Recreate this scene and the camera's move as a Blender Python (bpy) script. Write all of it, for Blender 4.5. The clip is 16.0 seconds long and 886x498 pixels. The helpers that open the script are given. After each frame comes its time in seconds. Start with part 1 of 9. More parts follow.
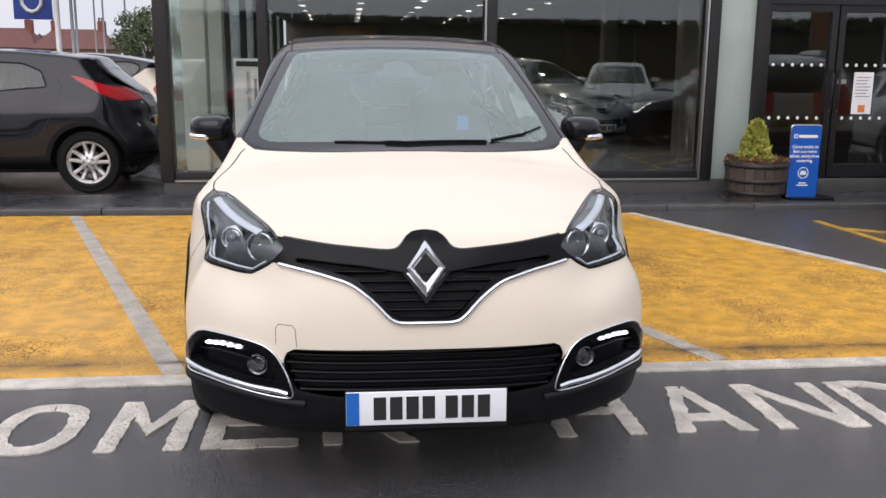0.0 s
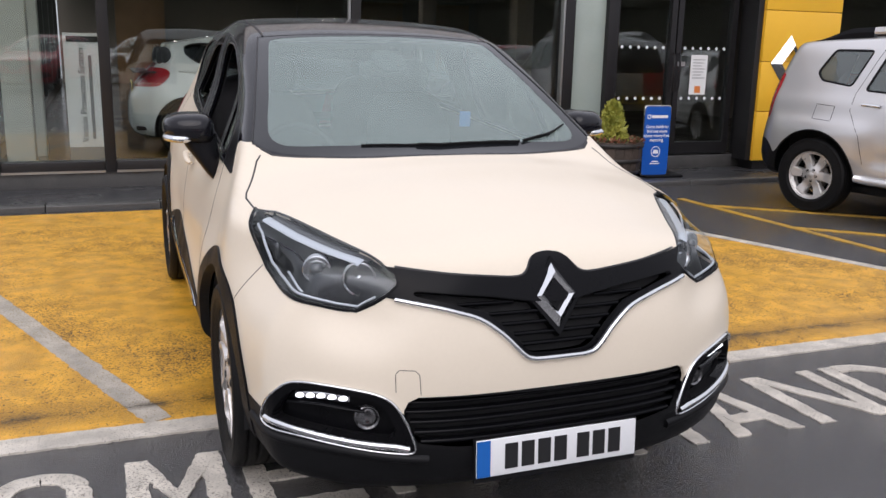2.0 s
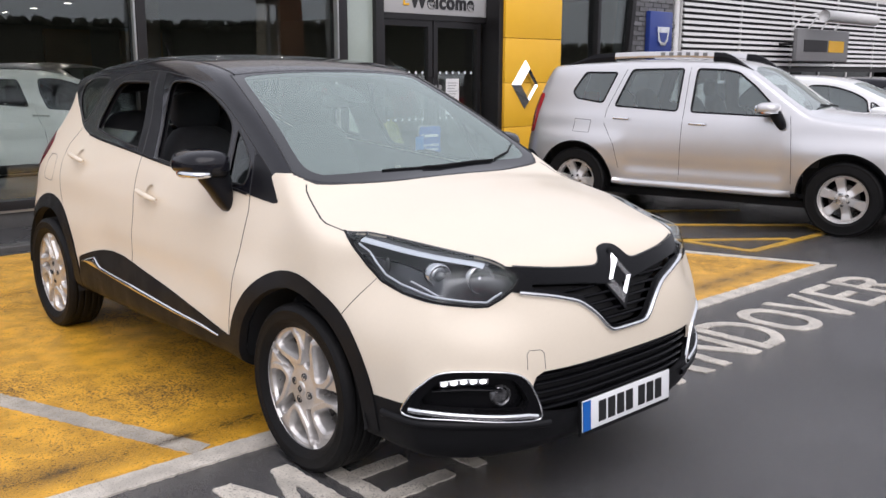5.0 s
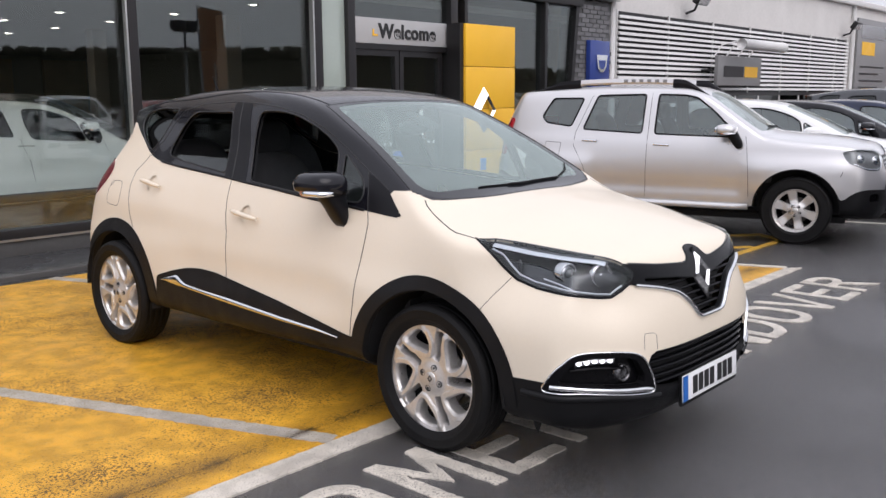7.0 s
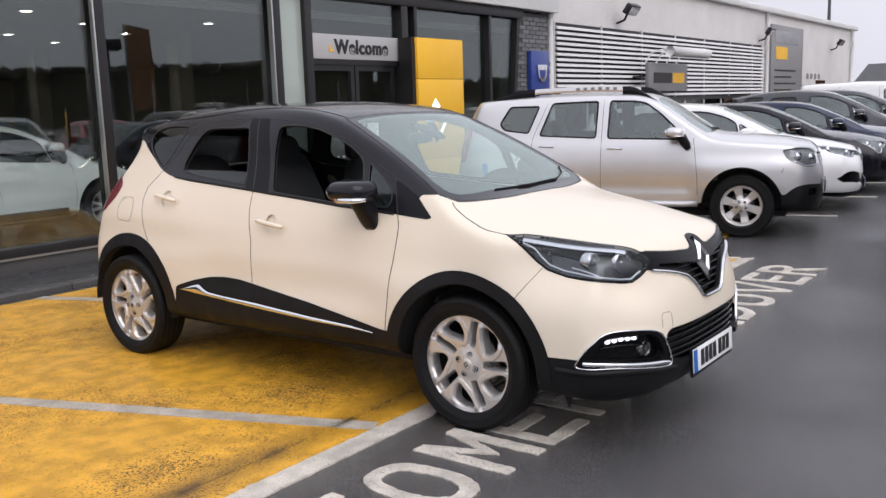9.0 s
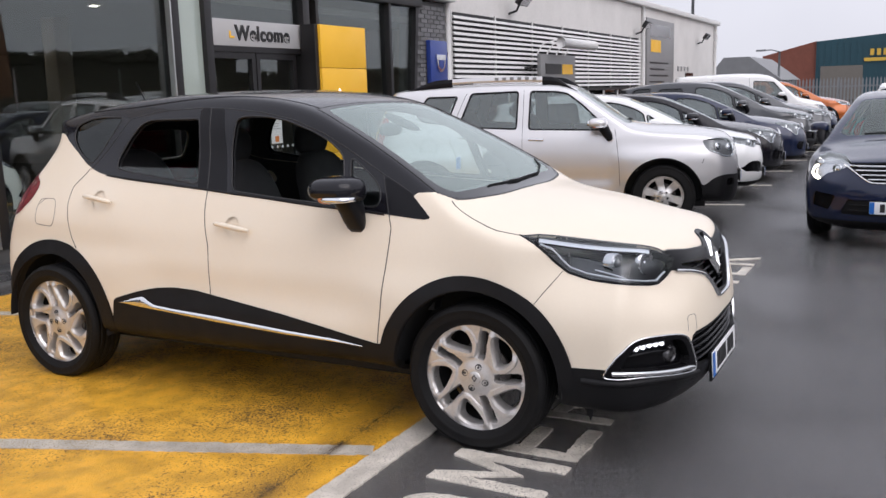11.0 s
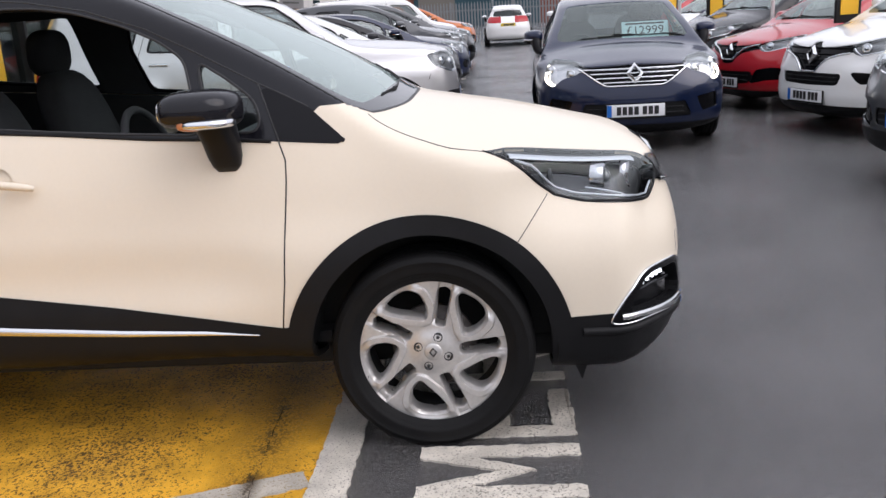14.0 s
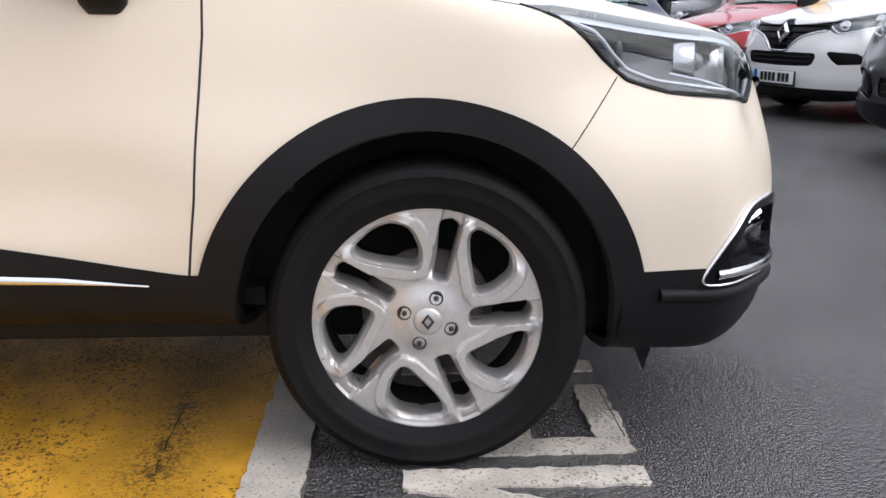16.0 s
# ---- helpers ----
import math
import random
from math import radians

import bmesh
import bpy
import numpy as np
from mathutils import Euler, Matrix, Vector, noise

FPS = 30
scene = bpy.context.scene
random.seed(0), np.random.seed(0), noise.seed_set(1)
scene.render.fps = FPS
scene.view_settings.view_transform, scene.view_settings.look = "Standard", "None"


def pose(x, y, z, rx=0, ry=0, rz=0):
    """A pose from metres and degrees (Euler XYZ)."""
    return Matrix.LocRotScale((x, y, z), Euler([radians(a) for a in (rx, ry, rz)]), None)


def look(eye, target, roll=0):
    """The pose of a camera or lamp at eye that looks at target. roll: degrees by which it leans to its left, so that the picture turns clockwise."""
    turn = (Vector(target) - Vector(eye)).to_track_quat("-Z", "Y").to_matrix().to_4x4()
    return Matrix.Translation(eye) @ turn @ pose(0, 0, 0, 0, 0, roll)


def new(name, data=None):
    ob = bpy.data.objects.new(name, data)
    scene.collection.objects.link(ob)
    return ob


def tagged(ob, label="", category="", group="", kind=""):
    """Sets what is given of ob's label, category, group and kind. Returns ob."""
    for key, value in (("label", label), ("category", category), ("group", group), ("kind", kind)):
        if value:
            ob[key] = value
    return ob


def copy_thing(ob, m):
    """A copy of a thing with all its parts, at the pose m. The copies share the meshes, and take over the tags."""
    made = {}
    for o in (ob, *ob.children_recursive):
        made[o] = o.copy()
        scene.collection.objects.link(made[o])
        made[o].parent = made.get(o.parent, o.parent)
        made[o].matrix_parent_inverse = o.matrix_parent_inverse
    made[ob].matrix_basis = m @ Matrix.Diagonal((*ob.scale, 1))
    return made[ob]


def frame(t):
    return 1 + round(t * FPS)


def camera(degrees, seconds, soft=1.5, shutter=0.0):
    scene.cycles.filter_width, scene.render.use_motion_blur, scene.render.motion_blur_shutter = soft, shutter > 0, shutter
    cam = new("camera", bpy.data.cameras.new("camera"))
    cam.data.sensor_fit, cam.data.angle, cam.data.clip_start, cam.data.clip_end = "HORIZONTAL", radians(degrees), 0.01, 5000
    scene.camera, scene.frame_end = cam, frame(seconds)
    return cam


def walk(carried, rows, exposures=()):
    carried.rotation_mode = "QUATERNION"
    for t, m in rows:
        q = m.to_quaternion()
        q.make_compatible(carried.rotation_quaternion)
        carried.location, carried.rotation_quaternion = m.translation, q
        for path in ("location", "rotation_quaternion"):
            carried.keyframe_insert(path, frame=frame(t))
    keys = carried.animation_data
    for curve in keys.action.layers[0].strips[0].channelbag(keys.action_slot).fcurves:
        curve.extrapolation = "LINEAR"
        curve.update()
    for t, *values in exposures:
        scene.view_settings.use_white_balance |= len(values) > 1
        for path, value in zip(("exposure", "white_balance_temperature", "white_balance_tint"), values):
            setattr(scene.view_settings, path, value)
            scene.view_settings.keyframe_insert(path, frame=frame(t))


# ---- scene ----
cam = camera(52.9, 16.0)
PATH = [
    (0, (-0.228, -3.584, 1.385), (-0.021, -1.635, 0.987), 0.5),
    (0.5, (-0.362, -3.355, 1.407), (-0.081, -1.419, 0.988), -0.4),
    (1, (-0.593, -3.196, 1.421), (-0.132, -1.3, 0.98), -1.3),
    (1.5, (-0.91, -3.07, 1.455), (-0.299, -1.22, 1.002), 0.0),
    (2, (-1.18, -2.988, 1.453), (-0.476, -1.171, 1.002), 1.3),
    (2.5, (-1.454, -2.989, 1.448), (-0.571, -1.247, 1.017), 2.2),
    (3, (-1.668, -3.016, 1.453), (-0.58, -1.383, 1.065), 3.0),
    (3.5, (-1.818, -2.93, 1.449), (-0.61, -1.376, 1.094), 2.0),
    (4, (-1.967, -2.834, 1.464), (-0.7, -1.329, 1.104), 0.5),
    (4.5, (-2.284, -2.763, 1.457), (-0.971, -1.304, 1.076), 0.2),
    (5, (-2.552, -2.696, 1.483), (-1.233, -1.245, 1.09), 0.2),
    (5.2, (-2.67, -2.675, 1.479), (-1.345, -1.227, 1.095), 0.1),
    (7.5, (-3.784, -2.43, 1.513), (-2.266, -1.17, 1.188), -0.7),
    (8, (-4.025, -2.415, 1.52), (-2.472, -1.194, 1.209), -1.3),
    (10.3, (-4.117, -1.955, 1.498), (-2.464, -0.885, 1.149), -2.0),
    (10.5, (-4.118, -1.858, 1.504), (-2.438, -0.83, 1.158), -2.0),
    (11, (-4.087, -1.615, 1.515), (-2.35, -0.686, 1.171), -1.7),
    (11.5, (-3.99, -1.384, 1.507), (-2.23, -0.501, 1.156), -1.5),
    (12, (-3.931, -1.099, 1.504), (-2.133, -0.299, 1.145), -1.1),
    (12.5, (-3.936, -0.829, 1.506), (-2.082, -0.176, 1.136), -1.1),
    (13, (-3.874, -0.626, 1.484), (-1.983, -0.122, 1.07), -2.0),
    (13.5, (-3.672, -0.402, 1.429), (-1.758, -0.074, 0.95), -3.4),
    (14, (-3.429, -0.219, 1.347), (-1.5, -0.094, 0.832), -3.4),
    (14.5, (-3.139, -0.061, 1.234), (-1.205, -0.079, 0.723), -2.1),
    (15, (-2.851, -0.013, 1.125), (-0.917, -0.041, 0.618), -1.0),
    (15.5, (-2.651, 0.003, 1.014), (-0.719, -0.019, 0.498), -0.2),
    (16, (-2.506, 0.037, 0.916), (-0.575, -0.04, 0.402), 0.0),
]
walk(cam, [(t, look(eye, target, roll)) for t, eye, target, roll in PATH], [(0.0, 0.92, 6200, 17), (1.0, 0.82, 6200, 17), (1.6, 0.86, 6200, 17), (2.5, 0.70, 6200, 17), (3.2, 0.80, 6200, 17), (3.6, 0.91, 6200, 17), (4.5, 0.91, 6200, 17), (13.0, 0.88, 6200, 17), (14.5, 1.04, 6150, 16), (16.0, 1.12, 6100, 15)])

# ---- sky and daylight: an overcast, wet day ----
world = bpy.data.worlds.new("overcast_sky")
scene.world = world
world.use_nodes = True
wt = world.node_tree
wt.nodes.clear()
w_out, w_bg = wt.nodes.new("ShaderNodeOutputWorld"), wt.nodes.new("ShaderNodeBackground")
w_sky, w_mix = wt.nodes.new("ShaderNodeTexSky"), wt.nodes.new("ShaderNodeMix")
w_sky.sky_type, w_sky.sun_disc = "NISHITA", False
w_sky.sun_elevation, w_sky.sun_rotation = radians(38), radians(200)
w_sky.air_density, w_sky.dust_density = 1.0, 6.0
w_scale = wt.nodes.new("ShaderNodeVectorMath")
w_scale.operation, w_scale.inputs[1].default_value = "SCALE", (1, 1, 1)
w_scale.inputs["Scale"].default_value = 0.09
w_tex, w_cloud, w_ramp = wt.nodes.new("ShaderNodeTexCoord"), wt.nodes.new("ShaderNodeTexNoise"), wt.nodes.new("ShaderNodeValToRGB")
w_cloud.inputs["Scale"].default_value, w_cloud.inputs["Detail"].default_value = 2.2, 5.0
w_ramp.color_ramp.elements[0].position, w_ramp.color_ramp.elements[0].color = 0.25, (0.72, 0.735, 0.76, 1)
w_ramp.color_ramp.elements[1].position, w_ramp.color_ramp.elements[1].color = 0.75, (0.92, 0.93, 0.95, 1)
w_mix.data_type, w_mix.inputs["Factor"].default_value = "RGBA", 0.88
wt.links.new(w_tex.outputs["Generated"], w_cloud.inputs["Vector"])
wt.links.new(w_cloud.outputs["Fac"], w_ramp.inputs["Fac"])
wt.links.new(w_sky.outputs["Color"], w_scale.inputs[0])
wt.links.new(w_scale.outputs["Vector"], w_mix.inputs["A"])
wt.links.new(w_ramp.outputs["Color"], w_mix.inputs["B"])
# the overcast is brighter overhead than near the horizon
w_sep, w_rise, w_grade = wt.nodes.new("ShaderNodeSeparateXYZ"), wt.nodes.new("ShaderNodeMapRange"), wt.nodes.new("ShaderNodeVectorMath")
w_rise.inputs["To Min"].default_value, w_rise.inputs["To Max"].default_value = 0.78, 1.16
w_grade.operation = "SCALE"
wt.links.new(w_tex.outputs["Generated"], w_sep.inputs[0])
wt.links.new(w_sep.outputs["Z"], w_rise.inputs["Value"])
wt.links.new(w_mix.outputs["Result"], w_grade.inputs[0])
wt.links.new(w_rise.outputs["Result"], w_grade.inputs["Scale"])
wt.links.new(w_grade.outputs["Vector"], w_bg.inputs["Color"])
w_bg.inputs["Strength"].default_value = 0.74
wt.links.new(w_bg.outputs["Background"], w_out.inputs["Surface"])

sun = new("sun", bpy.data.lights.new("sun", "SUN"))
sun.data.energy, sun.data.angle, sun.data.color = 0.80, radians(60), (1.0, 0.97, 0.93)
sun.matrix_world = look((-6, -12, 14), (0, 0, 0))

# ---- materials ----
def material(name, base, rough=0.5, metal=0.0, vary=0.12, scale=6.0, bump=0.0, grain=90.0, coat=0.0, rough_vary=0.0, tint=None, spec=0.5, each=0.0):
    """A principled surface with variation at two scales."""
    m = bpy.data.materials.new(name)
    m.use_nodes = True
    t = m.node_tree
    b = t.nodes["Principled BSDF"]
    b.inputs["Metallic"].default_value, b.inputs["Roughness"].default_value = metal, rough
    b.inputs["Coat Weight"].default_value, b.inputs["Coat Roughness"].default_value = coat, 0.03
    b.inputs["Specular IOR Level"].default_value = spec
    geo = t.nodes.new("ShaderNodeNewGeometry")
    big, fine = t.nodes.new("ShaderNodeTexNoise"), t.nodes.new("ShaderNodeTexNoise")
    big.inputs["Scale"].default_value, big.inputs["Detail"].default_value = scale, 6.0
    fine.inputs["Scale"].default_value, fine.inputs["Detail"].default_value = grain, 4.0
    for n in (big, fine):
        t.links.new(geo.outputs["Position"], n.inputs["Vector"])
    mix = t.nodes.new("ShaderNodeMix")
    mix.data_type = "RGBA"
    other = tint or tuple(c * (1 - vary) for c in base)
    mix.inputs["A"].default_value, mix.inputs["B"].default_value = (*base, 1), (*other, 1)
    ramp = t.nodes.new("ShaderNodeMapRange")
    ramp.inputs["From Min"].default_value, ramp.inputs["From Max"].default_value = 0.35, 0.68
    add = t.nodes.new("ShaderNodeMath")
    add.operation = "MULTIPLY_ADD"
    add.inputs[1].default_value = 0.45
    t.links.new(fine.outputs["Fac"], add.inputs[0])
    half = t.nodes.new("ShaderNodeMath")
    half.operation, half.inputs[1].default_value = "MULTIPLY", 0.55
    t.links.new(big.outputs["Fac"], half.inputs[0])
    t.links.new(half.outputs[0], add.inputs[2])
    t.links.new(add.outputs[0], ramp.inputs["Value"])
    t.links.new(ramp.outputs["Result"], mix.inputs["Factor"])
    colour = mix.outputs["Result"]
    if each:
        info, hsv = t.nodes.new("ShaderNodeObjectInfo"), t.nodes.new("ShaderNodeHueSaturation")
        mr = t.nodes.new("ShaderNodeMapRange")
        mr.inputs["To Min"].default_value, mr.inputs["To Max"].default_value = 1 - each, 1 + each
        t.links.new(info.outputs["Random"], mr.inputs["Value"])
        t.links.new(mr.outputs["Result"], hsv.inputs["Value"])
        t.links.new(colour, hsv.inputs["Color"])
        colour = hsv.outputs["Color"]
    t.links.new(colour, b.inputs["Base Color"])
    if rough_vary:
        rr = t.nodes.new("ShaderNodeMapRange")
        rr.inputs["From Min"].default_value, rr.inputs["From Max"].default_value = 0.35, 0.65
        rr.inputs["To Min"].default_value, rr.inputs["To Max"].default_value = max(rough - rough_vary, 0.02), min(rough + rough_vary, 1)
        t.links.new(big.outputs["Fac"], rr.inputs["Value"])
        t.links.new(rr.outputs["Result"], b.inputs["Roughness"])
    if bump:
        bp = t.nodes.new("ShaderNodeBump")
        bp.inputs["Strength"].default_value, bp.inputs["Distance"].default_value = bump, 0.01
        t.links.new(fine.outputs["Fac"], bp.inputs["Height"])
        t.links.new(bp.outputs["Normal"], b.inputs["Normal"])
    return m


def paint(name, base, metal=0.0, flake=0.0, rough=0.3, drops=0.12, coat=1.0):
    """Car paint: clear coat over colour, with beads of rain."""
    m = material(name, base, rough, metal, 0.03, 3.0, coat=coat, spec=0.12)
    t = m.node_tree
    b = t.nodes["Principled BSDF"]
    geo, vor, mr, bp = (t.nodes.new("ShaderNode" + k) for k in ("NewGeometry", "TexVoronoi", "MapRange", "Bump"))
    vor.inputs["Scale"].default_value = 120.0
    vor.inputs["Randomness"].default_value = 1.0
    mr.inputs["From Min"].default_value, mr.inputs["From Max"].default_value = 0.10, 0.28
    mr.inputs["To Min"].default_value, mr.inputs["To Max"].default_value = 1.0, 0.0
    bp.inputs["Strength"].default_value, bp.inputs["Distance"].default_value = drops, 0.003
    t.links.new(geo.outputs["Position"], vor.inputs["Vector"])
    t.links.new(vor.outputs["Distance"], mr.inputs["Value"])
    t.links.new(mr.outputs["Result"], bp.inputs["Height"])
    t.links.new(bp.outputs["Normal"], b.inputs["Coat Normal"])
    return m


def glass(name, tint=(0.8, 0.85, 0.85), ior=1.6, rough=0.0, veil=0.0):
    """A thin pane: clear, with the reflection that its angle gives, and a pale matte layer for fine rain and sky sheen
    if wanted.
    """
    m = bpy.data.materials.new(name)
    m.use_nodes = True
    t = m.node_tree
    t.nodes.clear()
    out, mix, tr, gl, fr = (t.nodes.new("ShaderNode" + k) for k in ("OutputMaterial", "MixShader", "BsdfTransparent", "BsdfGlossy", "LayerWeight"))
    tr.inputs["Color"].default_value = (*tint, 1)
    gl.inputs["Roughness"].default_value = rough
    gl.inputs["Color"].default_value = (0.93, 0.975, 0.96, 1)
    # the share that is mirrored rises with the angle, alike from both sides of the pane
    fr.inputs["Blend"].default_value = 0.5
    f0 = ((ior - 1) / (ior + 1)) ** 2
    power, share = t.nodes.new("ShaderNodeMath"), t.nodes.new("ShaderNodeMath")
    power.operation, power.inputs[1].default_value = "POWER", 5.0
    share.operation, share.inputs[1].default_value, share.inputs[2].default_value = "MULTIPLY_ADD", 1 - f0, f0
    t.links.new(fr.outputs["Facing"], power.inputs[0])
    t.links.new(power.outputs[0], share.inputs[0])
    t.links.new(share.outputs[0], mix.inputs[0])
    t.links.new(tr.outputs[0], mix.inputs[1])
    t.links.new(gl.outputs[0], mix.inputs[2])
    last = mix
    if veil:
        # pale diffuse share: fine rain, plus mirrored sky put in as plain colour
        wet, top, geo, nz, mr = (t.nodes.new("ShaderNode" + k) for k in ("BsdfDiffuse", "MixShader", "NewGeometry", "TexNoise", "MapRange"))
        wet.inputs["Color"].default_value = (0.60, 0.73, 0.70, 1)
        nz.inputs["Scale"].default_value, nz.inputs["Detail"].default_value = 3.0, 8.0
        mr.inputs["From Min"].default_value, mr.inputs["From Max"].default_value = 0.35, 0.65
        mr.inputs["To Min"].default_value, mr.inputs["To Max"].default_value = veil * 0.92, veil * 1.08
        t.links.new(geo.outputs["Position"], nz.inputs["Vector"])
        t.links.new(nz.outputs["Fac"], mr.inputs["Value"])
        t.links.new(mr.outputs["Result"], top.inputs[0])
        t.links.new(mix.outputs[0], top.inputs[1])
        t.links.new(wet.outputs[0], top.inputs[2])
        last = top
    t.links.new(last.outputs[0], out.inputs["Surface"])
    m.surface_render_method = "BLENDED"
    return m


def lamp_glow(name, colour, strength):
    m = bpy.data.materials.new(name)
    m.use_nodes = True
    b = m.node_tree.nodes["Principled BSDF"]
    b.inputs["Base Color"].default_value = (*colour, 1)
    b.inputs["Emission Color"].default_value, b.inputs["Emission Strength"].default_value = (*colour, 1), strength
    return m


CREAM = paint("cream_paint", (0.735, 0.653, 0.531), rough=0.4, drops=0.05, coat=0.42)
BLACK_PAINT = paint("black_gloss_paint", (0.007, 0.007, 0.010), rough=0.15, drops=0.3, coat=0.5)
SILVER = paint("silver_paint", (0.66, 0.65, 0.65), metal=0.75, rough=0.32)
NAVY = paint("navy_paint", (0.006, 0.012, 0.040), metal=0.2, rough=0.3)
RED = paint("red_paint", (0.42, 0.012, 0.02), rough=0.3)
WHITE_PAINT = paint("white_car_paint", (0.78, 0.78, 0.77), rough=0.35)
PEARL = paint("pearl_white_paint", (0.72, 0.74, 0.72), rough=0.3)
GREY_PAINT = paint("dark_grey_paint", (0.055, 0.058, 0.063), metal=0.5, rough=0.32)
ORANGE = paint("orange_paint", (0.42, 0.11, 0.02), metal=0.3, rough=0.3)
TRIM = material("black_plastic_trim", (0.0065, 0.0065, 0.0075), 0.5, vary=0.25, scale=5, spec=0.22, bump=0.12, grain=900, rough_vary=0.1)
SATIN = material("satin_black_pillar", (0.008, 0.008, 0.010), 0.36, vary=0.25, spec=0.18, bump=0.06, grain=400)
PIANO = material("piano_black", (0.004, 0.004, 0.005), 0.2, vary=0.2, spec=0.13)
CHROME = material("chrome", (0.78, 0.79, 0.80), 0.09, 1.0, vary=0.06, rough_vary=0.05)
DULL_CHROME = material("satin_chrome", (0.6, 0.6, 0.61), 0.25, 1.0, vary=0.08)
ALLOY = material("silver_alloy", (0.68, 0.66, 0.64), 0.36, 0.7, vary=0.18, scale=9, rough_vary=0.1)
DARK_ALLOY = material("dark_alloy", (0.06, 0.06, 0.06), 0.4, 0.6, vary=0.2)
RUBBER = material("tyre_rubber", (0.005, 0.005, 0.0055), 0.55, spec=0.16, vary=0.35, scale=14, bump=0.2, grain=260, tint=(0.009, 0.0088, 0.0088))
BRAKE = material("brake_disc_steel", (0.10, 0.09, 0.085), 0.5, 0.7, vary=0.4, scale=20)
WELL = material("wheel_well_liner", (0.010, 0.010, 0.011), 0.8, vary=0.3)
CABIN = material("dark_cabin_cloth", (0.026, 0.026, 0.029), 0.85, vary=0.3, scale=20, bump=0.2, grain=700)
CABIN_GREY = material("grey_cabin_plastic", (0.06, 0.062, 0.066), 0.6, vary=0.2)
HEADLINER = material("pale_headliner", (0.35, 0.34, 0.32), 0.9, vary=0.1)
GLASS = glass("car_glass", (0.76, 0.88, 0.84), 1.6, veil=0.24)
CLEAR_SCREEN = glass("clear_windscreen", (0.70, 0.77, 0.75), 1.75, veil=0.06)
SIDE_GLASS = glass("side_window_glass", (0.66, 0.72, 0.71), 1.7)
PARKED_GLASS = glass("parked_window_glass", (0.50, 0.56, 0.56), 2.15, veil=0.05)
DARK_GLASS = glass("dark_window_glass", (0.10, 0.11, 0.115), 1.6)
LENS = glass("headlamp_lens", (0.94, 0.955, 0.965), 1.45)
LAMP_BODY = material("headlamp_housing", (0.20, 0.205, 0.21), 0.3, 0.5, vary=0.3, scale=30)
REFLECTOR = material("lamp_reflector", (0.75, 0.76, 0.78), 0.12, 1.0, vary=0.05)
AMBER = material("amber_lens", (0.55, 0.20, 0.08), 0.15, vary=0.15, coat=0.5)
TAIL_RED = material("red_tail_lens", (0.42, 0.006, 0.012), 0.15, vary=0.3, scale=40, coat=0.45, spec=0.3)
# the tail lens red again, darker, with shade put into the colour
TAIL_SHADED = material("shaded_red_tail_lens", (0.17, 0.006, 0.012), 0.15, vary=0.4, scale=40, coat=0.45, spec=0.3)
FRIT = material("black_glass_border", (0.010, 0.011, 0.013), 0.07, vary=0.2, spec=0.75)
DRL = lamp_glow("daytime_led", (0.95, 0.97, 1.0), 1.3)
DRL_WARM = lamp_glow("headlamp_led", (1.0, 0.94, 0.75), 3.5)
PLATE_WHITE = material("number_plate_white", (0.78, 0.79, 0.80), 0.35, vary=0.04)
PLATE_YELLOW = material("number_plate_yellow", (0.75, 0.55, 0.04), 0.35, vary=0.04)
PLATE_BLUE = material("number_plate_blue_band", (0.01, 0.12, 0.45), 0.35, vary=0.04)
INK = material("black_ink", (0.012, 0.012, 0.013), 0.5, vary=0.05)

# ---- building tools ----
def mesh_of(name, V, F, mat, smooth=True, normals=None):
    me = bpy.data.meshes.new(name)
    me.from_pydata([tuple(map(float, v)) for v in V], [], [tuple(map(int, f)) for f in F])
    me.validate()
    me.materials.append(mat)
    if smooth:
        me.shade_smooth()
    if normals is not None and len(me.vertices) == len(normals):
        me.normals_split_custom_set_from_vertices([tuple(map(float, n)) for n in normals])
    return me


def hung(ob, parent, label=""):
    if parent is not None:
        ob.parent = parent
    if label:
        tagged(ob, label)
    return ob


def solid(name, V, F, mat, parent=None, label="", smooth=False, normals=None):
    return hung(new(name, mesh_of(name, V, F, mat, smooth, normals)), parent, label)


def from_bm(name, bm, mat, parent=None, label="", smooth=False, at=None):
    me = bpy.data.meshes.new(name)
    bmesh.ops.recalc_face_normals(bm, faces=bm.faces)
    bm.to_mesh(me)
    bm.free()
    me.materials.append(mat)
    if smooth:
        me.shade_auto_smooth() if hasattr(me, "shade_auto_smooth") else me.shade_smooth()
    ob = hung(new(name, me), parent, label)
    if at is not None:
        ob.matrix_basis = at
    return ob


def box_bm(bm, x0, y0, z0, x1, y1, z1, bevel=0.0, m=None):
    r = bmesh.ops.create_cube(bm, size=1.0)
    vs = r["verts"]
    for v in vs:
        v.co = Vector(((x0 + x1) / 2 + v.co.x * (x1 - x0), (y0 + y1) / 2 + v.co.y * (y1 - y0), (z0 + z1) / 2 + v.co.z * (z1 - z0)))
    if bevel:
        es = list({e for v in vs for e in v.link_edges})
        r = bmesh.ops.bevel(bm, geom=es, offset=bevel, segments=2, affect="EDGES", profile=0.6)
        vs = r["verts"]
    if m is not None:
        bmesh.ops.transform(bm, matrix=m, verts=vs)


def box(name, x0, y0, z0, x1, y1, z1, mat, parent=None, label="", bevel=0.0, m=None):
    bm = bmesh.new()
    box_bm(bm, x0, y0, z0, x1, y1, z1, bevel, m)
    return from_bm(name, bm, mat, parent, label, smooth=bool(bevel))


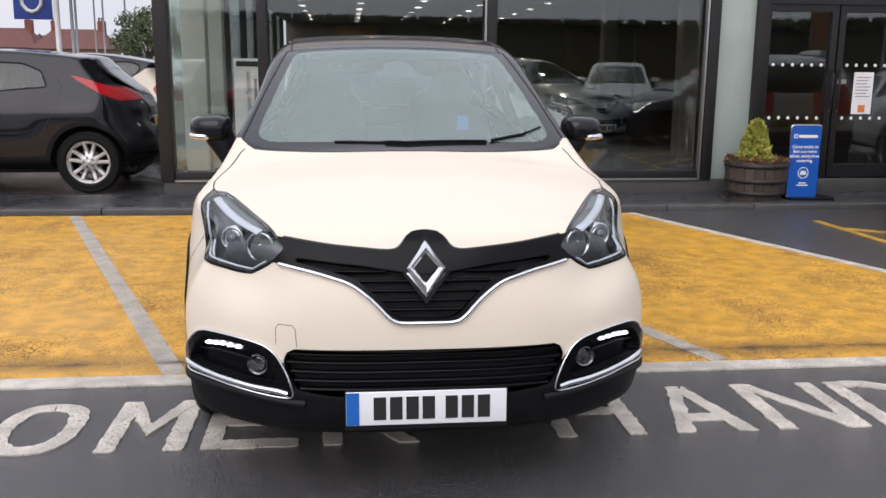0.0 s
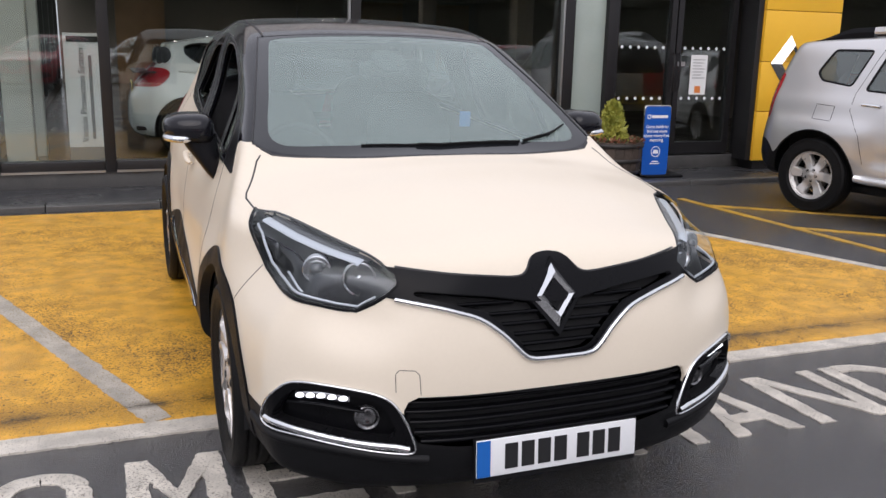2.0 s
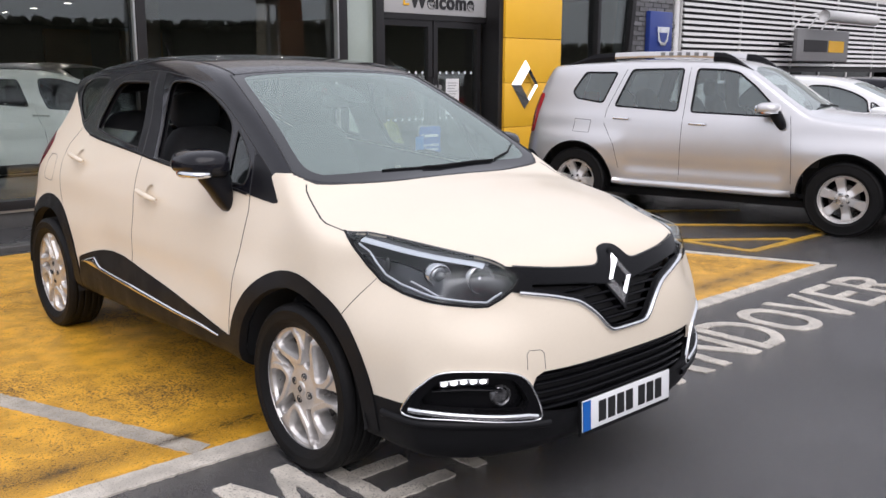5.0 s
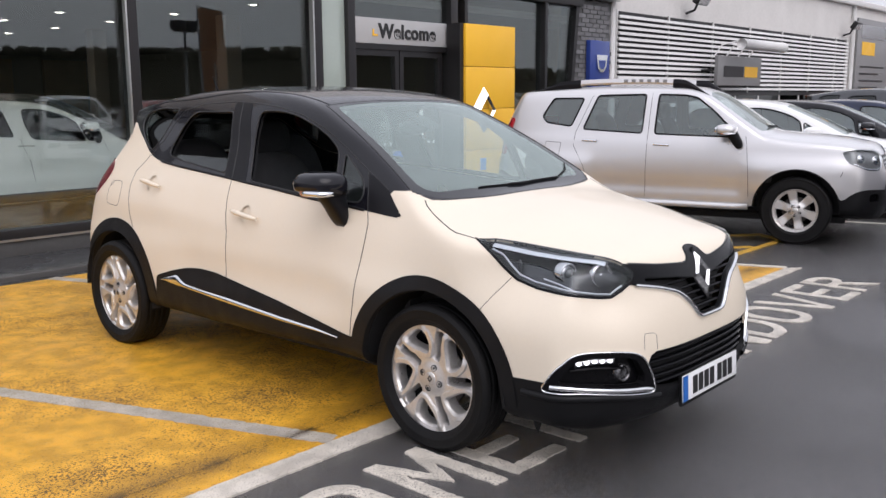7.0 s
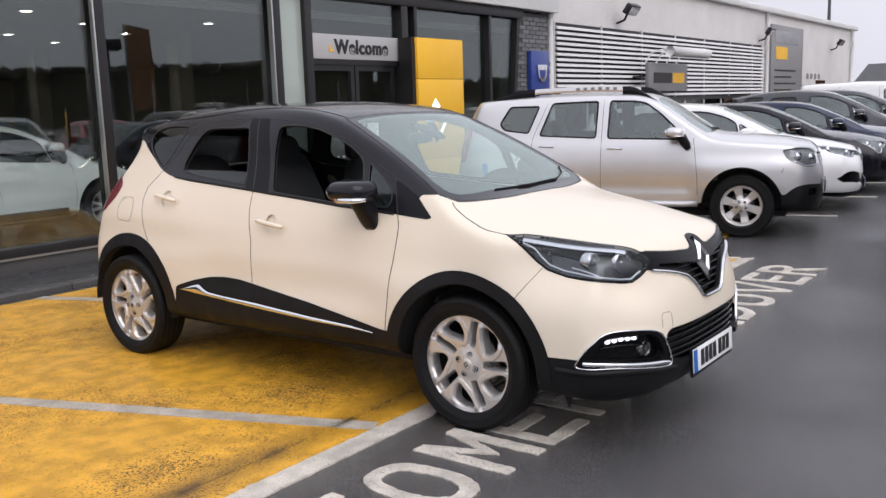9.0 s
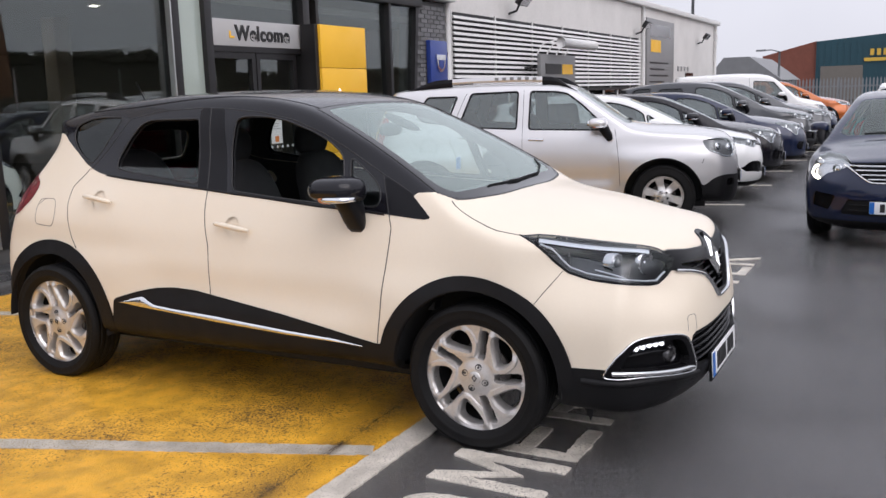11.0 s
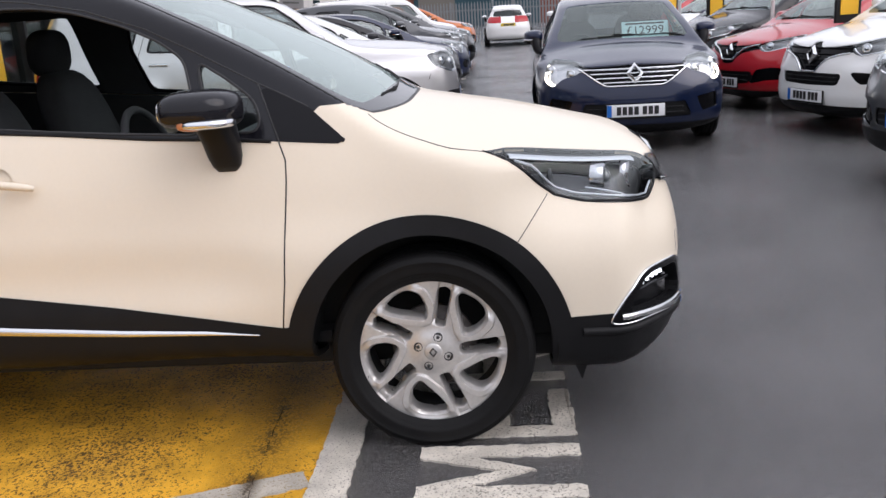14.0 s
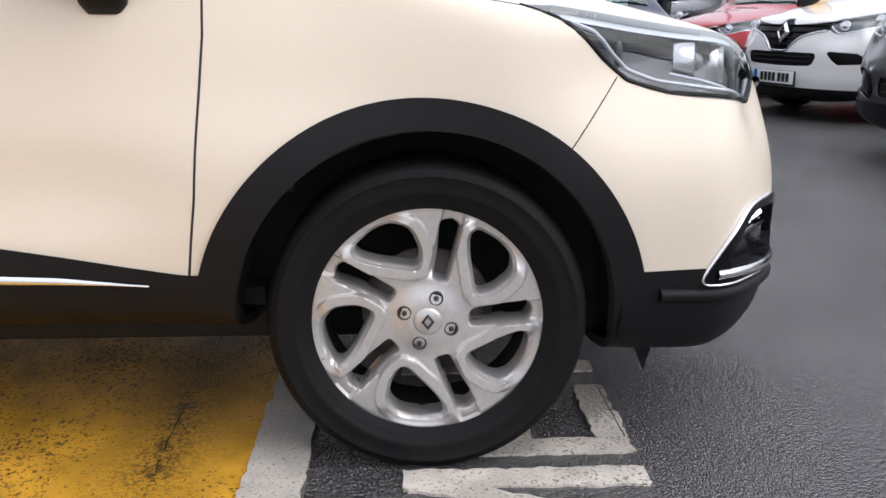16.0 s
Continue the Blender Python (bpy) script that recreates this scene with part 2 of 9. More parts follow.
def rod_mesh(path, radius, sides=10, closed=False):
    """Verts and faces of a tube along a path; radius may be a list."""
    P = np.array(path, float)
    n = len(P)
    R = np.full(n, radius) if np.isscalar(radius) else np.array(radius, float)
    T = np.gradient(P, axis=0) if not closed else np.roll(P, -1, 0) - np.roll(P, 1, 0)
    T /= np.maximum(np.linalg.norm(T, axis=1), 1e-9)[:, None]
    up = np.array([0, 0, 1.0]) if abs(T[:, 2]).mean() < 0.8 else np.array([1.0, 0, 0])
    A = np.cross(T, up)
    A /= np.maximum(np.linalg.norm(A, axis=1), 1e-9)[:, None]
    B = np.cross(A, T)
    a = np.linspace(0, 2 * np.pi, sides, endpoint=False)
    V = (P[:, None] + R[:, None, None] * (np.cos(a)[None, :, None] * A[:, None] + np.sin(a)[None, :, None] * B[:, None])).reshape(-1, 3)
    F = []
    for i in range(n if closed else n - 1):
        j = (i + 1) % n
        for k in range(sides):
            l = (k + 1) % sides
            F.append((i * sides + k, i * sides + l, j * sides + l, j * sides + k))
    if not closed:
        F.append(tuple(range(sides)))
        F.append(tuple((n - 1) * sides + k for k in reversed(range(sides))))
    return V, F


def rod(name, path, radius, mat, parent=None, label="", sides=10, closed=False):
    V, F = rod_mesh(path, radius, sides, closed)
    return solid(name, V, F, mat, parent, label, smooth=True)


def lathe_mesh(profile, n=48):
    """A profile of (radius, height) turned about z."""
    p = np.array(profile, float)
    a = np.linspace(0, 2 * np.pi, n, endpoint=False)
    V = np.stack([p[:, None, 0] * np.cos(a), p[:, None, 0] * np.sin(a), np.repeat(p[:, 1:2], n, 1)], -1).reshape(-1, 3)
    F = [(i * n + k, i * n + (k + 1) % n, (i + 1) * n + (k + 1) % n, (i + 1) * n + k) for i in range(len(p) - 1) for k in range(n)]
    return V, F


def slab_mesh(poly, z0, z1):
    """A flat polygon with thickness."""
    n = len(poly)
    V = [(x, y, z0) for x, y in poly] + [(x, y, z1) for x, y in poly]
    F = [tuple(range(n, 2 * n)), tuple(reversed(range(n)))] + [(i, (i + 1) % n, n + (i + 1) % n, n + i) for i in range(n)]
    return V, F


def bar_poly(x0, y0, x1, y1, w):
    d = np.array([x1 - x0, y1 - y0], float)
    d /= np.linalg.norm(d)
    s = np.array([-d[1], d[0]]) * w / 2
    return [(x0 - s[0], y0 - s[1]), (x1 - s[0], y1 - s[1]), (x1 + s[0], y1 + s[1]), (x0 + s[0], y0 + s[1])]


def lettering(name, words, size, mat, parent, at, label="", depth=0.004, align="CENTER", weight=0.0):
    cu = bpy.data.curves.new(name, "FONT")
    cu.body, cu.size, cu.extrude, cu.align_x, cu.align_y, cu.offset = words, size, depth, align, "CENTER", weight
    cu.materials.append(mat)
    ob = hung(new(name, cu), parent, label)
    ob.matrix_basis = at
    return ob


def thing(name, label, category, at=None, group="", kind=""):
    ob = tagged(new(name), label, category, group, kind)
    ob.empty_display_size = 0.2
    if at is not None:
        ob.matrix_basis = at
    return ob


# ---- car skins ----
def curve(pts, n=500):
    """A smooth function through (a, b) points, flat beyond the ends."""
    a, b = np.array(pts, float).T
    m = np.gradient(b, a) if len(a) > 2 else np.full(len(a), (b[-1] - b[0]) / (a[-1] - a[0]))
    q = np.linspace(a[0], a[-1], n)
    i = np.clip(np.searchsorted(a, q, side="right") - 1, 0, len(a) - 2)
    h = a[i + 1] - a[i]
    u = (q - a[i]) / h
    v = ((1 + 2 * u) * (1 - u) ** 2 * b[i] + u * (1 - u) ** 2 * h * m[i] + u * u * (3 - 2 * u) * b[i + 1] + u * u * (u - 1) * h * m[i + 1])
    return lambda s: np.interp(s, q, v)


def smooth_step(a, b, s):
    u = np.clip((s - a) / (b - a), 0, 1)
    return u * u * (3 - 2 * u)


def rounded(pts, times=2, closed=True, r=0.035):
    """A polygon with its corners rounded to about the radius r; times 0 leaves them, 1 halves it."""
    p = np.array(pts, float)
    if not times:
        return p
    r = r * times / 2
    n, out = len(p), []
    for i in range(n):
        if not closed and i in (0, n - 1):
            out.append(p[i])
            continue
        a, b, c = p[i - 1], p[i], p[(i + 1) % n]
        la, lc = np.linalg.norm(a - b), np.linalg.norm(c - b)
        s, e = b + (a - b) * min(r / max(la, 1e-9), 0.45), b + (c - b) * min(r / max(lc, 1e-9), 0.45)
        for u in (0, 0.25, 0.5, 0.75, 1):
            out.append(s * (1 - u) ** 2 + 2 * b * u * (1 - u) + e * u * u)
    return np.array(out)


def poly_dist(p, u, v):
    """Signed distance of points to a polygon, negative inside."""
    d = np.full(u.shape, 1e9)
    inside = np.zeros(u.shape, bool)
    for (ax, ay), (bx, by) in zip(p, np.roll(p, -1, 0)):
        ex, ey = bx - ax, by - ay
        L = ex * ex + ey * ey
        if L < 1e-14:
            continue
        w = np.clip(((u - ax) * ex + (v - ay) * ey) / L, 0, 1)
        d = np.minimum(d, (u - ax - w * ex) ** 2 + (v - ay - w * ey) ** 2)
        if ay != by:
            inside ^= ((ay > v) != (by > v)) & (u < ex * (v - ay) / ey + ax)
    return np.where(inside, -1, 1) * np.sqrt(d)


class Shell:
    """The outer skin of a car: nose at -y, z up, the front axle over the origin."""

    def __init__(self, spec):
        self.s = spec
        self.top, self.crown = curve(spec["top"]), curve(spec["crown"])
        self.plan, self.section = curve(spec["plan"]), curve(spec["section"])
        self.nose, self.tail = curve(spec["nose"]), curve(spec["tail"])
        self.under = curve(spec["under"])
        self.sculpt, self.dent = spec.get("sculpt"), spec.get("dent")

    def g(self, x, y, z):
        s = self.s
        x = np.abs(x)
        w = self.plan(y) + self.section(z)
        if self.sculpt:
            w = w + self.sculpt(y, z)
        a, b, c = s["nose_round"]
        d, e, f = s["tail_round"]
        k = s["soft"]
        front = self.nose(z) + a * (x / b) ** c
        if self.dent:
            front = front + self.dent(x, z)
        parts = [x - w, z - self.top(y) + self.crown(y) * (x / 0.8) ** 2.2, front - y,
                 y - self.tail(z) + d * (x / e) ** f, self.under(y) + 0.10 * (x / 0.85) ** 4 - z]
        m = np.maximum.reduce(parts)
        return m + k * np.log(sum(np.exp((p - m) / k) for p in parts))

    def cast(self, O, D, far=3.2, steps=30):
        """How far along D from O, inside, the skin is met."""
        lo, hi = np.zeros(len(O)), np.full(len(O), far)
        for _ in range(steps):
            m = (lo + hi) / 2
            P = O + D * m[:, None]
            out = self.g(P[:, 0], P[:, 1], P[:, 2]) > 0
            hi, lo = np.where(out, m, hi), np.where(out, lo, m)
        return O + D * hi[:, None]

    def meet(self, O, D, near=0.0, far=3.0, n=160):
        """The first point where rays from outside meet the skin."""
        ts = np.linspace(near, far, n)
        P = O[:, None] + D[:, None] * ts[None, :, None]
        inside = self.g(P[..., 0], P[..., 1], P[..., 2]) < 0
        i = np.argmax(inside, 1)
        lo, hi = ts[np.maximum(i - 1, 0)], ts[i]
        for _ in range(24):
            m = (lo + hi) / 2
            Q = O + D * m[:, None]
            ins = self.g(Q[:, 0], Q[:, 1], Q[:, 2]) < 0
            hi, lo = np.where(ins, m, hi), np.where(ins, lo, m)
        return O + D * hi[:, None], inside.any(1)

    def normal(self, P):
        e = 0.003
        x, y, z = P.T
        n = np.stack([self.g(x + e, y, z) - self.g(x - e, y, z), self.g(x, y + e, z) - self.g(x, y - e, z), self.g(x, y, z + e) - self.g(x, y, z - e)], 1)
        return n / np.maximum(np.linalg.norm(n, axis=1), 1e-9)[:, None]


class Skin:
    """The skin as triangles with part names, cut along exact outlines."""

    def __init__(self, shell, step, y0, y1, zc):
        self.sh = shell
        ny = max(int((y1 - y0) / step), 4)
        na = 4 * max(int(1.25 / step), 6)
        nc = max(int(0.95 / step), 6)
        a = np.linspace(0, 2 * np.pi, na, endpoint=False)
        rows = [(y0, p) for p in -np.linspace(np.pi / 2, 0, nc, endpoint=False)[1:]] + [(y, 0.0) for y in np.linspace(y0, y1, ny)] + [(y1, p) for p in np.linspace(0, np.pi / 2, nc, endpoint=False)[1:]]
        O, D = [], []
        for y, p in rows:
            O.append(np.stack([np.zeros(na), np.full(na, y), np.full(na, zc)], 1))
            D.append(np.stack([np.cos(a) * np.cos(p), np.full(na, np.sin(p)), np.sin(a) * np.cos(p)], 1))
        O = np.vstack(O + [[[0, y0, zc]], [[0, y1, zc]]])
        D = np.vstack(D + [[[0, -1, 0]], [[0, 1, 0]]])
        self.V = shell.cast(O, D)
        n, k, T = len(rows), np.arange(na), []
        l = (k + 1) % na
        for i in range(n - 1):
            p, q = i * na, (i + 1) * na
            T.append(np.stack([p + k, p + l, q + l], 1))
            T.append(np.stack([p + k, q + l, q + k], 1))
        T.append(np.stack([np.full(na, n * na), l, k], 1))
        T.append(np.stack([np.full(na, n * na + 1), (n - 1) * na + k, (n - 1) * na + l], 1))
        self.T = np.vstack(T)
        c = self.V[self.T]
        nrm = np.cross(c[:, 1] - c[:, 0], c[:, 2] - c[:, 0])
        out = (nrm * shell.normal(c.mean(1))).sum(1)
        self.T[out < 0] = self.T[out < 0][:, ::-1]
        self.lab = np.array(["body"] * len(self.T), dtype=object)

    def carve(self, name, dist, among=("body",)):
        """Gives the name to all of the parts in among where dist(V) < 0."""
        d = dist(self.V)
        d = np.where(np.abs(d) < 2e-4, -2e-4, d)
        pick = np.isin(self.lab, list(among))
        s = d[self.T] < 0
        cnt = s.sum(1)
        self.lab[pick & (cnt == 3)] = name
        cut = np.where(pick & (cnt > 0) & (cnt < 3))[0]
        if not len(cut):
            return
        keep = np.ones(len(self.T), bool)
        keep[cut] = False
        made, newV, nv, newT, newL = {}, [], len(self.V), [], []

        def mid(a, b):
            key = (a, b) if a < b else (b, a)
            if key not in made:
                u = d[a] / (d[a] - d[b])
                made[key] = nv + len(newV)
                newV.append(self.V[a] + (self.V[b] - self.V[a]) * u)
            return made[key]

        for i in cut:
            t, si, old = self.T[i], s[i], self.lab[i]
            one = si if cnt[i] == 1 else ~si
            r = int(np.argmax(one))
            a, b, c = t[r], t[(r + 1) % 3], t[(r + 2) % 3]
            p, q = mid(a, b), mid(a, c)
            tip, rest = (name, old) if cnt[i] == 1 else (old, name)
            newT += [(a, p, q), (p, b, c), (p, c, q)]
            newL += [tip, rest, rest]
        self.V = np.vstack([self.V, np.array(newV)])
        self.T = np.vstack([self.T[keep], np.array(newT)])
        self.lab = np.concatenate([self.lab[keep], np.array(newL, dtype=object)])

    def piece(self, names, where=None, offset=0.0, lip=0.0):
        names = [names] if isinstance(names, str) else list(names)
        pick = np.isin(self.lab, names)
        if where is not None:
            pick &= where(self.V[self.T].mean(1))
        T = self.T[pick]
        if not len(T):
            return None
        used, inv = np.unique(T, return_inverse=True)
        T = inv.reshape(-1, 3)
        V = self.V[used]
        N = self.sh.normal(V)
        V = V + N * offset
        F = [tuple(t) for t in T]
        if lip:
            E = np.vstack([T[:, [0, 1]], T[:, [1, 2]], T[:, [2, 0]]])
            key = np.sort(E, 1)
            _, first, counts = np.unique(key, axis=0, return_index=True, return_counts=True)
            E = E[first[counts == 1]]
            rim = np.unique(E)
            at = {v: i for i, v in enumerate(rim)}
            n = len(V)
            W, M = V[rim], N[rim]
            F += [(e[1], e[0], n + at[e[0]], n + at[e[1]]) for e in E]
            V = np.vstack([V, W - M * lip])
            N = np.vstack([N, M])
        return V, F, N

    def part(self, name, labels, mat, parent, label="", where=None, offset=0.0, lip=0.0):
        p = self.piece(labels, where, offset, lip)
        if p is None:
            return None
        return solid(name, p[0], p[1], mat, parent, label, True, p[2])


def side_of(poly, rounds=2, keep=None):
    p = rounded(poly, rounds) if rounds else np.array(poly, float)

    def dist(V):
        d = poly_dist(p, V[:, 1], V[:, 2])
        return d if keep is None else np.maximum(d, keep(V))
    return dist


def front_of(poly, rounds=2, y_max=-0.3, mirror=True, lo=None):
    p = rounded(poly, rounds) if rounds else np.array(poly, float)

    def dist(V):
        d = poly_dist(p, np.abs(V[:, 0]) if mirror else V[:, 0], V[:, 2])
        d = np.maximum(d, V[:, 1] - y_max)
        return d if lo is None else np.maximum(d, lo - V[:, 1])
    return dist


def top_of(poly, rounds=2, z_min=0.8):
    p = rounded(poly, rounds) if rounds else np.array(poly, float)
    return lambda V: np.maximum(poly_dist(p, V[:, 0], V[:, 1]), z_min - V[:, 2])


def corner_of(pts, rounds=2, a=45.0, y_max=0.1):
    """An outline of (x, y, z) points, looked at across the front corner."""
    c, s = math.cos(radians(a)), math.sin(radians(a))
    p = rounded([(x * c + y * s, z) for x, y, z in pts], rounds)
    return lambda V: np.maximum(poly_dist(p, np.abs(V[:, 0]) * c + V[:, 1] * s, V[:, 2]), V[:, 1] - y_max)


def lamp_of(pts, edge):
    """A headlamp: its outline across the corner, open at the top, where a line seen from above ends it."""
    low = corner_of(pts, 2)
    e = np.array(edge, float)
    e = np.vstack([e[0] + (e[0] - e[1]) * 3, e, e[-1] + (e[-1] - e[-2]) * 3])
    poly = np.vstack([e, [[2.0, e[-1][1] - 1.0], [2.0, e[0][1] + 1.0]]])
    return lambda V: np.maximum(low(V), poly_dist(poly, np.abs(V[:, 0]), V[:, 1]))


def on_side(sh, pts, side, fine=0.03):
    """A side-view line of (y, z) laid on the skin."""
    p = np.array(pts, float)
    out = [p[:1]]
    for a, b in zip(p[:-1], p[1:]):
        n = max(int(np.linalg.norm(b - a) / fine), 1)
        out.append(a + (b - a) * (np.arange(1, n + 1) / n)[:, None])
    p = np.vstack(out)
    O = np.stack([np.full(len(p), side * 1.4), p[:, 0], p[:, 1]], 1)
    D = np.tile([-side, 0.0, 0.0], (len(p), 1))
    return sh.meet(O, D, 0, 1.4, 140)[0]


def on_front(sh, pts, fine=0.03, closed=False):
    p = np.array(list(pts) + ([pts[0]] if closed else []), float)
    out = [p[:1]]
    for a, b in zip(p[:-1], p[1:]):
        n = max(int(np.linalg.norm(b - a) / fine), 1)
        out.append(a + (b - a) * (np.arange(1, n + 1) / n)[:, None])
    p = np.vstack(out)
    if closed:
        p = p[:-1]
    O = np.stack([p[:, 0], np.full(len(p), -2.0), p[:, 1]], 1)
    D = np.tile([0, 1.0, 0], (len(p), 1))
    return sh.meet(O, D, 0, 3.0, 300)[0]


def on_corner(sh, pts, side, fine=0.02, closed=False):
    """A line of (x, y, z) laid on the skin across the front corner."""
    p = np.array(list(pts) + ([pts[0]] if closed else []), float)
    out = [p[:1]]
    for a, b in zip(p[:-1], p[1:]):
        n = max(int(np.linalg.norm(b - a) / fine), 1)
        out.append(a + (b - a) * (np.arange(1, n + 1) / n)[:, None])
    p = np.vstack(out)
    if closed:
        p = p[:-1]
    O = np.column_stack([side * (p[:, 0] + 0.7), p[:, 1] - 0.7, p[:, 2]])
    return sh.meet(O, np.tile([-side * 0.7071, 0.7071, 0], (len(O), 1)), 0, 2.4, 400)[0]


def on_top(sh, pts, fine=0.03):
    p = np.array(pts, float)
    out = [p[:1]]
    for a, b in zip(p[:-1], p[1:]):
        n = max(int(np.linalg.norm(b - a) / fine), 1)
        out.append(a + (b - a) * (np.arange(1, n + 1) / n)[:, None])
    p = np.vstack(out)
    O = np.stack([p[:, 0], p[:, 1], np.full(len(p), 2.6)], 1)
    D = np.tile([0, 0, -1.0], (len(p), 1))
    return sh.meet(O, D, 0, 2.2, 220)[0]


def smooth_line(pts, times=2, closed=True):
    """Corners of an (x, y, z) line cut round."""
    p = np.array(pts, float)
    for _ in range(times):
        q = np.roll(p, -1, 0) if closed else p[1:]
        a = p if closed else p[:-1]
        new_p = np.stack([0.75 * a + 0.25 * q, 0.25 * a + 0.75 * q], 1).reshape(-1, 3)
        p = new_p if closed else np.vstack([p[:1], new_p, p[-1:]])
    return [tuple(v) for v in p]


def bead(name, sh, P, width, height, mat, parent, label="", closed=False, sink=0.002, lift=0.0):
    """A strip with a rounded section that lies on the skin along P."""
    N = sh.normal(P)
    T = np.gradient(P, axis=0) if not closed else np.roll(P, -1, 0) - np.roll(P, 1, 0)
    T /= np.maximum(np.linalg.norm(T, axis=1), 1e-9)[:, None]
    S = np.cross(T, N)
    S /= np.maximum(np.linalg.norm(S, axis=1), 1e-9)[:, None]
    prof = [(-0.5, -sink), (-0.42, height * 0.6), (-0.2, height), (0.2, height), (0.42, height * 0.6), (0.5, -sink)]
    n, k = len(P), len(prof)
    V = np.stack([P + S * (u * width) + N * (h + lift) for u, h in prof], 1).reshape(-1, 3)
    F = [(i * k + j, i * k + j + 1, ((i + 1) % n) * k + j + 1, ((i + 1) % n) * k + j) for i in range(n if closed else n - 1) for j in range(k - 1)]
    return solid(name, V, F, mat, parent, label, smooth=True)


# ---- car parts ----
def tyre_mesh(r, w, rim):
    h = w / 2
    prof = [(rim - 0.012, -h * 0.80), (rim + 0.01, -h * 0.90), (r - 0.045, -h * 1.0), (r - 0.022, -h * 0.96), (r - 0.006, -h * 0.82)]
    for u in (-0.55, -0.2, 0.2, 0.55):
        prof += [(r, h * (u - 0.12)), (r, h * (u - 0.03)), (r - 0.008, h * (u - 0.025)), (r - 0.008, h * (u + 0.025)), (r, h * (u + 0.03)), (r, h * (u + 0.12))]
    prof += [(r - 0.005, h * 0.84), (r - 0.013, h * 0.93), (r - 0.020, h * 0.955), (r - 0.0215, h * 0.985), (r - 0.026, h * 0.985), (r - 0.028, h * 0.97), (r - 0.042, h * 1.0), (rim + 0.026, h * 0.97), (rim + 0.020, h * 0.985), (rim + 0.016, h * 0.94), (rim + 0.006, h * 0.90), (rim, h * 0.86), (rim - 0.012, h * 0.78)]
    return lathe_mesh(prof, 72)


def rim_mesh(R, style, deep=0.05):
    """A cast wheel face as a dished disc with openings. Outward is +z."""
    nr, na = (84, 400) if style == "twin" else (46, 240)
    rr = np.linspace(0.0, R, nr)[1:]
    aa = np.linspace(0, 2 * np.pi, na, endpoint=False)
    X, Y = rr[:, None] * np.cos(aa), rr[:, None] * np.sin(aa)
    V = np.stack([X.ravel(), Y.ravel()], 1)
    V = np.vstack([V, [[0, 0]]])
    hub = len(V) - 1
    T = []
    for i in range(nr - 2):
        for k in range(na):
            l = (k + 1) % na
            p, q = i * na, (i + 1) * na
            T += [(p + k, p + l, q + l), (p + k, q + l, q + k)]
    T += [(hub, (k + 1) % na, k) for k in range(na)]
    T = np.array([t[::-1] if False else t for t in T])
    polar = lambda pts: [(r * math.cos(radians(a)), r * math.sin(radians(a))) for r, a in pts]
    if style == "twin":
        slot = rounded(polar([(0.36, 67), (0.60, 71.5), (0.84, 74), (0.88, 79.5), (0.84, 86), (0.60, 85), (0.36, 86)]), 2, True, 0.035)
        hole = rounded(polar([(0.45, 27), (0.54, 46), (0.64, 57), (0.80, 64.5), (0.88, 62), (0.895, 48), (0.885, 37), (0.80, 28), (0.60, 23.5)]), 2, True, 0.07)
        n, shapes = 5, [(slot, -3.0, 0.0005), (hole, 0.0, 0.0015)]
    elif style == "star":
        hole = rounded([(0.36, -0.02), (0.58, -0.15), (0.88, -0.28), (0.92, 0.0), (0.88, 0.28), (0.58, 0.15), (0.36, 0.02)], 1)
        n, shapes = 6, [(hole, 0.0, 0.004)]
    elif style == "split":
        hole = rounded([(0.32, -0.02), (0.60, -0.16), (0.90, -0.28), (0.93, 0.28), (0.60, 0.16), (0.32, 0.02)], 2)
        slot = rounded([(0.40, -0.03), (0.65, -0.10), (0.91, -0.18), (0.92, 0.18), (0.65, 0.10), (0.40, 0.03)], 2)
        n, shapes = 5, [(hole, 18.0, 0.0045), (slot, 54.0, 0.003)]
    else:
        hole = rounded([(0.36, -0.04), (0.60, -0.20), (0.87, -0.24), (0.90, 0.0), (0.87, 0.24), (0.60, 0.20), (0.36, 0.04)], 2)
        n, shapes = 5, [(hole, 0.0, 0.005)]

    def dists(V):
        out = []
        for poly, a0, slope in shapes:
            d = np.full(len(V), 9.0)
            for k in range(n):
                a = radians(a0 + 360.0 / n * k)
                u = (V[:, 0] * math.cos(a) + V[:, 1] * math.sin(a)) / R
                v = (-V[:, 0] * math.sin(a) + V[:, 1] * math.cos(a)) / R
                d = np.minimum(d, poly_dist(poly, u, v) * R)
            out.append((d, slope))
        return out

    class Flat(Skin):
        def __init__(self, V, T):
            self.V, self.T = V, T
            self.lab = np.array(["body"] * len(T), dtype=object)
    fl = Flat(V, T)
    fl.carve("hole", lambda V: np.minimum.reduce([d + s for d, s in dists(V)]))
    T = fl.T[fl.lab == "body"]
    V2 = fl.V
    r = np.linalg.norm(V2, axis=1) / R
    z = 0.008 - 0.022 * smooth_step(0.15, 0.55, r) + 0.014 * smooth_step(0.55, 0.95, r)
    if style == "twin":
        (ds, _), (dh, _) = dists(V2)
        z = 0.010 - 0.010 * smooth_step(0.12, 0.35, r) + 0.004 * smooth_step(0.5, 0.95, r)
        # raised bands hug each opening, the ground between them lies lower
        band = smooth_step(0.0035, 0.0065, dh) * (1 - smooth_step(0.0255, 0.0285, dh)) * (1 - smooth_step(0.86, 0.95, r)) * smooth_step(0.30, 0.40, r)
        # a sunk channel runs out past each slot to the lip
        off = np.mod(np.arctan2(V2[:, 1], V2[:, 0]) - radians(76.5) + np.pi / 5, 2 * np.pi / 5) - np.pi / 5
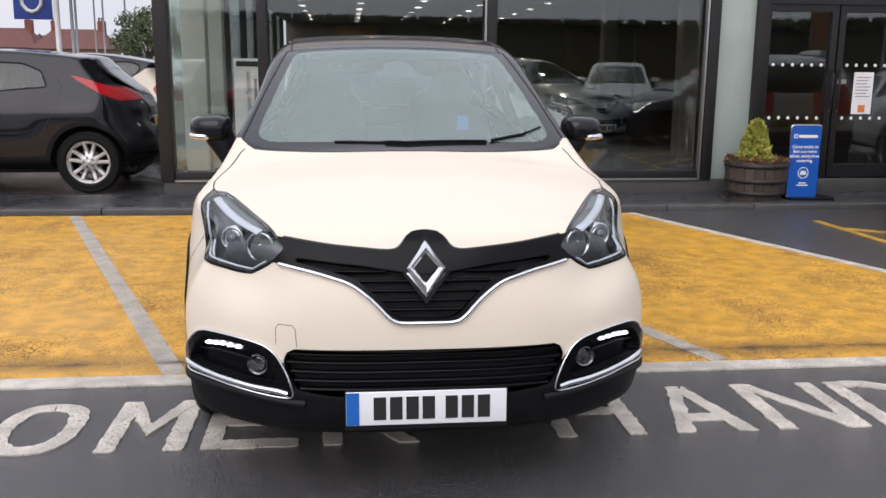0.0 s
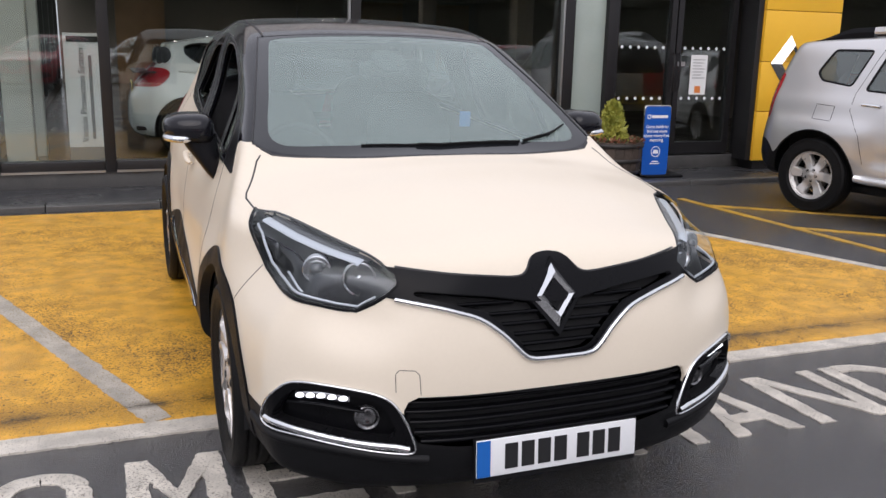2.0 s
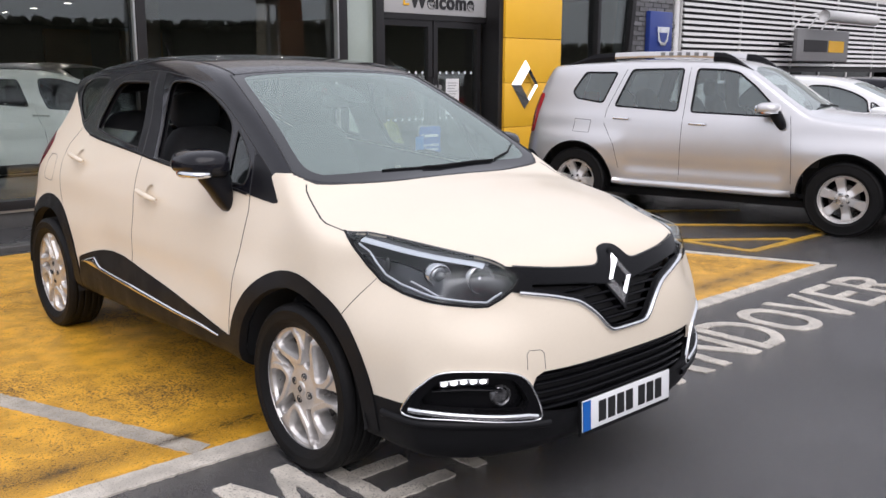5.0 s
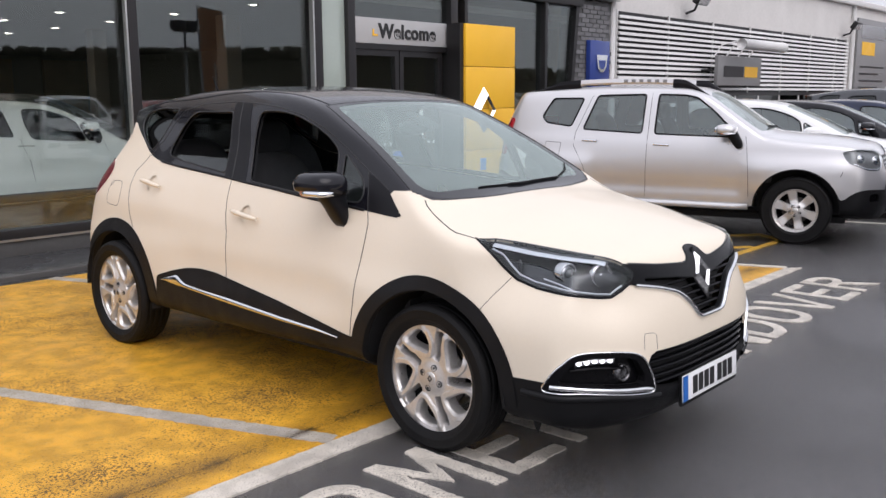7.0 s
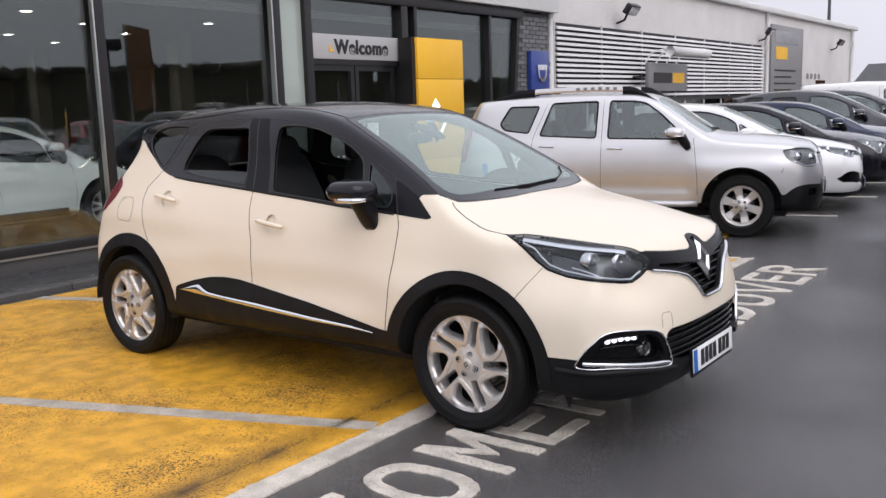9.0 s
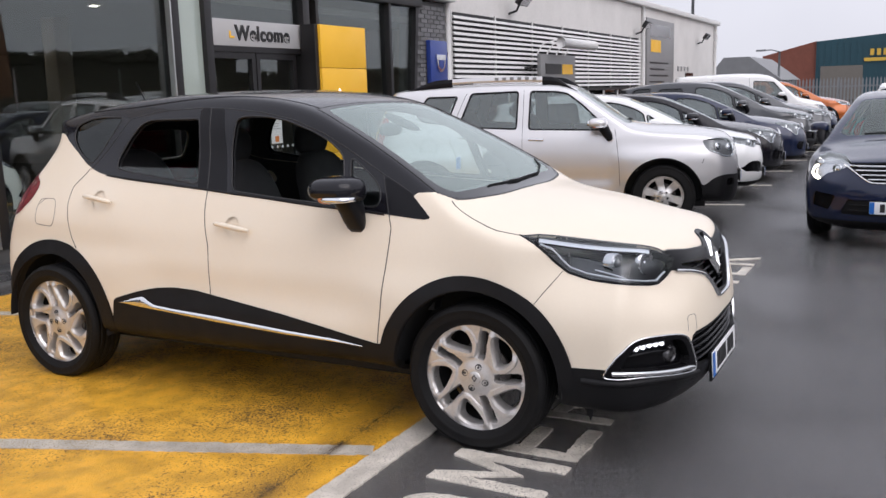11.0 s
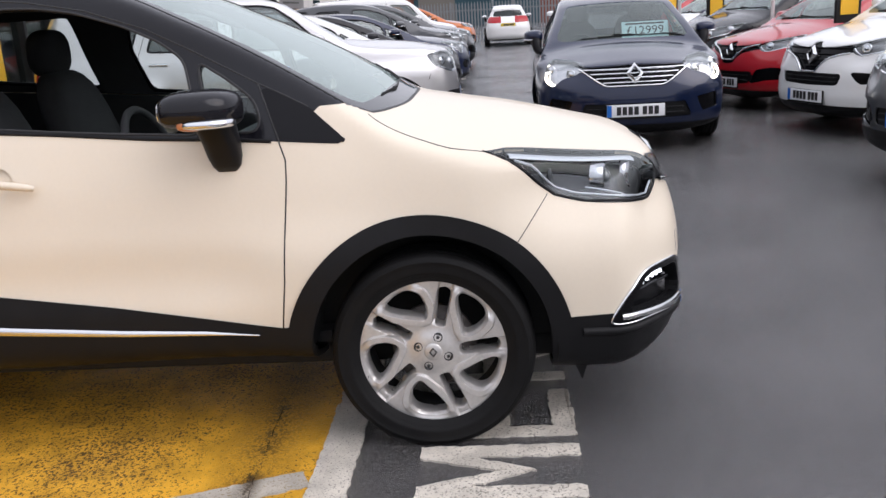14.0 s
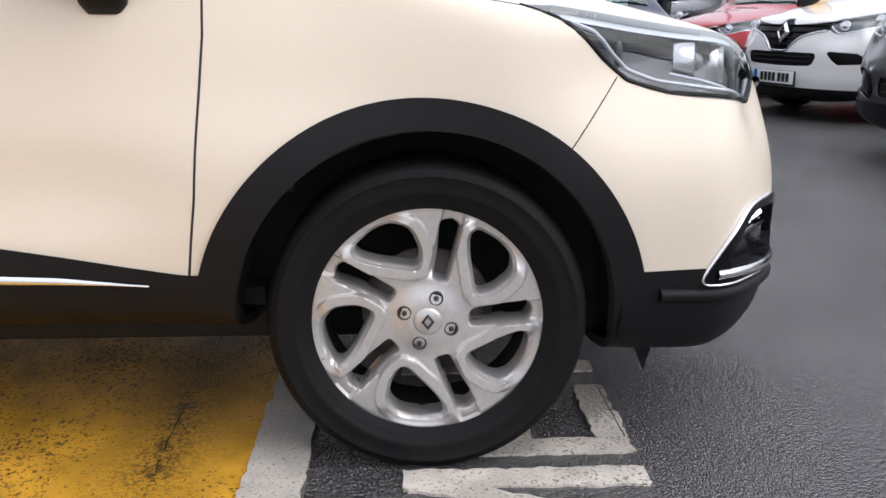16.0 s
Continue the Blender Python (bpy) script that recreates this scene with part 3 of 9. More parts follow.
        z = z - 0.010 * (1 - smooth_step(0.075, 0.10, np.abs(off) * r)) * smooth_step(0.34, 0.44, r) * (1 - smooth_step(0.955, 0.975, r))
        z = z + 0.009 * band - 0.018 * (1 - smooth_step(-0.006, 0.0035, dh)) - 0.016 * (1 - smooth_step(-0.003, 0.004, ds))
        z = z - 0.010 * smooth_step(0.84, 0.90, r) * (1 - smooth_step(0.0, 0.022, dh)) - 0.004 * smooth_step(0.97, 1.0, r)
    else:
        for d, s in dists(V2):
            z = z - (0.012 if s > 0.0035 else 0.008) * (1 - smooth_step(-s * 0.6, 0.003, d))
        z = np.where(r > 0.965, z + 0.006, z)
    V3 = np.column_stack([V2, z])
    used, inv = np.unique(T, return_inverse=True)
    T = inv.reshape(-1, 3)
    V3 = V3[used]
    E = np.vstack([T[:, [0, 1]], T[:, [1, 2]], T[:, [2, 0]]])
    _, first, counts = np.unique(np.sort(E, 1), axis=0, return_index=True, return_counts=True)
    E = E[first[counts == 1]]
    rim = np.unique(E)
    at = {v: i for i, v in enumerate(rim)}
    m = len(V3)
    W = V3[rim].copy()
    W[:, 2] -= deep
    F = [tuple(t) for t in T] + [(e[1], e[0], m + at[e[0]], m + at[e[1]]) for e in E]
    return np.vstack([V3, W]), F


WHEEL_MESHES = {}


def wheel(parent, x, y, z, r=0.325, w=0.205, rim=0.225, style="twin", face=None, turn=0.0, badge=True, name="wheel"):
    """A wheel: tyre, rim, brake disc, bolts and centre cap. It faces away from the car's middle."""
    face = face or ALLOY
    hub = hung(new(name), parent)
    side = 1 if x > 0 else -1
    hub.empty_display_size = 0.1
    hub.matrix_basis = pose(x, y, z, 0, 0, 0) @ Matrix.Rotation(radians(90 * side), 4, "Y") @ Matrix.Rotation(radians(90), 4, "Z") @ Matrix.Rotation(radians(turn), 4, "Z")
    key = (r, w, rim, style, face.name)
    if key not in WHEEL_MESHES:
        tv, tf = tyre_mesh(r, w, rim)
        bv, bf = lathe_mesh([(rim - 0.012, w * 0.28), (rim - 0.03, 0.0), (rim - 0.03, -w * 0.42)], 72)
        lv, lf = lathe_mesh([(rim + 0.002, w * 0.33), (rim + 0.004, w * 0.375), (rim - 0.001, w * 0.385), (rim - 0.005, w * 0.36), (rim - 0.006, w * 0.26)] if style == "twin" else [(rim + 0.002, w * 0.36), (rim + 0.005, w * 0.41), (rim - 0.006, w * 0.425), (rim - 0.014, w * 0.37), (rim - 0.013, w * 0.26)], 72)
        rv, rf = rim_mesh(rim - (0.002 if style == "twin" else 0.010), style)
        rv = rv + np.array([0, 0, w * 0.34])
        dv, df = lathe_mesh([(0.05, 0.012), (0.135, 0.012), (0.135, -0.012), (0.05, -0.012)], 40)
        cv, cf = lathe_mesh([(0.0, 0.006), (0.024, 0.0055), (0.029, 0.002), (0.029, -0.01)], 28)
        ov, of = lathe_mesh([(0.0, 0.009), (0.005, 0.009), (0.0055, 0.004), (0.011, 0.004), (0.012, 0.0085), (0.0145, 0.0085), (0.015, -0.006)], 18)
        WHEEL_MESHES[key] = (mesh_of("tyre", tv, tf, RUBBER), mesh_of("barrel", bv, bf, WELL), mesh_of("rim", rv, rf, face, True), mesh_of("brake_disc", dv, df, BRAKE), mesh_of("cap", cv, cf, face), mesh_of("bolt", ov, of, DARK_ALLOY), mesh_of("rim_lip", lv, lf, face))
        WHEEL_MESHES[key][2].set_sharp_from_angle(angle=radians(28))
    tyre, barrel, disc_face, disc, cap, bolt, edge = WHEEL_MESHES[key]
    hung(new("tyre", tyre), hub)
    hung(new("rim_barrel", barrel), hub)
    hung(new("rim", disc_face), hub)
    hung(new("rim_lip", edge), hub)
    d = hung(new("brake_disc", disc), hub)
    d.location = (0, 0, 0.0)
    c = hung(new("centre_cap", cap), hub)
    c.location = (0, 0, w * 0.34 + 0.008)
    for k in range(4 if style == "twin" else 5):
        n = 4 if style == "twin" else 5
        a = radians(360 / n * k + (70 if style == "twin" else 0))
        b = hung(new("bolt", bolt), hub)
        b.location = (0.050 * math.cos(a), 0.050 * math.sin(a), w * 0.34 + 0.001)
    if style == "twin":
        diamond(hub, pose(0, 0, w * 0.34 + 0.015, -90, 0, 0), 0.034, "cap_mark", DARK_ALLOY, 0.3)
    return hub


def number_plate(parent, m, white=True, wide=0.52):
    """Plate with a blue band; its characters stand as plain bars."""
    p = hung(new("number_plate", None), parent)
    p.matrix_basis = m
    box("plate", -wide / 2, -0.006, -0.056, wide / 2, 0.0, 0.056, PLATE_WHITE if white else PLATE_YELLOW, p, "white plate" if white else "yellow plate", 0.003)
    if white:
        box("blue_band", -wide / 2 + 0.001, -0.0085, -0.0535, -wide / 2 + 0.042, -0.0055, 0.0535, PLATE_BLUE, p)
    x = -wide / 2 + 0.088
    for i in range(7):
        box("character_bar", x, -0.0085, -0.0375, x + 0.040, -0.0055, 0.0375, INK, p)
        x += 0.0525 + (0.022 if i == 3 else 0)
    box("plate_holder", -wide / 2 - 0.004, 0.0, -0.072, wide / 2 + 0.004, 0.012, 0.058, TRIM, p)
    return p


def diamond(parent, m, size, name="badge", mat=None, thick=0.35):
    """A plain lozenge ring in relief: wide to the front, open in the middle."""
    W, H, t = size * 0.40, size * 0.5, thick
    out = [(0, H), (W, 0), (0, -H), (-W, 0)]
    mid = [(x * (1 - t * 0.97), z * (1 - t * 0.97)) for x, z in out]
    inn = [(x * (1 - t * 1.35), z * (1 - t * 1.35)) for x, z in out]
    V = [(x, 0, z) for x, z in out] + [(x, -size * 0.13, z) for x, z in mid] + [(x, -size * 0.085, z) for x, z in inn]
    F = []
    for r in (0, 4):
        for i in range(4):
            j = (i + 1) % 4
            F.append((r + i, r + j, r + 4 + j, r + 4 + i))
    V += [(x, size * 0.03, z) for x, z in inn]
    F += [(8 + i, 8 + (i + 1) % 4, 12 + (i + 1) % 4, 12 + i) for i in range(4)]
    ob = solid(name, V, F, mat or CHROME, parent, "chrome lozenge badge")
    ob.matrix_basis = m
    return ob


def superblob(c, size, e=2.6, n=28, shape=None):
    """A rounded box-like solid."""
    u = np.linspace(-np.pi / 2, np.pi / 2, n // 2 + 1)
    v = np.linspace(-np.pi, np.pi, n, endpoint=False)
    f = lambda w: np.sign(w) * np.abs(w) ** (2 / e)
    V = np.stack([f(np.cos(u))[:, None] * f(np.cos(v)), f(np.cos(u))[:, None] * f(np.sin(v)), np.repeat(f(np.sin(u))[:, None], n, 1)], -1).reshape(-1, 3)
    if shape is not None:
        V = shape(V)
    V = V * (np.array(size) / 2) + np.array(c)
    m = n // 2 + 1
    F = [(i * n + k, i * n + (k + 1) % n, (i + 1) * n + (k + 1) % n, (i + 1) * n + k) for i in range(m - 1) for k in range(n)]
    return V, F


def mirror(parent, side, y, z, x, cap_mat, name="door_mirror", long=0.20, deep=0.22, blade=False):
    """A door mirror with cap, lower shell, indicator, glass and foot."""
    hold = hung(new(name), parent)

    def taper(V):
        W = V.copy()
        out = (W[:, 0] * side + 1) / 2
        W[:, 2] = np.where(W[:, 2] < 0, W[:, 2] * (1.0 - 0.45 * out), W[:, 2] * (1 - 0.10 * out))
        W[:, 1] = np.where(W[:, 1] > 0, W[:, 1] * 0.75, W[:, 1]) + 0.30 * out
        return W
    V, F = superblob((x, y - 0.03, z), (long, deep, 0.135), 3.0, 36, taper)
    cut = lambda f: np.mean([V[i][2] for i in f]) > z - 0.022
    solid("cap", V, [f for f in F if cut(f)], cap_mat, hold, "gloss cap", True)
    solid("lower_shell", V, [f for f in F if not cut(f)], SATIN, hold, "", True)
    V, F = superblob((x + side * long * 0.22, y - 0.06, z - 0.032), (long * 0.62, deep * 0.66, 0.046 if blade else 0.026), 2.6, 20, taper)
    solid("indicator", V, F, REFLECTOR, hold, "clear indicator strip", True)
    V, F = superblob((x, y + 0.046, z + 0.006), (long * 0.82, 0.05, 0.092), 3.2, 20, lambda V: np.column_stack([V[:, 0], V[:, 1] + 1.45 * (V[:, 0] * side + 1) / 2 - 0.5, V[:, 2] * (1 - 0.2 * (V[:, 0] * side + 1) / 2)]))
    solid("mirror_glass", V, F, REFLECTOR, hold, "mirror glass", True)
    V, F = superblob((x + side * long * 0.40, y - 0.015, z - 0.032), (long * 0.15, deep * 0.36, 0.042 if blade else 0.022), 2.4, 14, taper)
    solid("amber_lens", V, F, AMBER, hold, "amber indicator lens", True)
    if blade:
        # a broad foot that runs down to a thin edge on the door
        rings = ((1.085, 0.765, 0.905, 0.55, 0.665), (1.04, 0.762, 0.885, 0.546, 0.658), (1.0, 0.760, 0.855, 0.543, 0.652), (0.96, 0.762, 0.828, 0.545, 0.648), (0.93, 0.766, 0.806, 0.553, 0.640), (0.912, 0.770, 0.790, 0.568, 0.628))
        a = np.linspace(0, 2 * np.pi, 20, endpoint=False)
        lobe = lambda w: np.sign(w) * np.abs(w) ** 0.7
        V = np.vstack([np.stack([side * ((x0 + x1) / 2 + (x1 - x0) / 2 * lobe(np.cos(a))), (y0 + y1) / 2 + (y1 - y0) / 2 * lobe(np.sin(a)), np.full(20, zz)], 1) for zz, x0, x1, y0, y1 in rings])
        F = [(i * 20 + k, i * 20 + (k + 1) % 20, (i + 1) * 20 + (k + 1) % 20, (i + 1) * 20 + k) for i in range(len(rings) - 1) for k in range(20)] + [tuple(range(100, 120))]
        solid("foot", V, F, SATIN, hold, "satin black foot", True)
    else:
        foot = [(x - side * long * 0.10, y - 0.06, z - 0.01), (x - side * long * 0.16, y - 0.10, z - 0.07), (x - side * long * 0.20, y - 0.135, z - 0.13), (x - side * long * 0.36, y - 0.145, z - 0.165)]
        rod("foot", foot, [0.060, 0.055, 0.048, 0.036], SATIN, hold, "", 12)
    return hold


def seat(parent, x, y, z, name="seat", head=0.735):
    s = hung(new(name), parent)
    V, F = superblob((x, y, z), (0.50, 0.52, 0.16), 3.5, 24)
    solid("cushion", V, F, CABIN, s, "", True)

    def lean(V):
        W = V.copy()
        W[:, 1] += 0.55 * W[:, 2]
        return W
    V, F = superblob((x, y + 0.30, z + 0.34), (0.48, 0.17, 0.62), 3.2, 24, lambda V: np.column_stack([V[:, 0] * (1 - 0.12 * V[:, 2]), V[:, 1] + 1.1 * V[:, 2], V[:, 2]]))
    solid("backrest", V, F, CABIN, s, "", True)
    V, F = superblob((x, y + 0.42, z + head), (0.27, 0.12, 0.20), 2.8, 20)
    solid("headrest", V, F, CABIN, s, "", True)
    for d in (-0.06, 0.06):
        rod("post", [(x + d, y + 0.40, z + 0.50), (x + d, y + 0.42, z + head - 0.03)], 0.006, DULL_CHROME, s, "", 8)
    return s


def cabin(parent, spec, shell):
    """Floor, dashboard, wheel and seats inside the shell."""
    k = spec.get("cabin_y", 0.0)
    h = spec.get("cabin_z", 0.0)
    w = 0.66
    box("cabin_floor", -w, 0.35 + k, 0.30, w, 2.75 + k, 0.34, CABIN, parent, "dark carpet floor")
    box("parcel_shelf", -w + 0.08, 2.35 + k, 0.98 + h, w - 0.08, 2.75 + k, 1.0 + h, CABIN, parent, "", 0.004)
    prof = [(0.28, 0.55), (0.22, 0.93), (0.34, 1.0), (0.62, 0.985), (0.80, 0.93), (0.83, 0.82), (0.74, 0.70), (0.76, 0.5)]
    V, F = slab_mesh([(y + k, z + h) for y, z in prof], -w, w)
    solid("dashboard", [(c, a, b) for a, b, c in V], F, CABIN_GREY, parent, "dark grey dashboard")
    ring = [(-0.36 + 0.185 * math.cos(a), 0.98 + k + 0.06 * math.sin(a), 0.90 + h + 0.175 * math.sin(a)) for a in np.linspace(0, 2 * np.pi, 36, endpoint=False)]
    sw = hung(new("steering_wheel"), parent)
    rod("rim", ring, 0.014, CABIN, sw, "", 8, True)
    box("hub", -0.43, 0.93 + k, 0.85 + h, -0.29, 0.98 + k, 0.95 + h, CABIN, sw, "", 0.02)
    rod("spoke", [(-0.54, 0.98 + k, 0.91 + h), (-0.18, 0.98 + k, 0.91 + h)], 0.014, CABIN, sw, "", 6)
    for x in (-0.36, 0.36):
        seat(parent, x, 1.24 + k, 0.55 + h * 0.8, head=0.72)
    for x in (-0.36, 0.36):
        seat(parent, x, 2.02 + k, 0.60 + h * 0.8, "rear_seat", 0.54)


def doubled(poly):
    """The mirror image of a right-half outline, joined to it."""
    return list(poly) + [(-x, z) for x, z in reversed(poly) if abs(x) > 1e-6]


def stretch(spec, sx, sy, sz):
    """A copy of a body in other proportions."""
    out = {}
    for k, v in spec.items():
        if k in ("top", "under"):
            v = [(a * sy, b * sz) for a, b in v]
        elif k == "crown":
            v = [(a * sy, b) for a, b in v]
        elif k == "plan":
            v = [(a * sy, b * sx) for a, b in v]
        elif k == "section":
            v = [(a * sz, b) for a, b in v]
        elif k in ("nose", "tail"):
            v = [(a * sz, b * sy) for a, b in v]
        elif k in ("belt", "tail_lamp"):
            v = [(a * sy, b * sz) for a, b in v]
        elif k == "windows":
            v = [(n, [(a * sy, b * sz) for a, b in p], m) for n, p, m in v]
        elif k == "lines":
            v = [[(a * sy, b * sz) for a, b in p] for p in v]
        elif k in ("windscreen", "screen_edge"):
            v = [(a * sx, b * sy) for a, b in v]
        elif k in ("rear_glass", "grille", "intake", "fog"):
            v = [(a * sx, b * sz) for a, b in v]
        elif k == "lamp":
            v = [(a * sx, b * sy, c * sz) for a, b, c in v]
        elif k == "wheelbase":
            v = v * sy
        out[k] = v
    return out


def simple_car(name, label, spec, colour, at, step=0.045, rim_style="five", rim_mat=None, roof=None, trim_low=True, plate="white", group="parked cars", glow=False, dark_rear=True, price=""):
    """A parked car of ordinary detail."""
    car = thing(name, label, "car", at, group)
    sh = Shell(spec)
    sk = Skin(sh, step, spec["spine"][0], spec["spine"][1], spec["spine"][2])
    wb, r = spec["wheelbase"], spec.get("wheel_r", 0.325)
    arch = spec.get("arch", 0.375)
    wheel_at = [(0.0, r), (wb, r)]
    outer = lambda V: 0.45 - np.abs(V[:, 0])
    hub_d = lambda V, rad: np.minimum.reduce([np.hypot(V[:, 1] - a, V[:, 2] - b) for a, b in wheel_at]) - rad
    sk.carve("arch_hole", lambda V: np.maximum(hub_d(V, arch), outer(V)))
    if trim_low:
        sk.carve("lower_trim", lambda V: np.minimum(V[:, 2] - (spec["trim_line"](V[:, 1]) if "trim_line" in spec else spec.get("trim_z", 0.33)), np.maximum(hub_d(V, arch + spec.get("lip", 0.045)), outer(V))))
    if roof is not None:
        sk.carve("roof", lambda V: spec["belt_f"](V))
    sk.carve("windscreen", top_of(spec["windscreen"], 2, spec.get("ws_z", 0.9)), ("body", "roof"))
    for n, p, dark in spec["windows"]:
        sk.carve(n, side_of(p, 2, lambda V: 0.3 - np.abs(V[:, 0])), ("body", "roof"))
    rp = rounded(doubled(spec["rear_glass"]), 2)
    sk.carve("rear_window", lambda V: np.maximum(poly_dist(rp, V[:, 0], V[:, 2]), spec["spine"][1] - V[:, 1]), ("body", "roof"))
    if "tail_lamp" in spec:
        sk.carve("tail_lamp", side_of(spec["tail_lamp"], 2, lambda V: 0.25 - np.abs(V[:, 0])), ("body",))
    sk.carve("headlamp", corner_of(spec["lamp"], 2), ("body",))
    gp = front_of(doubled(spec["grille"]), 1, spec.get("front_y", -0.3), False)
    sk.carve("grille", gp, ("body",))
    ip = front_of(doubled(spec["intake"]), 1, spec.get("front_y", -0.3), False)
    sk.carve("intake", ip, ("body", "lower_trim"))
    if "fog" in spec:
        sk.carve("fog_pocket", front_of(spec["fog"], 1, spec.get("front_y", -0.3)), ("body", "lower_trim"))
    sk.part("body", "body", colour, car, lip=0.012)
    if trim_low:
        sk.part("lower_trim", "lower_trim", TRIM, car, "black plastic trim", offset=0.004, lip=0.012)
    if roof is not None:
        sk.part("roof", "roof", roof, car, "black roof", lip=0.012)
    sk.part("windscreen", "windscreen", CLEAR_SCREEN, car, "windscreen", offset=-0.004)
    for side, where in ((-1, lambda c: c[:, 0] < 0), (1, lambda c: c[:, 0] > 0)):
        for n, p, dark in spec["windows"]:
            sk.part(n, n, DARK_GLASS if dark else PARKED_GLASS, car, "", where, -0.006)
            bead(n + "_seal", sh, on_side(sh, list(map(tuple, rounded(p, 2))) + [tuple(rounded(p, 2)[0])], side, 0.06), 0.020, 0.004, SATIN, car)
        sk.part("headlamp_housing", "headlamp", DULL_CHROME if glow else LAMP_BODY, car, "", where, -0.035)
        sk.part("headlamp_lens", "headlamp", LENS, car, "clear lens", where, 0.001, 0.03)
        sk.part("tail_lamp", "tail_lamp", TAIL_RED, car, "red lens", where, 0.004, 0.01)
        lamp_bits(car, sh, spec, side, glow)
        for ln in spec["lines"]:
            bead("panel_gap", sh, on_side(sh, ln, side, 0.06), 0.006, 0.0008, INK, car)
        for hy, hz in spec.get("handles", []):
            P = on_side(sh, [(hy, hz), (hy + 0.17, hz + 0.008)], side, 0.02)
            bead("door_handle", sh, P, 0.028, 0.022, spec.get("handle_mat") or colour, car)
        if "fog" in spec:
            sk.part("fog_recess", "fog_pocket", PIANO, car, "", where, -0.02)
    sk.part("rear_window", "rear_window", DARK_GLASS, car, "rear window", offset=-0.004)
    sk.part("grille", "grille", PIANO, car, "black grille", offset=-0.02)
    sk.part("lower_intake", "intake", TRIM, car, "black intake", offset=-0.02)
    gz = [z for _, z in spec["grille"]]
    gx = max(abs(x) for x, _ in spec["grille"])
    for i in range(spec.get("bars", 3)):
        z = min(gz) + (max(gz) - min(gz)) * (i + 1) / (spec.get("bars", 3) + 1)
        poly = rounded(doubled(spec["grille"]), 1)
        xs = np.linspace(0, gx, 60)
        inside = xs[poly_dist(poly, xs, np.full(60, z)) < -0.012]
        if len(inside):
            e = inside.max()
            bead("grille_bar", sh, on_front(sh, [(-e, z), (e, z)], 0.06), 0.016, 0.012, spec.get("bar_mat", PIANO), car, lift=-0.014)
    if spec.get("chrome_grille"):
        low = rounded(spec["chrome_grille"], 2, False)
        bead("grille_trim", sh, on_front(sh, [tuple(p) for p in low], 0.03), 0.018, 0.012, CHROME, car, "chrome grille trim")
    ic = [z for _, z in spec["intake"]]
    ix = max(abs(x) for x, _ in spec["intake"])
    for i in range(2):
        z = min(ic) + (max(ic) - min(ic)) * (i + 1) / 3
        bead("intake_bar", sh, on_front(sh, [(-ix * 0.85, z), (ix * 0.85, z)], 0.08), 0.014, 0.01, TRIM, car, lift=-0.014)
    bz = spec.get("badge_z", 0.75)
    bp = on_front(sh, [(0, bz), (0.001, bz)])[0]
    diamond(car, pose(bp[0], bp[1] - 0.006, bp[2], spec.get("badge_tilt", -18)), spec.get("badge", 0.17))
    pz = spec.get("plate_z", 0.42)
    pp = on_front(sh, [(0, pz), (0.001, pz)])[0]
    number_plate(car, pose(0, pp[1] - 0.014, pz))
    tz = spec.get("rear_plate_z", 0.75)
    q, ok = sh.meet(np.array([[0, 6.0, tz]]), np.array([[0, -1.0, 0]]), 0, 4, 400)
    number_plate(car, pose(0, q[0][1] + 0.014, tz, 0, 0, 180), False)
    tr = spec.get("track", 0.775)
    for i, y in enumerate((0.0, wb)):
        for sd in (-1, 1):
            wheel(car, sd * tr, y, r, r, 0.205, spec.get("rim", r - 0.10), rim_style, rim_mat, turn=spec.get("wheel_turn", 13) * (i + 1) + (7 if sd > 0 else 0))
            box("wheel_well", sd * (tr - 0.16) - 0.01, y - arch, r - 0.05, sd * (tr - 0.16) + 0.01, y + arch, r + arch + 0.02, WELL, car)
    wl = on_side(sh, [(spec["mirror"][0], spec["mirror"][1] - 0.02), (spec["mirror"][0] + 0.01, spec["mirror"][1] - 0.02)], 1)[0]
    for sd in (-1, 1):
        mirror(car, sd, spec["mirror"][0] + 0.06, spec["mirror"][1] + 0.06, sd * (wl[0] + 0.11), spec.get("mirror_mat") or colour)
    underside(car, spec)
    cabin(car, spec, sh)
    wipers(car, sh, spec)
    if spec.get("rails"):
        roof_rails(car, sh, spec)
    if price:
        price_card(car, sh, spec, price)
    return car


def underside(car, spec):
    wb = spec["wheelbase"]
    box("underbody", -0.60, -0.45, 0.20, 0.60, wb + 0.45, 0.28, WELL, car, "dark underbody", 0.02)
    for y in (0.0, wb):
        rod("axle", [(-0.7, y, 0.32), (0.7, y, 0.32)], 0.03, WELL, car, "", 8)


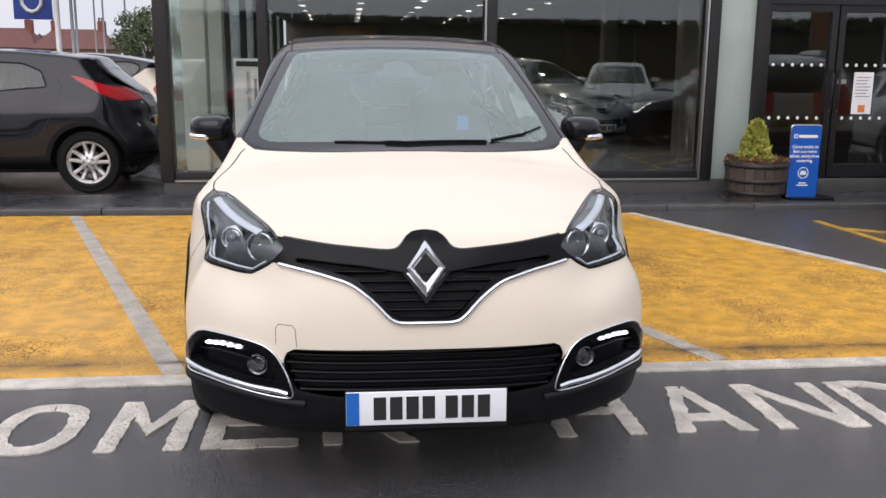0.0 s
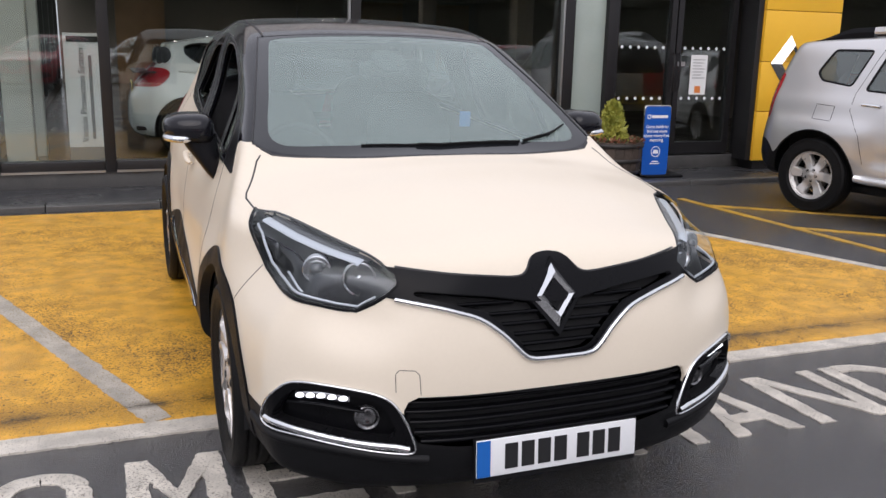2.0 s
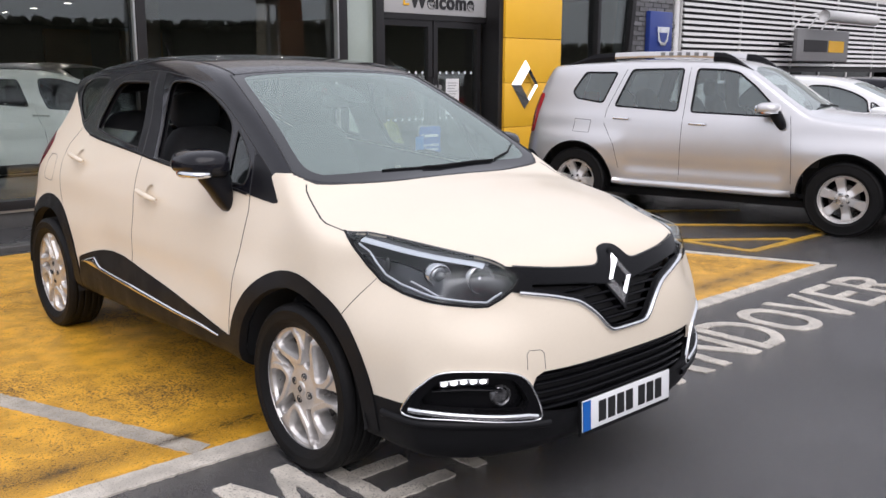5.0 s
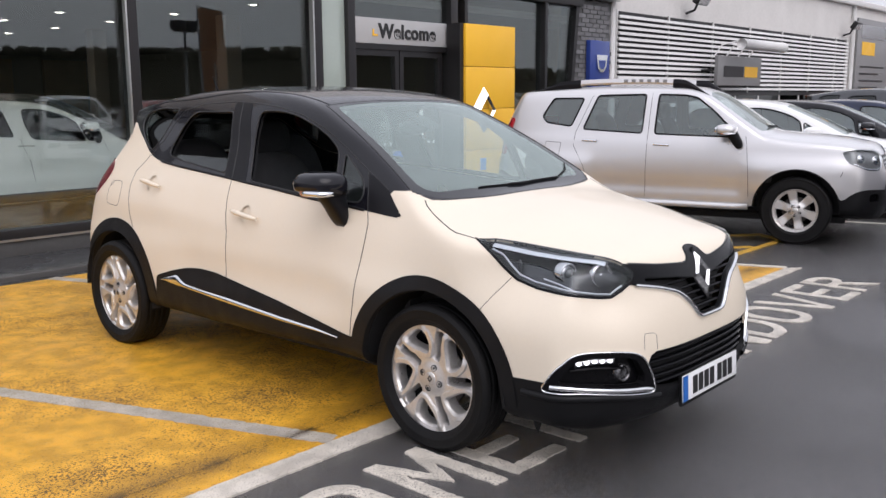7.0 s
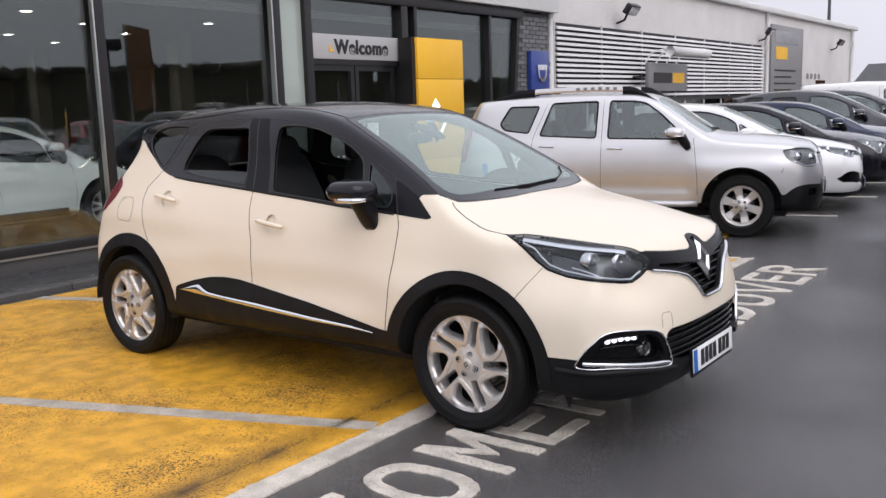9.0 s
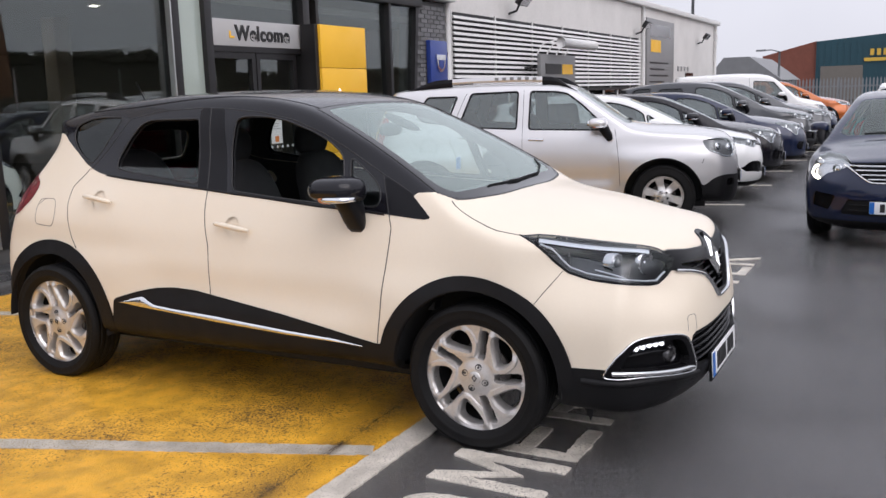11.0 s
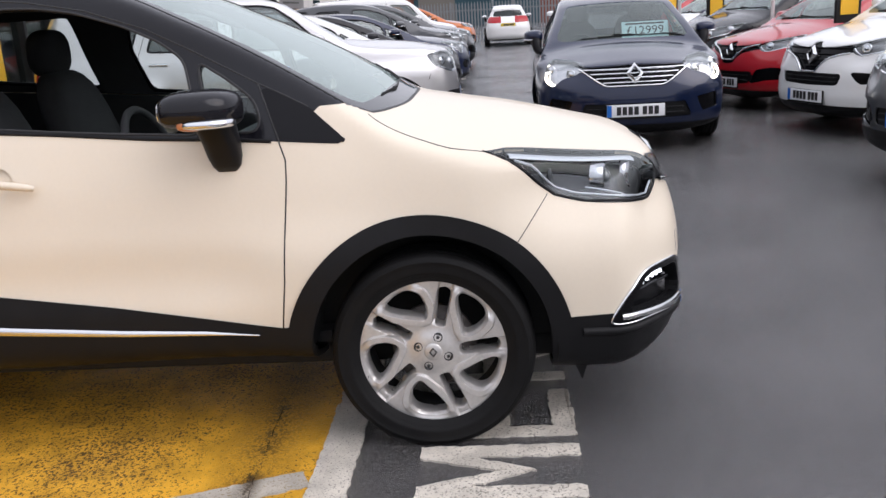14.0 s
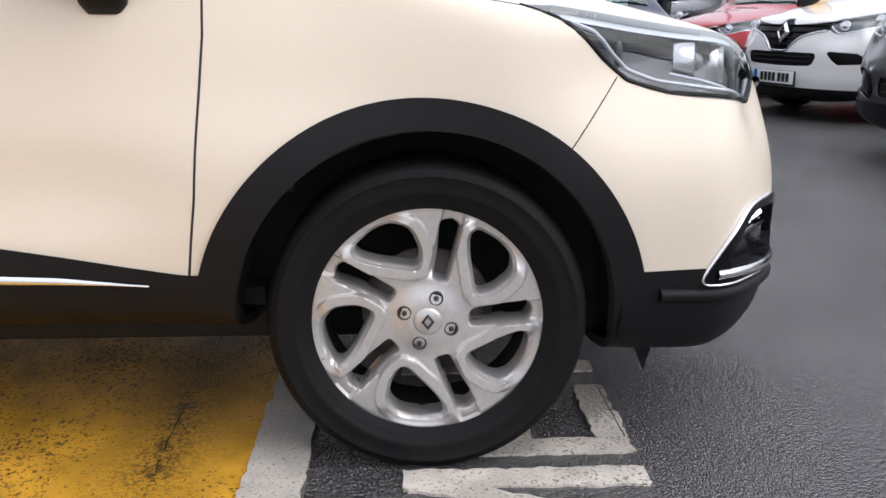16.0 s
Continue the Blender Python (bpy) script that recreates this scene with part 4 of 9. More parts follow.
def lamp_bits(car, sh, spec, side, glow):
    """Projector, reflector and light bar behind a headlamp lens."""
    pts = np.array(spec["lamp"])
    c = pts.mean(0)
    tip, inner = int(np.argmax(pts[:, 1])), int(np.argmin(pts[:, 0]))
    for u, rad in ((0.22, 0.042), (-0.22, 0.042)):
        q = c + (pts[inner] - pts[tip]) * u
        O = np.array([[side * (q[0] + 0.7), q[1] - 0.7, q[2]]])
        P, ok = sh.meet(O, np.array([[-side * 0.7071, 0.7071, 0]]), 0, 2.4, 300)
        V, F = lathe_mesh([(0.0, 0.012), (rad * 0.55, 0.006), (rad * 0.75, 0.0), (rad, 0.012), (rad * 1.05, -0.01)], 20)
        ob = solid("projector", V, F, REFLECTOR, car, "", True)
        ob.matrix_basis = Matrix.Translation(Vector(P[0]) + Vector((-side * 0.02, 0.02, 0))) @ Vector((side * 0.5, -0.85, 0.15)).to_track_quat("Z", "Y").to_matrix().to_4x4()
    low = [tuple(0.88 * p + 0.12 * c) for p in pts[inner:]]
    if glow:
        low = [(0.775, -0.38, 0.79), (0.778, -0.46, 0.73), (0.768, -0.53, 0.665), (0.745, -0.60, 0.625), (0.70, -0.66, 0.612)]
    P = []
    for a, b in zip(low[:-1], low[1:]):
        for s in np.linspace(0, 1, 8, endpoint=False):
            P.append(np.array(a) * (1 - s) + np.array(b) * s)
    P = np.array(P)
    O = np.column_stack([side * (P[:, 0] + 0.7), P[:, 1] - 0.7, P[:, 2]])
    Q, ok = sh.meet(O, np.tile([-side * 0.7071, 0.7071, 0], (len(O), 1)), 0, 2.4, 300)
    bead("light_bar", sh, Q[ok], 0.021 if glow else 0.014, 0.006, DRL_WARM if glow else REFLECTOR, car, "lit led strip" if glow else "", lift=-0.010)


def wipers(car, sh, spec):
    w = spec["windscreen"]
    yb = spec.get("wiper_y", min(p[1] for p in w) + 0.02)
    for x0, x1, dy in ((-0.42, 0.12, 0.02), (0.16, 0.54, 0.055)):
        P = on_top(sh, [(x0, yb + 0.015), (x1, yb + dy)], 0.05)
        bead("wiper_blade", sh, P, 0.008, 0.008, TRIM, car)
        P = on_top(sh, [((x0 + x1) / 2 + 0.05, yb + 0.05), (x1 + 0.08, yb + 0.02)], 0.05)
        bead("wiper_arm", sh, P, 0.008, 0.010, TRIM, car)


def roof_rails(car, sh, spec):
    """Tall roof rails: black wedges at both ends, a deep silver bar between them."""
    y0, y1, x = spec["rails"]
    for sd in (-1, 1):
        P = on_top(sh, [(sd * x, y) for y in np.linspace(y0, y1, 24)])
        n = len(P)
        rise = 0.085 * smooth_step(0, 0.16, np.linspace(0, 1, n)) * (1 - smooth_step(0.80, 1.0, np.linspace(0, 1, n))) + 0.008
        a, b = int(n * 0.20), int(n * 0.72)

        def bar(name, i0, i1, low, mat, label):
            prof = [(-0.022, low), (-0.026, 0.55), (-0.016, 1.0), (0.016, 1.0), (0.026, 0.55), (0.022, low)]
            V = [(P[i][0] + u, P[i][1], P[i][2] - 0.006 + rise[i] * h) for i in range(i0, i1) for u, h in prof]
            k, m = len(prof), i1 - i0
            F = [(i * k + j, i * k + (j + 1) % k, (i + 1) * k + (j + 1) % k, (i + 1) * k + j) for i in range(m - 1) for j in range(k)] + [tuple(range(k)), tuple((m - 1) * k + j for j in reversed(range(k)))]
            return solid(name, V, F, mat, car, label, smooth=False)
        bar("rail_front", 0, a + 1, 0.0, SATIN, "black roof rail")
        bar("rail_centre", a, b + 1, 0.35, SILVER, "silver roof rail")
        bar("rail_rear", b, n, 0.0, SATIN, "black roof rail")
        for k in range(6):
            i = a + 2 + int(k * (b - a - 4) / 10)
            q = P[i] + np.array([sd * 0.0265, 0, rise[i] * 0.72 - 0.006])
            box("rail_letter_bar", q[0] - 0.002, q[1] - 0.022, q[2] - 0.016, q[0] + 0.002, q[1] + 0.022, q[2] + 0.016, GREY_SIGN, car)


def price_card(car, sh, spec, words):
    w = spec["windscreen"]
    y = min(p[1] for p in w) + 0.38
    c = on_top(sh, [(0.25, y), (0.251, y)])[0]
    card = hung(new("price_card"), car, "price card behind the windscreen")
    card.matrix_basis = pose(0.28, c[1] + 0.06, c[2] - 0.12, -28)
    box("card", -0.24, 0, -0.09, 0.24, 0.004, 0.09, CARD, card, "pale blue card")
    lettering("price", words, 0.13, INK, card, pose(0, -0.003, -0.015, 90), depth=0.001)
    box("title_bar", -0.2, -0.002, 0.055, 0.2, 0.0, 0.075, INK, card)


SHOULDER = curve([(0.5, 0), (0.66, 0.014), (0.78, 0.042), (0.9, 0.056), (1.0, 0.06), (1.25, 0.055), (1.4, 0.022), (1.6, 0.0)])
HAUNCH = curve([(0.2, 0.03), (0.6, 0.034), (0.9, 0.014), (1.1, 0.016), (1.3, 0.035), (1.45, 0.055), (1.6, 0.06)])


def crossover_sculpt(y, z):
    """How the sides draw in: cheeks, hollow doors, shoulders towards the glass, a tapering tail."""
    door = smooth_step(0.35, 0.7, y) * (1 - smooth_step(1.7, 2.15, y))
    cheek = (1 - smooth_step(-0.50, -0.12, y)) * np.exp(-((z - 0.83) / 0.15) ** 2)
    hips = smooth_step(1.7, 2.3, y) * np.exp(-((z - 0.92) / 0.12) ** 2)
    return 0.012 * hips - 0.092 * cheek - 0.028 * door * np.exp(-((z - 0.60) / 0.12) ** 2) - SHOULDER(z) * smooth_step(-0.25, 0.25, y) - HAUNCH(z) * smooth_step(1.2, 2.3, y)


def crossover_dent(x, z):
    """The face lies back under the headlamps."""
    return 0.034 * np.exp(-((x - 0.59) / 0.12) ** 2 - ((z - 0.715) / 0.085) ** 2)


# Outlines: (y, z) from the side, (x, y) from above, (x, z) from the front; y runs back from the front axle.
CROSSOVER = dict(
    top=[(-0.95, 0.70), (-0.80, 0.84), (-0.70, 0.885), (-0.54, 0.93), (-0.31, 0.985), (-0.05, 1.03), (0.12, 1.065), (0.25, 1.135), (0.5, 1.275), (0.75, 1.40),
         (0.95, 1.485), (1.15, 1.53), (1.35, 1.552), (1.6, 1.563), (1.9, 1.56), (2.2, 1.54), (2.5, 1.50), (2.8, 1.445), (3.1, 1.36)],
    crown=[(-0.9, 0.03), (-0.5, 0.10), (-0.2, 0.09), (0.0, 0.08), (0.2, 0.05), (0.5, 0.05), (0.8, 0.065), (1.2, 0.06), (2.6, 0.06), (3.1, 0.08)],
    plan=[(-0.9, 0.78), (-0.6, 0.805), (-0.4, 0.832), (-0.15, 0.86), (0.2, 0.873), (1.2, 0.872), (2.2, 0.878), (2.6, 0.872), (2.9, 0.845), (3.1, 0.80), (3.3, 0.74)],
    section=[(0.15, -0.07), (0.30, -0.02), (0.45, -0.005), (0.60, 0.0), (0.75, -0.008), (0.88, -0.025), (1.0, -0.06), (1.1, -0.10), (1.25, -0.165), (1.4, -0.235), (1.5, -0.29), (1.6, -0.36)],
    nose=[(0.10, -0.66), (0.17, -0.74), (0.24, -0.83), (0.33, -0.868), (0.45, -0.872), (0.56, -0.868), (0.66, -0.85), (0.76, -0.815), (0.85, -0.77), (0.95, -0.69)],
    tail=[(0.2, 3.18), (0.35, 3.29), (0.55, 3.31), (0.75, 3.285), (0.9, 3.215), (1.0, 3.14), (1.1, 3.035), (1.2, 2.93), (1.3, 2.85), (1.36, 2.835), (1.42, 2.86), (1.6, 2.87)],
    under=[(-0.9, 0.155), (-0.3, 0.17), (0.4, 0.235), (1.4, 0.225), (2.2, 0.22), (3.0, 0.22), (3.3, 0.28)],
    nose_round=(0.32, 0.85, 3.2), tail_round=(0.36, 0.85, 3.4), soft=0.016, sculpt=crossover_sculpt, dent=crossover_dent, spine=(0.0, 2.5, 0.72), wheelbase=2.606, wheel_r=0.322,
    windscreen=doubled([(0.0, 0.165), (0.263, 0.165), (0.445, 0.18), (0.573, 0.195), (0.612, 0.225), (0.622, 0.27), (0.603, 0.38), (0.583, 0.46), (0.545, 0.67), (0.500, 0.905), (0.47, 0.93), (0.0, 0.93)]),
    screen_edge=doubled([(0.0, 0.085), (0.31, 0.098), (0.49, 0.135), (0.60, 0.165), (0.655, 0.20), (0.684, 0.24), (0.655, 0.365), (0.622, 0.526), (0.585, 0.707), (0.537, 0.958), (0.303, 0.952), (0.0, 0.945)]),
    windows=[("front_window", [(0.68, 1.022), (0.708, 1.13), (0.735, 1.25), (0.817, 1.31), (0.928, 1.36), (1.08, 1.408), (1.20, 1.428), (1.314, 1.433), (1.40, 1.425), (1.412, 1.26), (1.365, 1.072), (1.15, 1.053), (0.95, 1.038)], False),
             ("quarter_light", [(0.507, 1.022), (0.493, 1.06), (0.515, 1.12), (0.60, 1.185), (0.692, 1.243), (0.672, 1.12), (0.645, 1.027)], False),
             ("rear_door_window", [(1.595, 1.10), (1.655, 1.425), (1.756, 1.423), (2.022, 1.421), (2.085, 1.40), (2.148, 1.329), (2.21, 1.219), (2.205, 1.168), (2.061, 1.146), (1.8, 1.12)], True),
             ("rear_quarter_window", [(2.595, 1.395), (2.50, 1.43), (2.40, 1.44), (2.235, 1.437), (2.29, 1.351), (2.35, 1.256), (2.402, 1.19), (2.451, 1.205), (2.541, 1.26), (2.60, 1.325)], True)],
    rear_glass=[(0, 1.12), (0.55, 1.14), (0.48, 1.33), (0, 1.36)],
    tail_lamp=[(2.86, 1.125), (2.80, 1.085), (2.80, 1.04), (2.838, 0.985), (2.95, 0.90), (3.4, 0.87), (3.4, 1.125)],
    lamp=[(0.74, -0.205, 0.925), (0.69, -0.27, 0.928), (0.62, -0.37, 0.914), (0.55, -0.52, 0.892), (0.50, -0.67, 0.862), (0.475, -0.715, 0.845), (0.44, -0.75, 0.81), (0.49, -0.76, 0.768), (0.55, -0.75, 0.731), (0.60, -0.72, 0.738), (0.67, -0.66, 0.757),
          (0.72, -0.59, 0.778), (0.735, -0.48, 0.792), (0.755, -0.40, 0.835), (0.76, -0.32, 0.882)],
    fog=[(0.815, 0.425), (0.80, 0.50), (0.745, 0.55), (0.63, 0.552), (0.50, 0.522), (0.45, 0.44), (0.41, 0.355), (0.45, 0.35), (0.63, 0.395), (0.79, 0.405)],
    lamp_low=[(0.447, -0.75, 0.809), (0.49, -0.755, 0.772), (0.53, -0.745, 0.746), (0.575, -0.725, 0.722), (0.62, -0.705, 0.724), (0.66, -0.68, 0.732), (0.715, -0.61, 0.745), (0.74, -0.49, 0.755),
              (0.754, -0.40, 0.781), (0.767, -0.345, 0.825), (0.778, -0.312, 0.86), (0.778, -0.25, 0.905), (0.768, -0.205, 0.925)],
    lamp_top=[(0.728, -0.215), (0.72, -0.226), (0.696, -0.248), (0.655, -0.326), (0.61, -0.423), (0.564, -0.525), (0.522, -0.622), (0.497, -0.675), (0.478, -0.712), (0.445, -0.755)],
    grille=[(0.0, 0.868), (0.05, 0.862), (0.085, 0.815), (0.12, 0.81), (0.30, 0.825), (0.52, 0.852), (0.50, 0.80), (0.50, 0.772), (0.35, 0.745), (0.24, 0.715), (0.17, 0.665), (0.12, 0.61), (0.09, 0.595), (0, 0.59)],
    chrome_grille=[(-0.465, 0.765), (-0.35, 0.743), (-0.24, 0.712), (-0.17, 0.66), (-0.12, 0.605), (-0.09, 0.59), (0.09, 0.59), (0.12, 0.605), (0.17, 0.66), (0.24, 0.712), (0.35, 0.743), (0.465, 0.765)],
    intake=[(0.0, 0.495), (0.44, 0.505), (0.465, 0.46), (0.42, 0.36), (0.30, 0.34), (0, 0.33)],
    fog_edge=[(0.80, -0.55, 0.378), (0.80, -0.575, 0.42), (0.79, -0.605, 0.465), (0.775, -0.63, 0.49), (0.75, -0.656, 0.521), (0.715, -0.685, 0.533), (0.655, -0.73, 0.532), (0.59, -0.77, 0.526), (0.53, -0.80, 0.516),
         (0.488, -0.818, 0.494), (0.458, -0.828, 0.447), (0.432, -0.837, 0.385), (0.424, -0.838, 0.340), (0.483, -0.818, 0.342), (0.622, -0.756, 0.360), (0.72, -0.69, 0.374), (0.78, -0.60, 0.374)],
    fog_well=[(0.787, -0.611, 0.41), (0.763, -0.644, 0.467), (0.738, -0.668, 0.503), (0.70, -0.699, 0.515), (0.547, -0.794, 0.50), (0.515, -0.807, 0.482), (0.484, -0.82, 0.425), (0.468, -0.827, 0.38), (0.564, -0.788, 0.385), (0.677, -0.72, 0.398), (0.764, -0.643, 0.408)],
    lines=[[(0.44, 1.01), (0.435, 0.985), (0.418, 0.937), (0.417, 0.874), (0.426, 0.746), (0.438, 0.574), (0.456, 0.43)],
           [(1.522, 1.085), (1.52, 1.07), (1.511, 0.967), (1.495, 0.898), (1.464, 0.805), (1.451, 0.688), (1.444, 0.566), (1.408, 0.438), (1.407, 0.32)],
           [(2.41, 1.165), (2.42, 1.146), (2.50, 1.066), (2.505, 0.98), (2.485, 0.90), (2.45, 0.80), (2.41, 0.74)]],
    handles=[(1.20, 0.886), (2.15, 0.987)], mirror=(0.52, 1.05), badge_z=0.75, plate_z=0.312, bars=4)

CROSSOVER_BELT = rounded([(0.215, 0.975), (0.33, 0.983), (0.45, 0.993), (0.58, 1.004), (0.84, 1.018), (1.154, 1.045), (1.35, 1.059), (1.55, 1.076), (1.8, 1.094), (2.1, 1.115), (2.25, 1.130), (2.32, 1.14), (2.38, 1.159), (2.443, 1.186),
                          (2.54, 1.246), (2.62, 1.296), (2.69, 1.352), (3.2, 1.365), (3.2, 1.8), (-0.2, 1.8), (0.19, 1.2), (0.19, 1.092), (0.345, 1.089)], 1)
COWL = curve([(0.0, 0.068), (0.31, 0.083), (0.48, 0.12), (0.58, 0.145), (0.64, 0.17), (0.66, 0.195), (0.685, 0.23), (0.72, 0.33)])


def crossover_belt(V):
    """Negative where the black upper body is: above the belt line and behind the bonnet."""
    x, y, z = np.abs(V[:, 0]), V[:, 1], V[:, 2]
    scuttle = np.maximum.reduce([COWL(x) - y, 1.02 + 0.072 * smooth_step(0.645, 0.675, x) - z, y - 1.5])
    return np.minimum(poly_dist(CROSSOVER_BELT, y, z), scuttle)


def cream_crossover(at):
    """The cream car in the handover bay."""
    spec = CROSSOVER
    car = thing("crossover_car", "cream crossover car with a black roof on the yellow bay", "car", at)
    sh = Shell(spec)
    sk = Skin(sh, 0.018, 0.0, 2.5, 0.72)
    hub_d = lambda V, rad: np.minimum(np.hypot(V[:, 1] - 0.005, V[:, 2] - 0.312), np.hypot(V[:, 1] - 2.606, V[:, 2] - 0.312) - 0.018) - rad
    low_z = lambda V: np.maximum(V[:, 2], 0.325) - 0.325
    well_d = lambda V, rad: np.minimum(np.hypot(V[:, 1], low_z(V)), np.hypot(V[:, 1] - 2.606, low_z(V))) - rad
    outer = lambda V: 0.45 - np.abs(V[:, 0])
    left, right = (lambda c: c[:, 0] < 0), (lambda c: c[:, 0] > 0)
    sk.carve("arch_hole", lambda V: np.maximum(well_d(V, 0.376), outer(V)))
    sk.carve("wheel_arch", lambda V: np.maximum.reduce([hub_d(V, 0.449), outer(V), np.where(V[:, 1] > 0.2, 0.305, 0.26) - V[:, 2]]))
    sk.carve("sill", side_of([(0.34, 0.30), (0.40, 0.43), (0.461, 0.429), (0.57, 0.446), (0.705, 0.468), (0.985, 0.511), (1.42, 0.565), (1.546, 0.58), (1.69, 0.582), (1.816, 0.571), (1.95, 0.542), (2.117, 0.493), (2.2, 0.1), (0.34, 0.1)], 1, lambda V: np.maximum(0.45 - np.abs(V[:, 0]), V[:, 1] - 2.3)))
    zline = lambda x: 0.412 + 0.093 * (1 - smooth_step(0.43, 0.47, np.abs(x)))
    sk.carve("lower_bumper", lambda V: np.maximum(V[:, 2] - zline(V[:, 0]), V[:, 1] + 0.30))
    sk.carve("underbody_skin", lambda V: V[:, 2] - 0.255, ("body", "sill"))
    sk.carve("rear_bumper_trim", lambda V: np.maximum(V[:, 2] - 0.50, 2.6 - V[:, 1]))
    sk.carve("fog_bezel", corner_of(spec["fog_edge"], 2, 45.0, -0.3), ("body", "lower_bumper"))
    sk.carve("fog_pocket", corner_of(spec["fog_well"], 2, 45.0, -0.3), ("fog_bezel",))
    sk.carve("lower_grille", front_of(doubled(spec["intake"]), 1, -0.3, False), ("body", "lower_bumper"))
    lamp_low = [(0.80, -0.10, 0.99), (0.30, -0.85, 0.99), (0.42, -0.76, 0.83)] + spec["lamp_low"]
    sk.carve("headlamp", lamp_of(lamp_low, spec["lamp_top"]), ("body",))
    sk.carve("grille_frame", front_of(doubled(spec["grille"]), 1, -0.3, False), ("body",))
    mesh_poly = [(0.0, 0.74), (0.06, 0.745), (0.20, 0.768), (0.42, 0.79), (0.43, 0.778), (0.34, 0.758), (0.225, 0.728), (0.155, 0.67), (0.105, 0.616), (0.08, 0.605), (0, 0.602)]
    sk.carve("grille_opening", front_of(doubled(mesh_poly), 1, -0.3, False), ("grille_frame",))
    sk.carve("roof", crossover_belt)
    sk.carve("screen_border", top_of(spec["screen_edge"], 1, 1.0), ("roof", "body"))
    sk.carve("windscreen", top_of(spec["windscreen"], 2, 1.0), ("roof", "body", "screen_border"))
    for n, p, dark in spec["windows"]:
        sk.carve(n, side_of(p, 1, lambda V: 0.3 - np.abs(V[:, 0])), ("roof", "body"))
    sk.carve("lowered_glass", lambda V: np.maximum(V[:, 2] - 1.178, V[:, 0] + 0.3), ("rear_door_window",))
    sk.carve("b_pillar", side_of([(1.391, 1.05), (1.585, 1.07), (1.665, 1.476), (1.495, 1.468)], 0, lambda V: 0.4 - np.abs(V[:, 0])), ("roof",))
    sk.carve("a_pillar_corner", side_of([(0.14, 0.95), (0.436, 0.97), (0.44, 0.99), (0.50, 1.162), (0.345, 1.088), (0.2, 1.0)], 0, lambda V: 0.61 - np.abs(V[:, 0])), ("roof",))
    rp = rounded(doubled(spec["rear_glass"]), 2)
    sk.carve("rear_window", lambda V: np.maximum(poly_dist(rp, V[:, 0], V[:, 2]), 2.7 - V[:, 1]), ("body", "roof"))
    sk.carve("tail_lamp", side_of(spec["tail_lamp"], 2, lambda V: 0.25 - np.abs(V[:, 0])), ("body",))
    sk.carve("bonnet", top_of(doubled([(0.5, -0.95), (0.60, -0.60), (0.742, -0.225), (0.745, -0.12), (0.735, -0.045), (0.715, 0.014), (0.69, 0.09), (0.656, 0.163), (0.655, 0.30)]), 0, 0.79), ("body",))
    sk.carve("front_bumper", lambda V: np.maximum(V[:, 1] + 0.275 + (V[:, 2] - 0.66) * 0.75, V[:, 1] - 0.2), ("body",))
    front_gap, mid_gap, rear_gap = spec["lines"]
    sk.carve("front_door", side_of([(0.44, 1.3)] + front_gap + [(0.47, 0.2), (1.407, 0.2)] + mid_gap[::-1] + [(1.53, 1.3)], 0), ("body",))
    sk.carve("rear_door", side_of([(1.53, 1.3)] + mid_gap + [(1.407, 0.2), (2.0, 0.2), (2.10, 0.5)] + rear_gap[::-1] + [(2.40, 1.3)], 0), ("body",))
    cup_d = lambda V: np.minimum.reduce([np.hypot(V[:, 1] - hy - 0.125, V[:, 2] - hz - 0.02) - 0.046 for hy, hz in spec["handles"]])
    sk.carve("handle_cup", lambda V: np.maximum(cup_d(V), 0.5 - np.abs(V[:, 0])), ("front_door", "rear_door"))
    for where in (left, right):
        sk.part("front_wing", "body", CREAM, car, "cream front wing", lambda c, w=where: w(c) & (c[:, 1] < 1.2), lip=0.012)
    for where in (left, right):
        sk.part("rear_quarter", "body", CREAM, car, "cream rear quarter", lambda c, w=where: w(c) & (c[:, 1] >= 1.2), lip=0.012)
    sk.part("bonnet", "bonnet", CREAM, car, "cream bonnet", lip=0.012)
    sk.part("front_bumper", "front_bumper", CREAM, car, "cream front bumper", lip=0.012)
    sk.part("roof", "roof", BLACK_PAINT, car, "gloss black roof and pillars", lip=0.014)
    sk.part("windscreen", "windscreen", GLASS, car, "rain-specked windscreen with sky sheen in its colour", offset=-0.004)
    sk.part("screen_border", "screen_border", FRIT, car, "dark glossy windscreen border", offset=-0.002, lip=0.004)
    sk.part("rear_window", "rear_window", DARK_GLASS, car, "dark rear window", offset=-0.004)
    sk.part("lower_bumper", "lower_bumper", TRIM, car, "black plastic lower bumper", offset=0.003, lip=0.02)
    sk.part("rear_bumper_trim", "rear_bumper_trim", TRIM, car, "black plastic trim", offset=0.003, lip=0.02)
    sk.part("underbody_skin", "underbody_skin", WELL, car)
    sk.part("grille_frame", "grille_frame", PIANO, car, "gloss black grille surround", offset=0.004, lip=0.02)
    sk.part("grille_back", "grille_opening", WELL, car, "", offset=-0.045)
    sk.part("lower_grille_back", "lower_grille", WELL, car, "", offset=-0.05)
    # lining inside the doors and roof
    sk.part("cabin_lining", ["front_door", "rear_door", "body", "rear_bumper_trim"], CABIN, car, "dark inner lining", where=lambda c: (c[:, 1] > 0.3) & (c[:, 2] > 0.3), offset=-0.035)
    sk.part("headliner", ["roof", "b_pillar", "a_pillar_corner"], HEADLINER, car, "pale headliner", where=lambda c: (c[:, 1] > 0.4) & (c[:, 2] > 1.47), offset=-0.028)
    sk.part("pillar_lining", ["roof", "b_pillar", "a_pillar_corner"], CABIN, car, "dark pillar lining", where=lambda c: (c[:, 1] > 0.4) & (c[:, 2] <= 1.47), offset=-0.028)
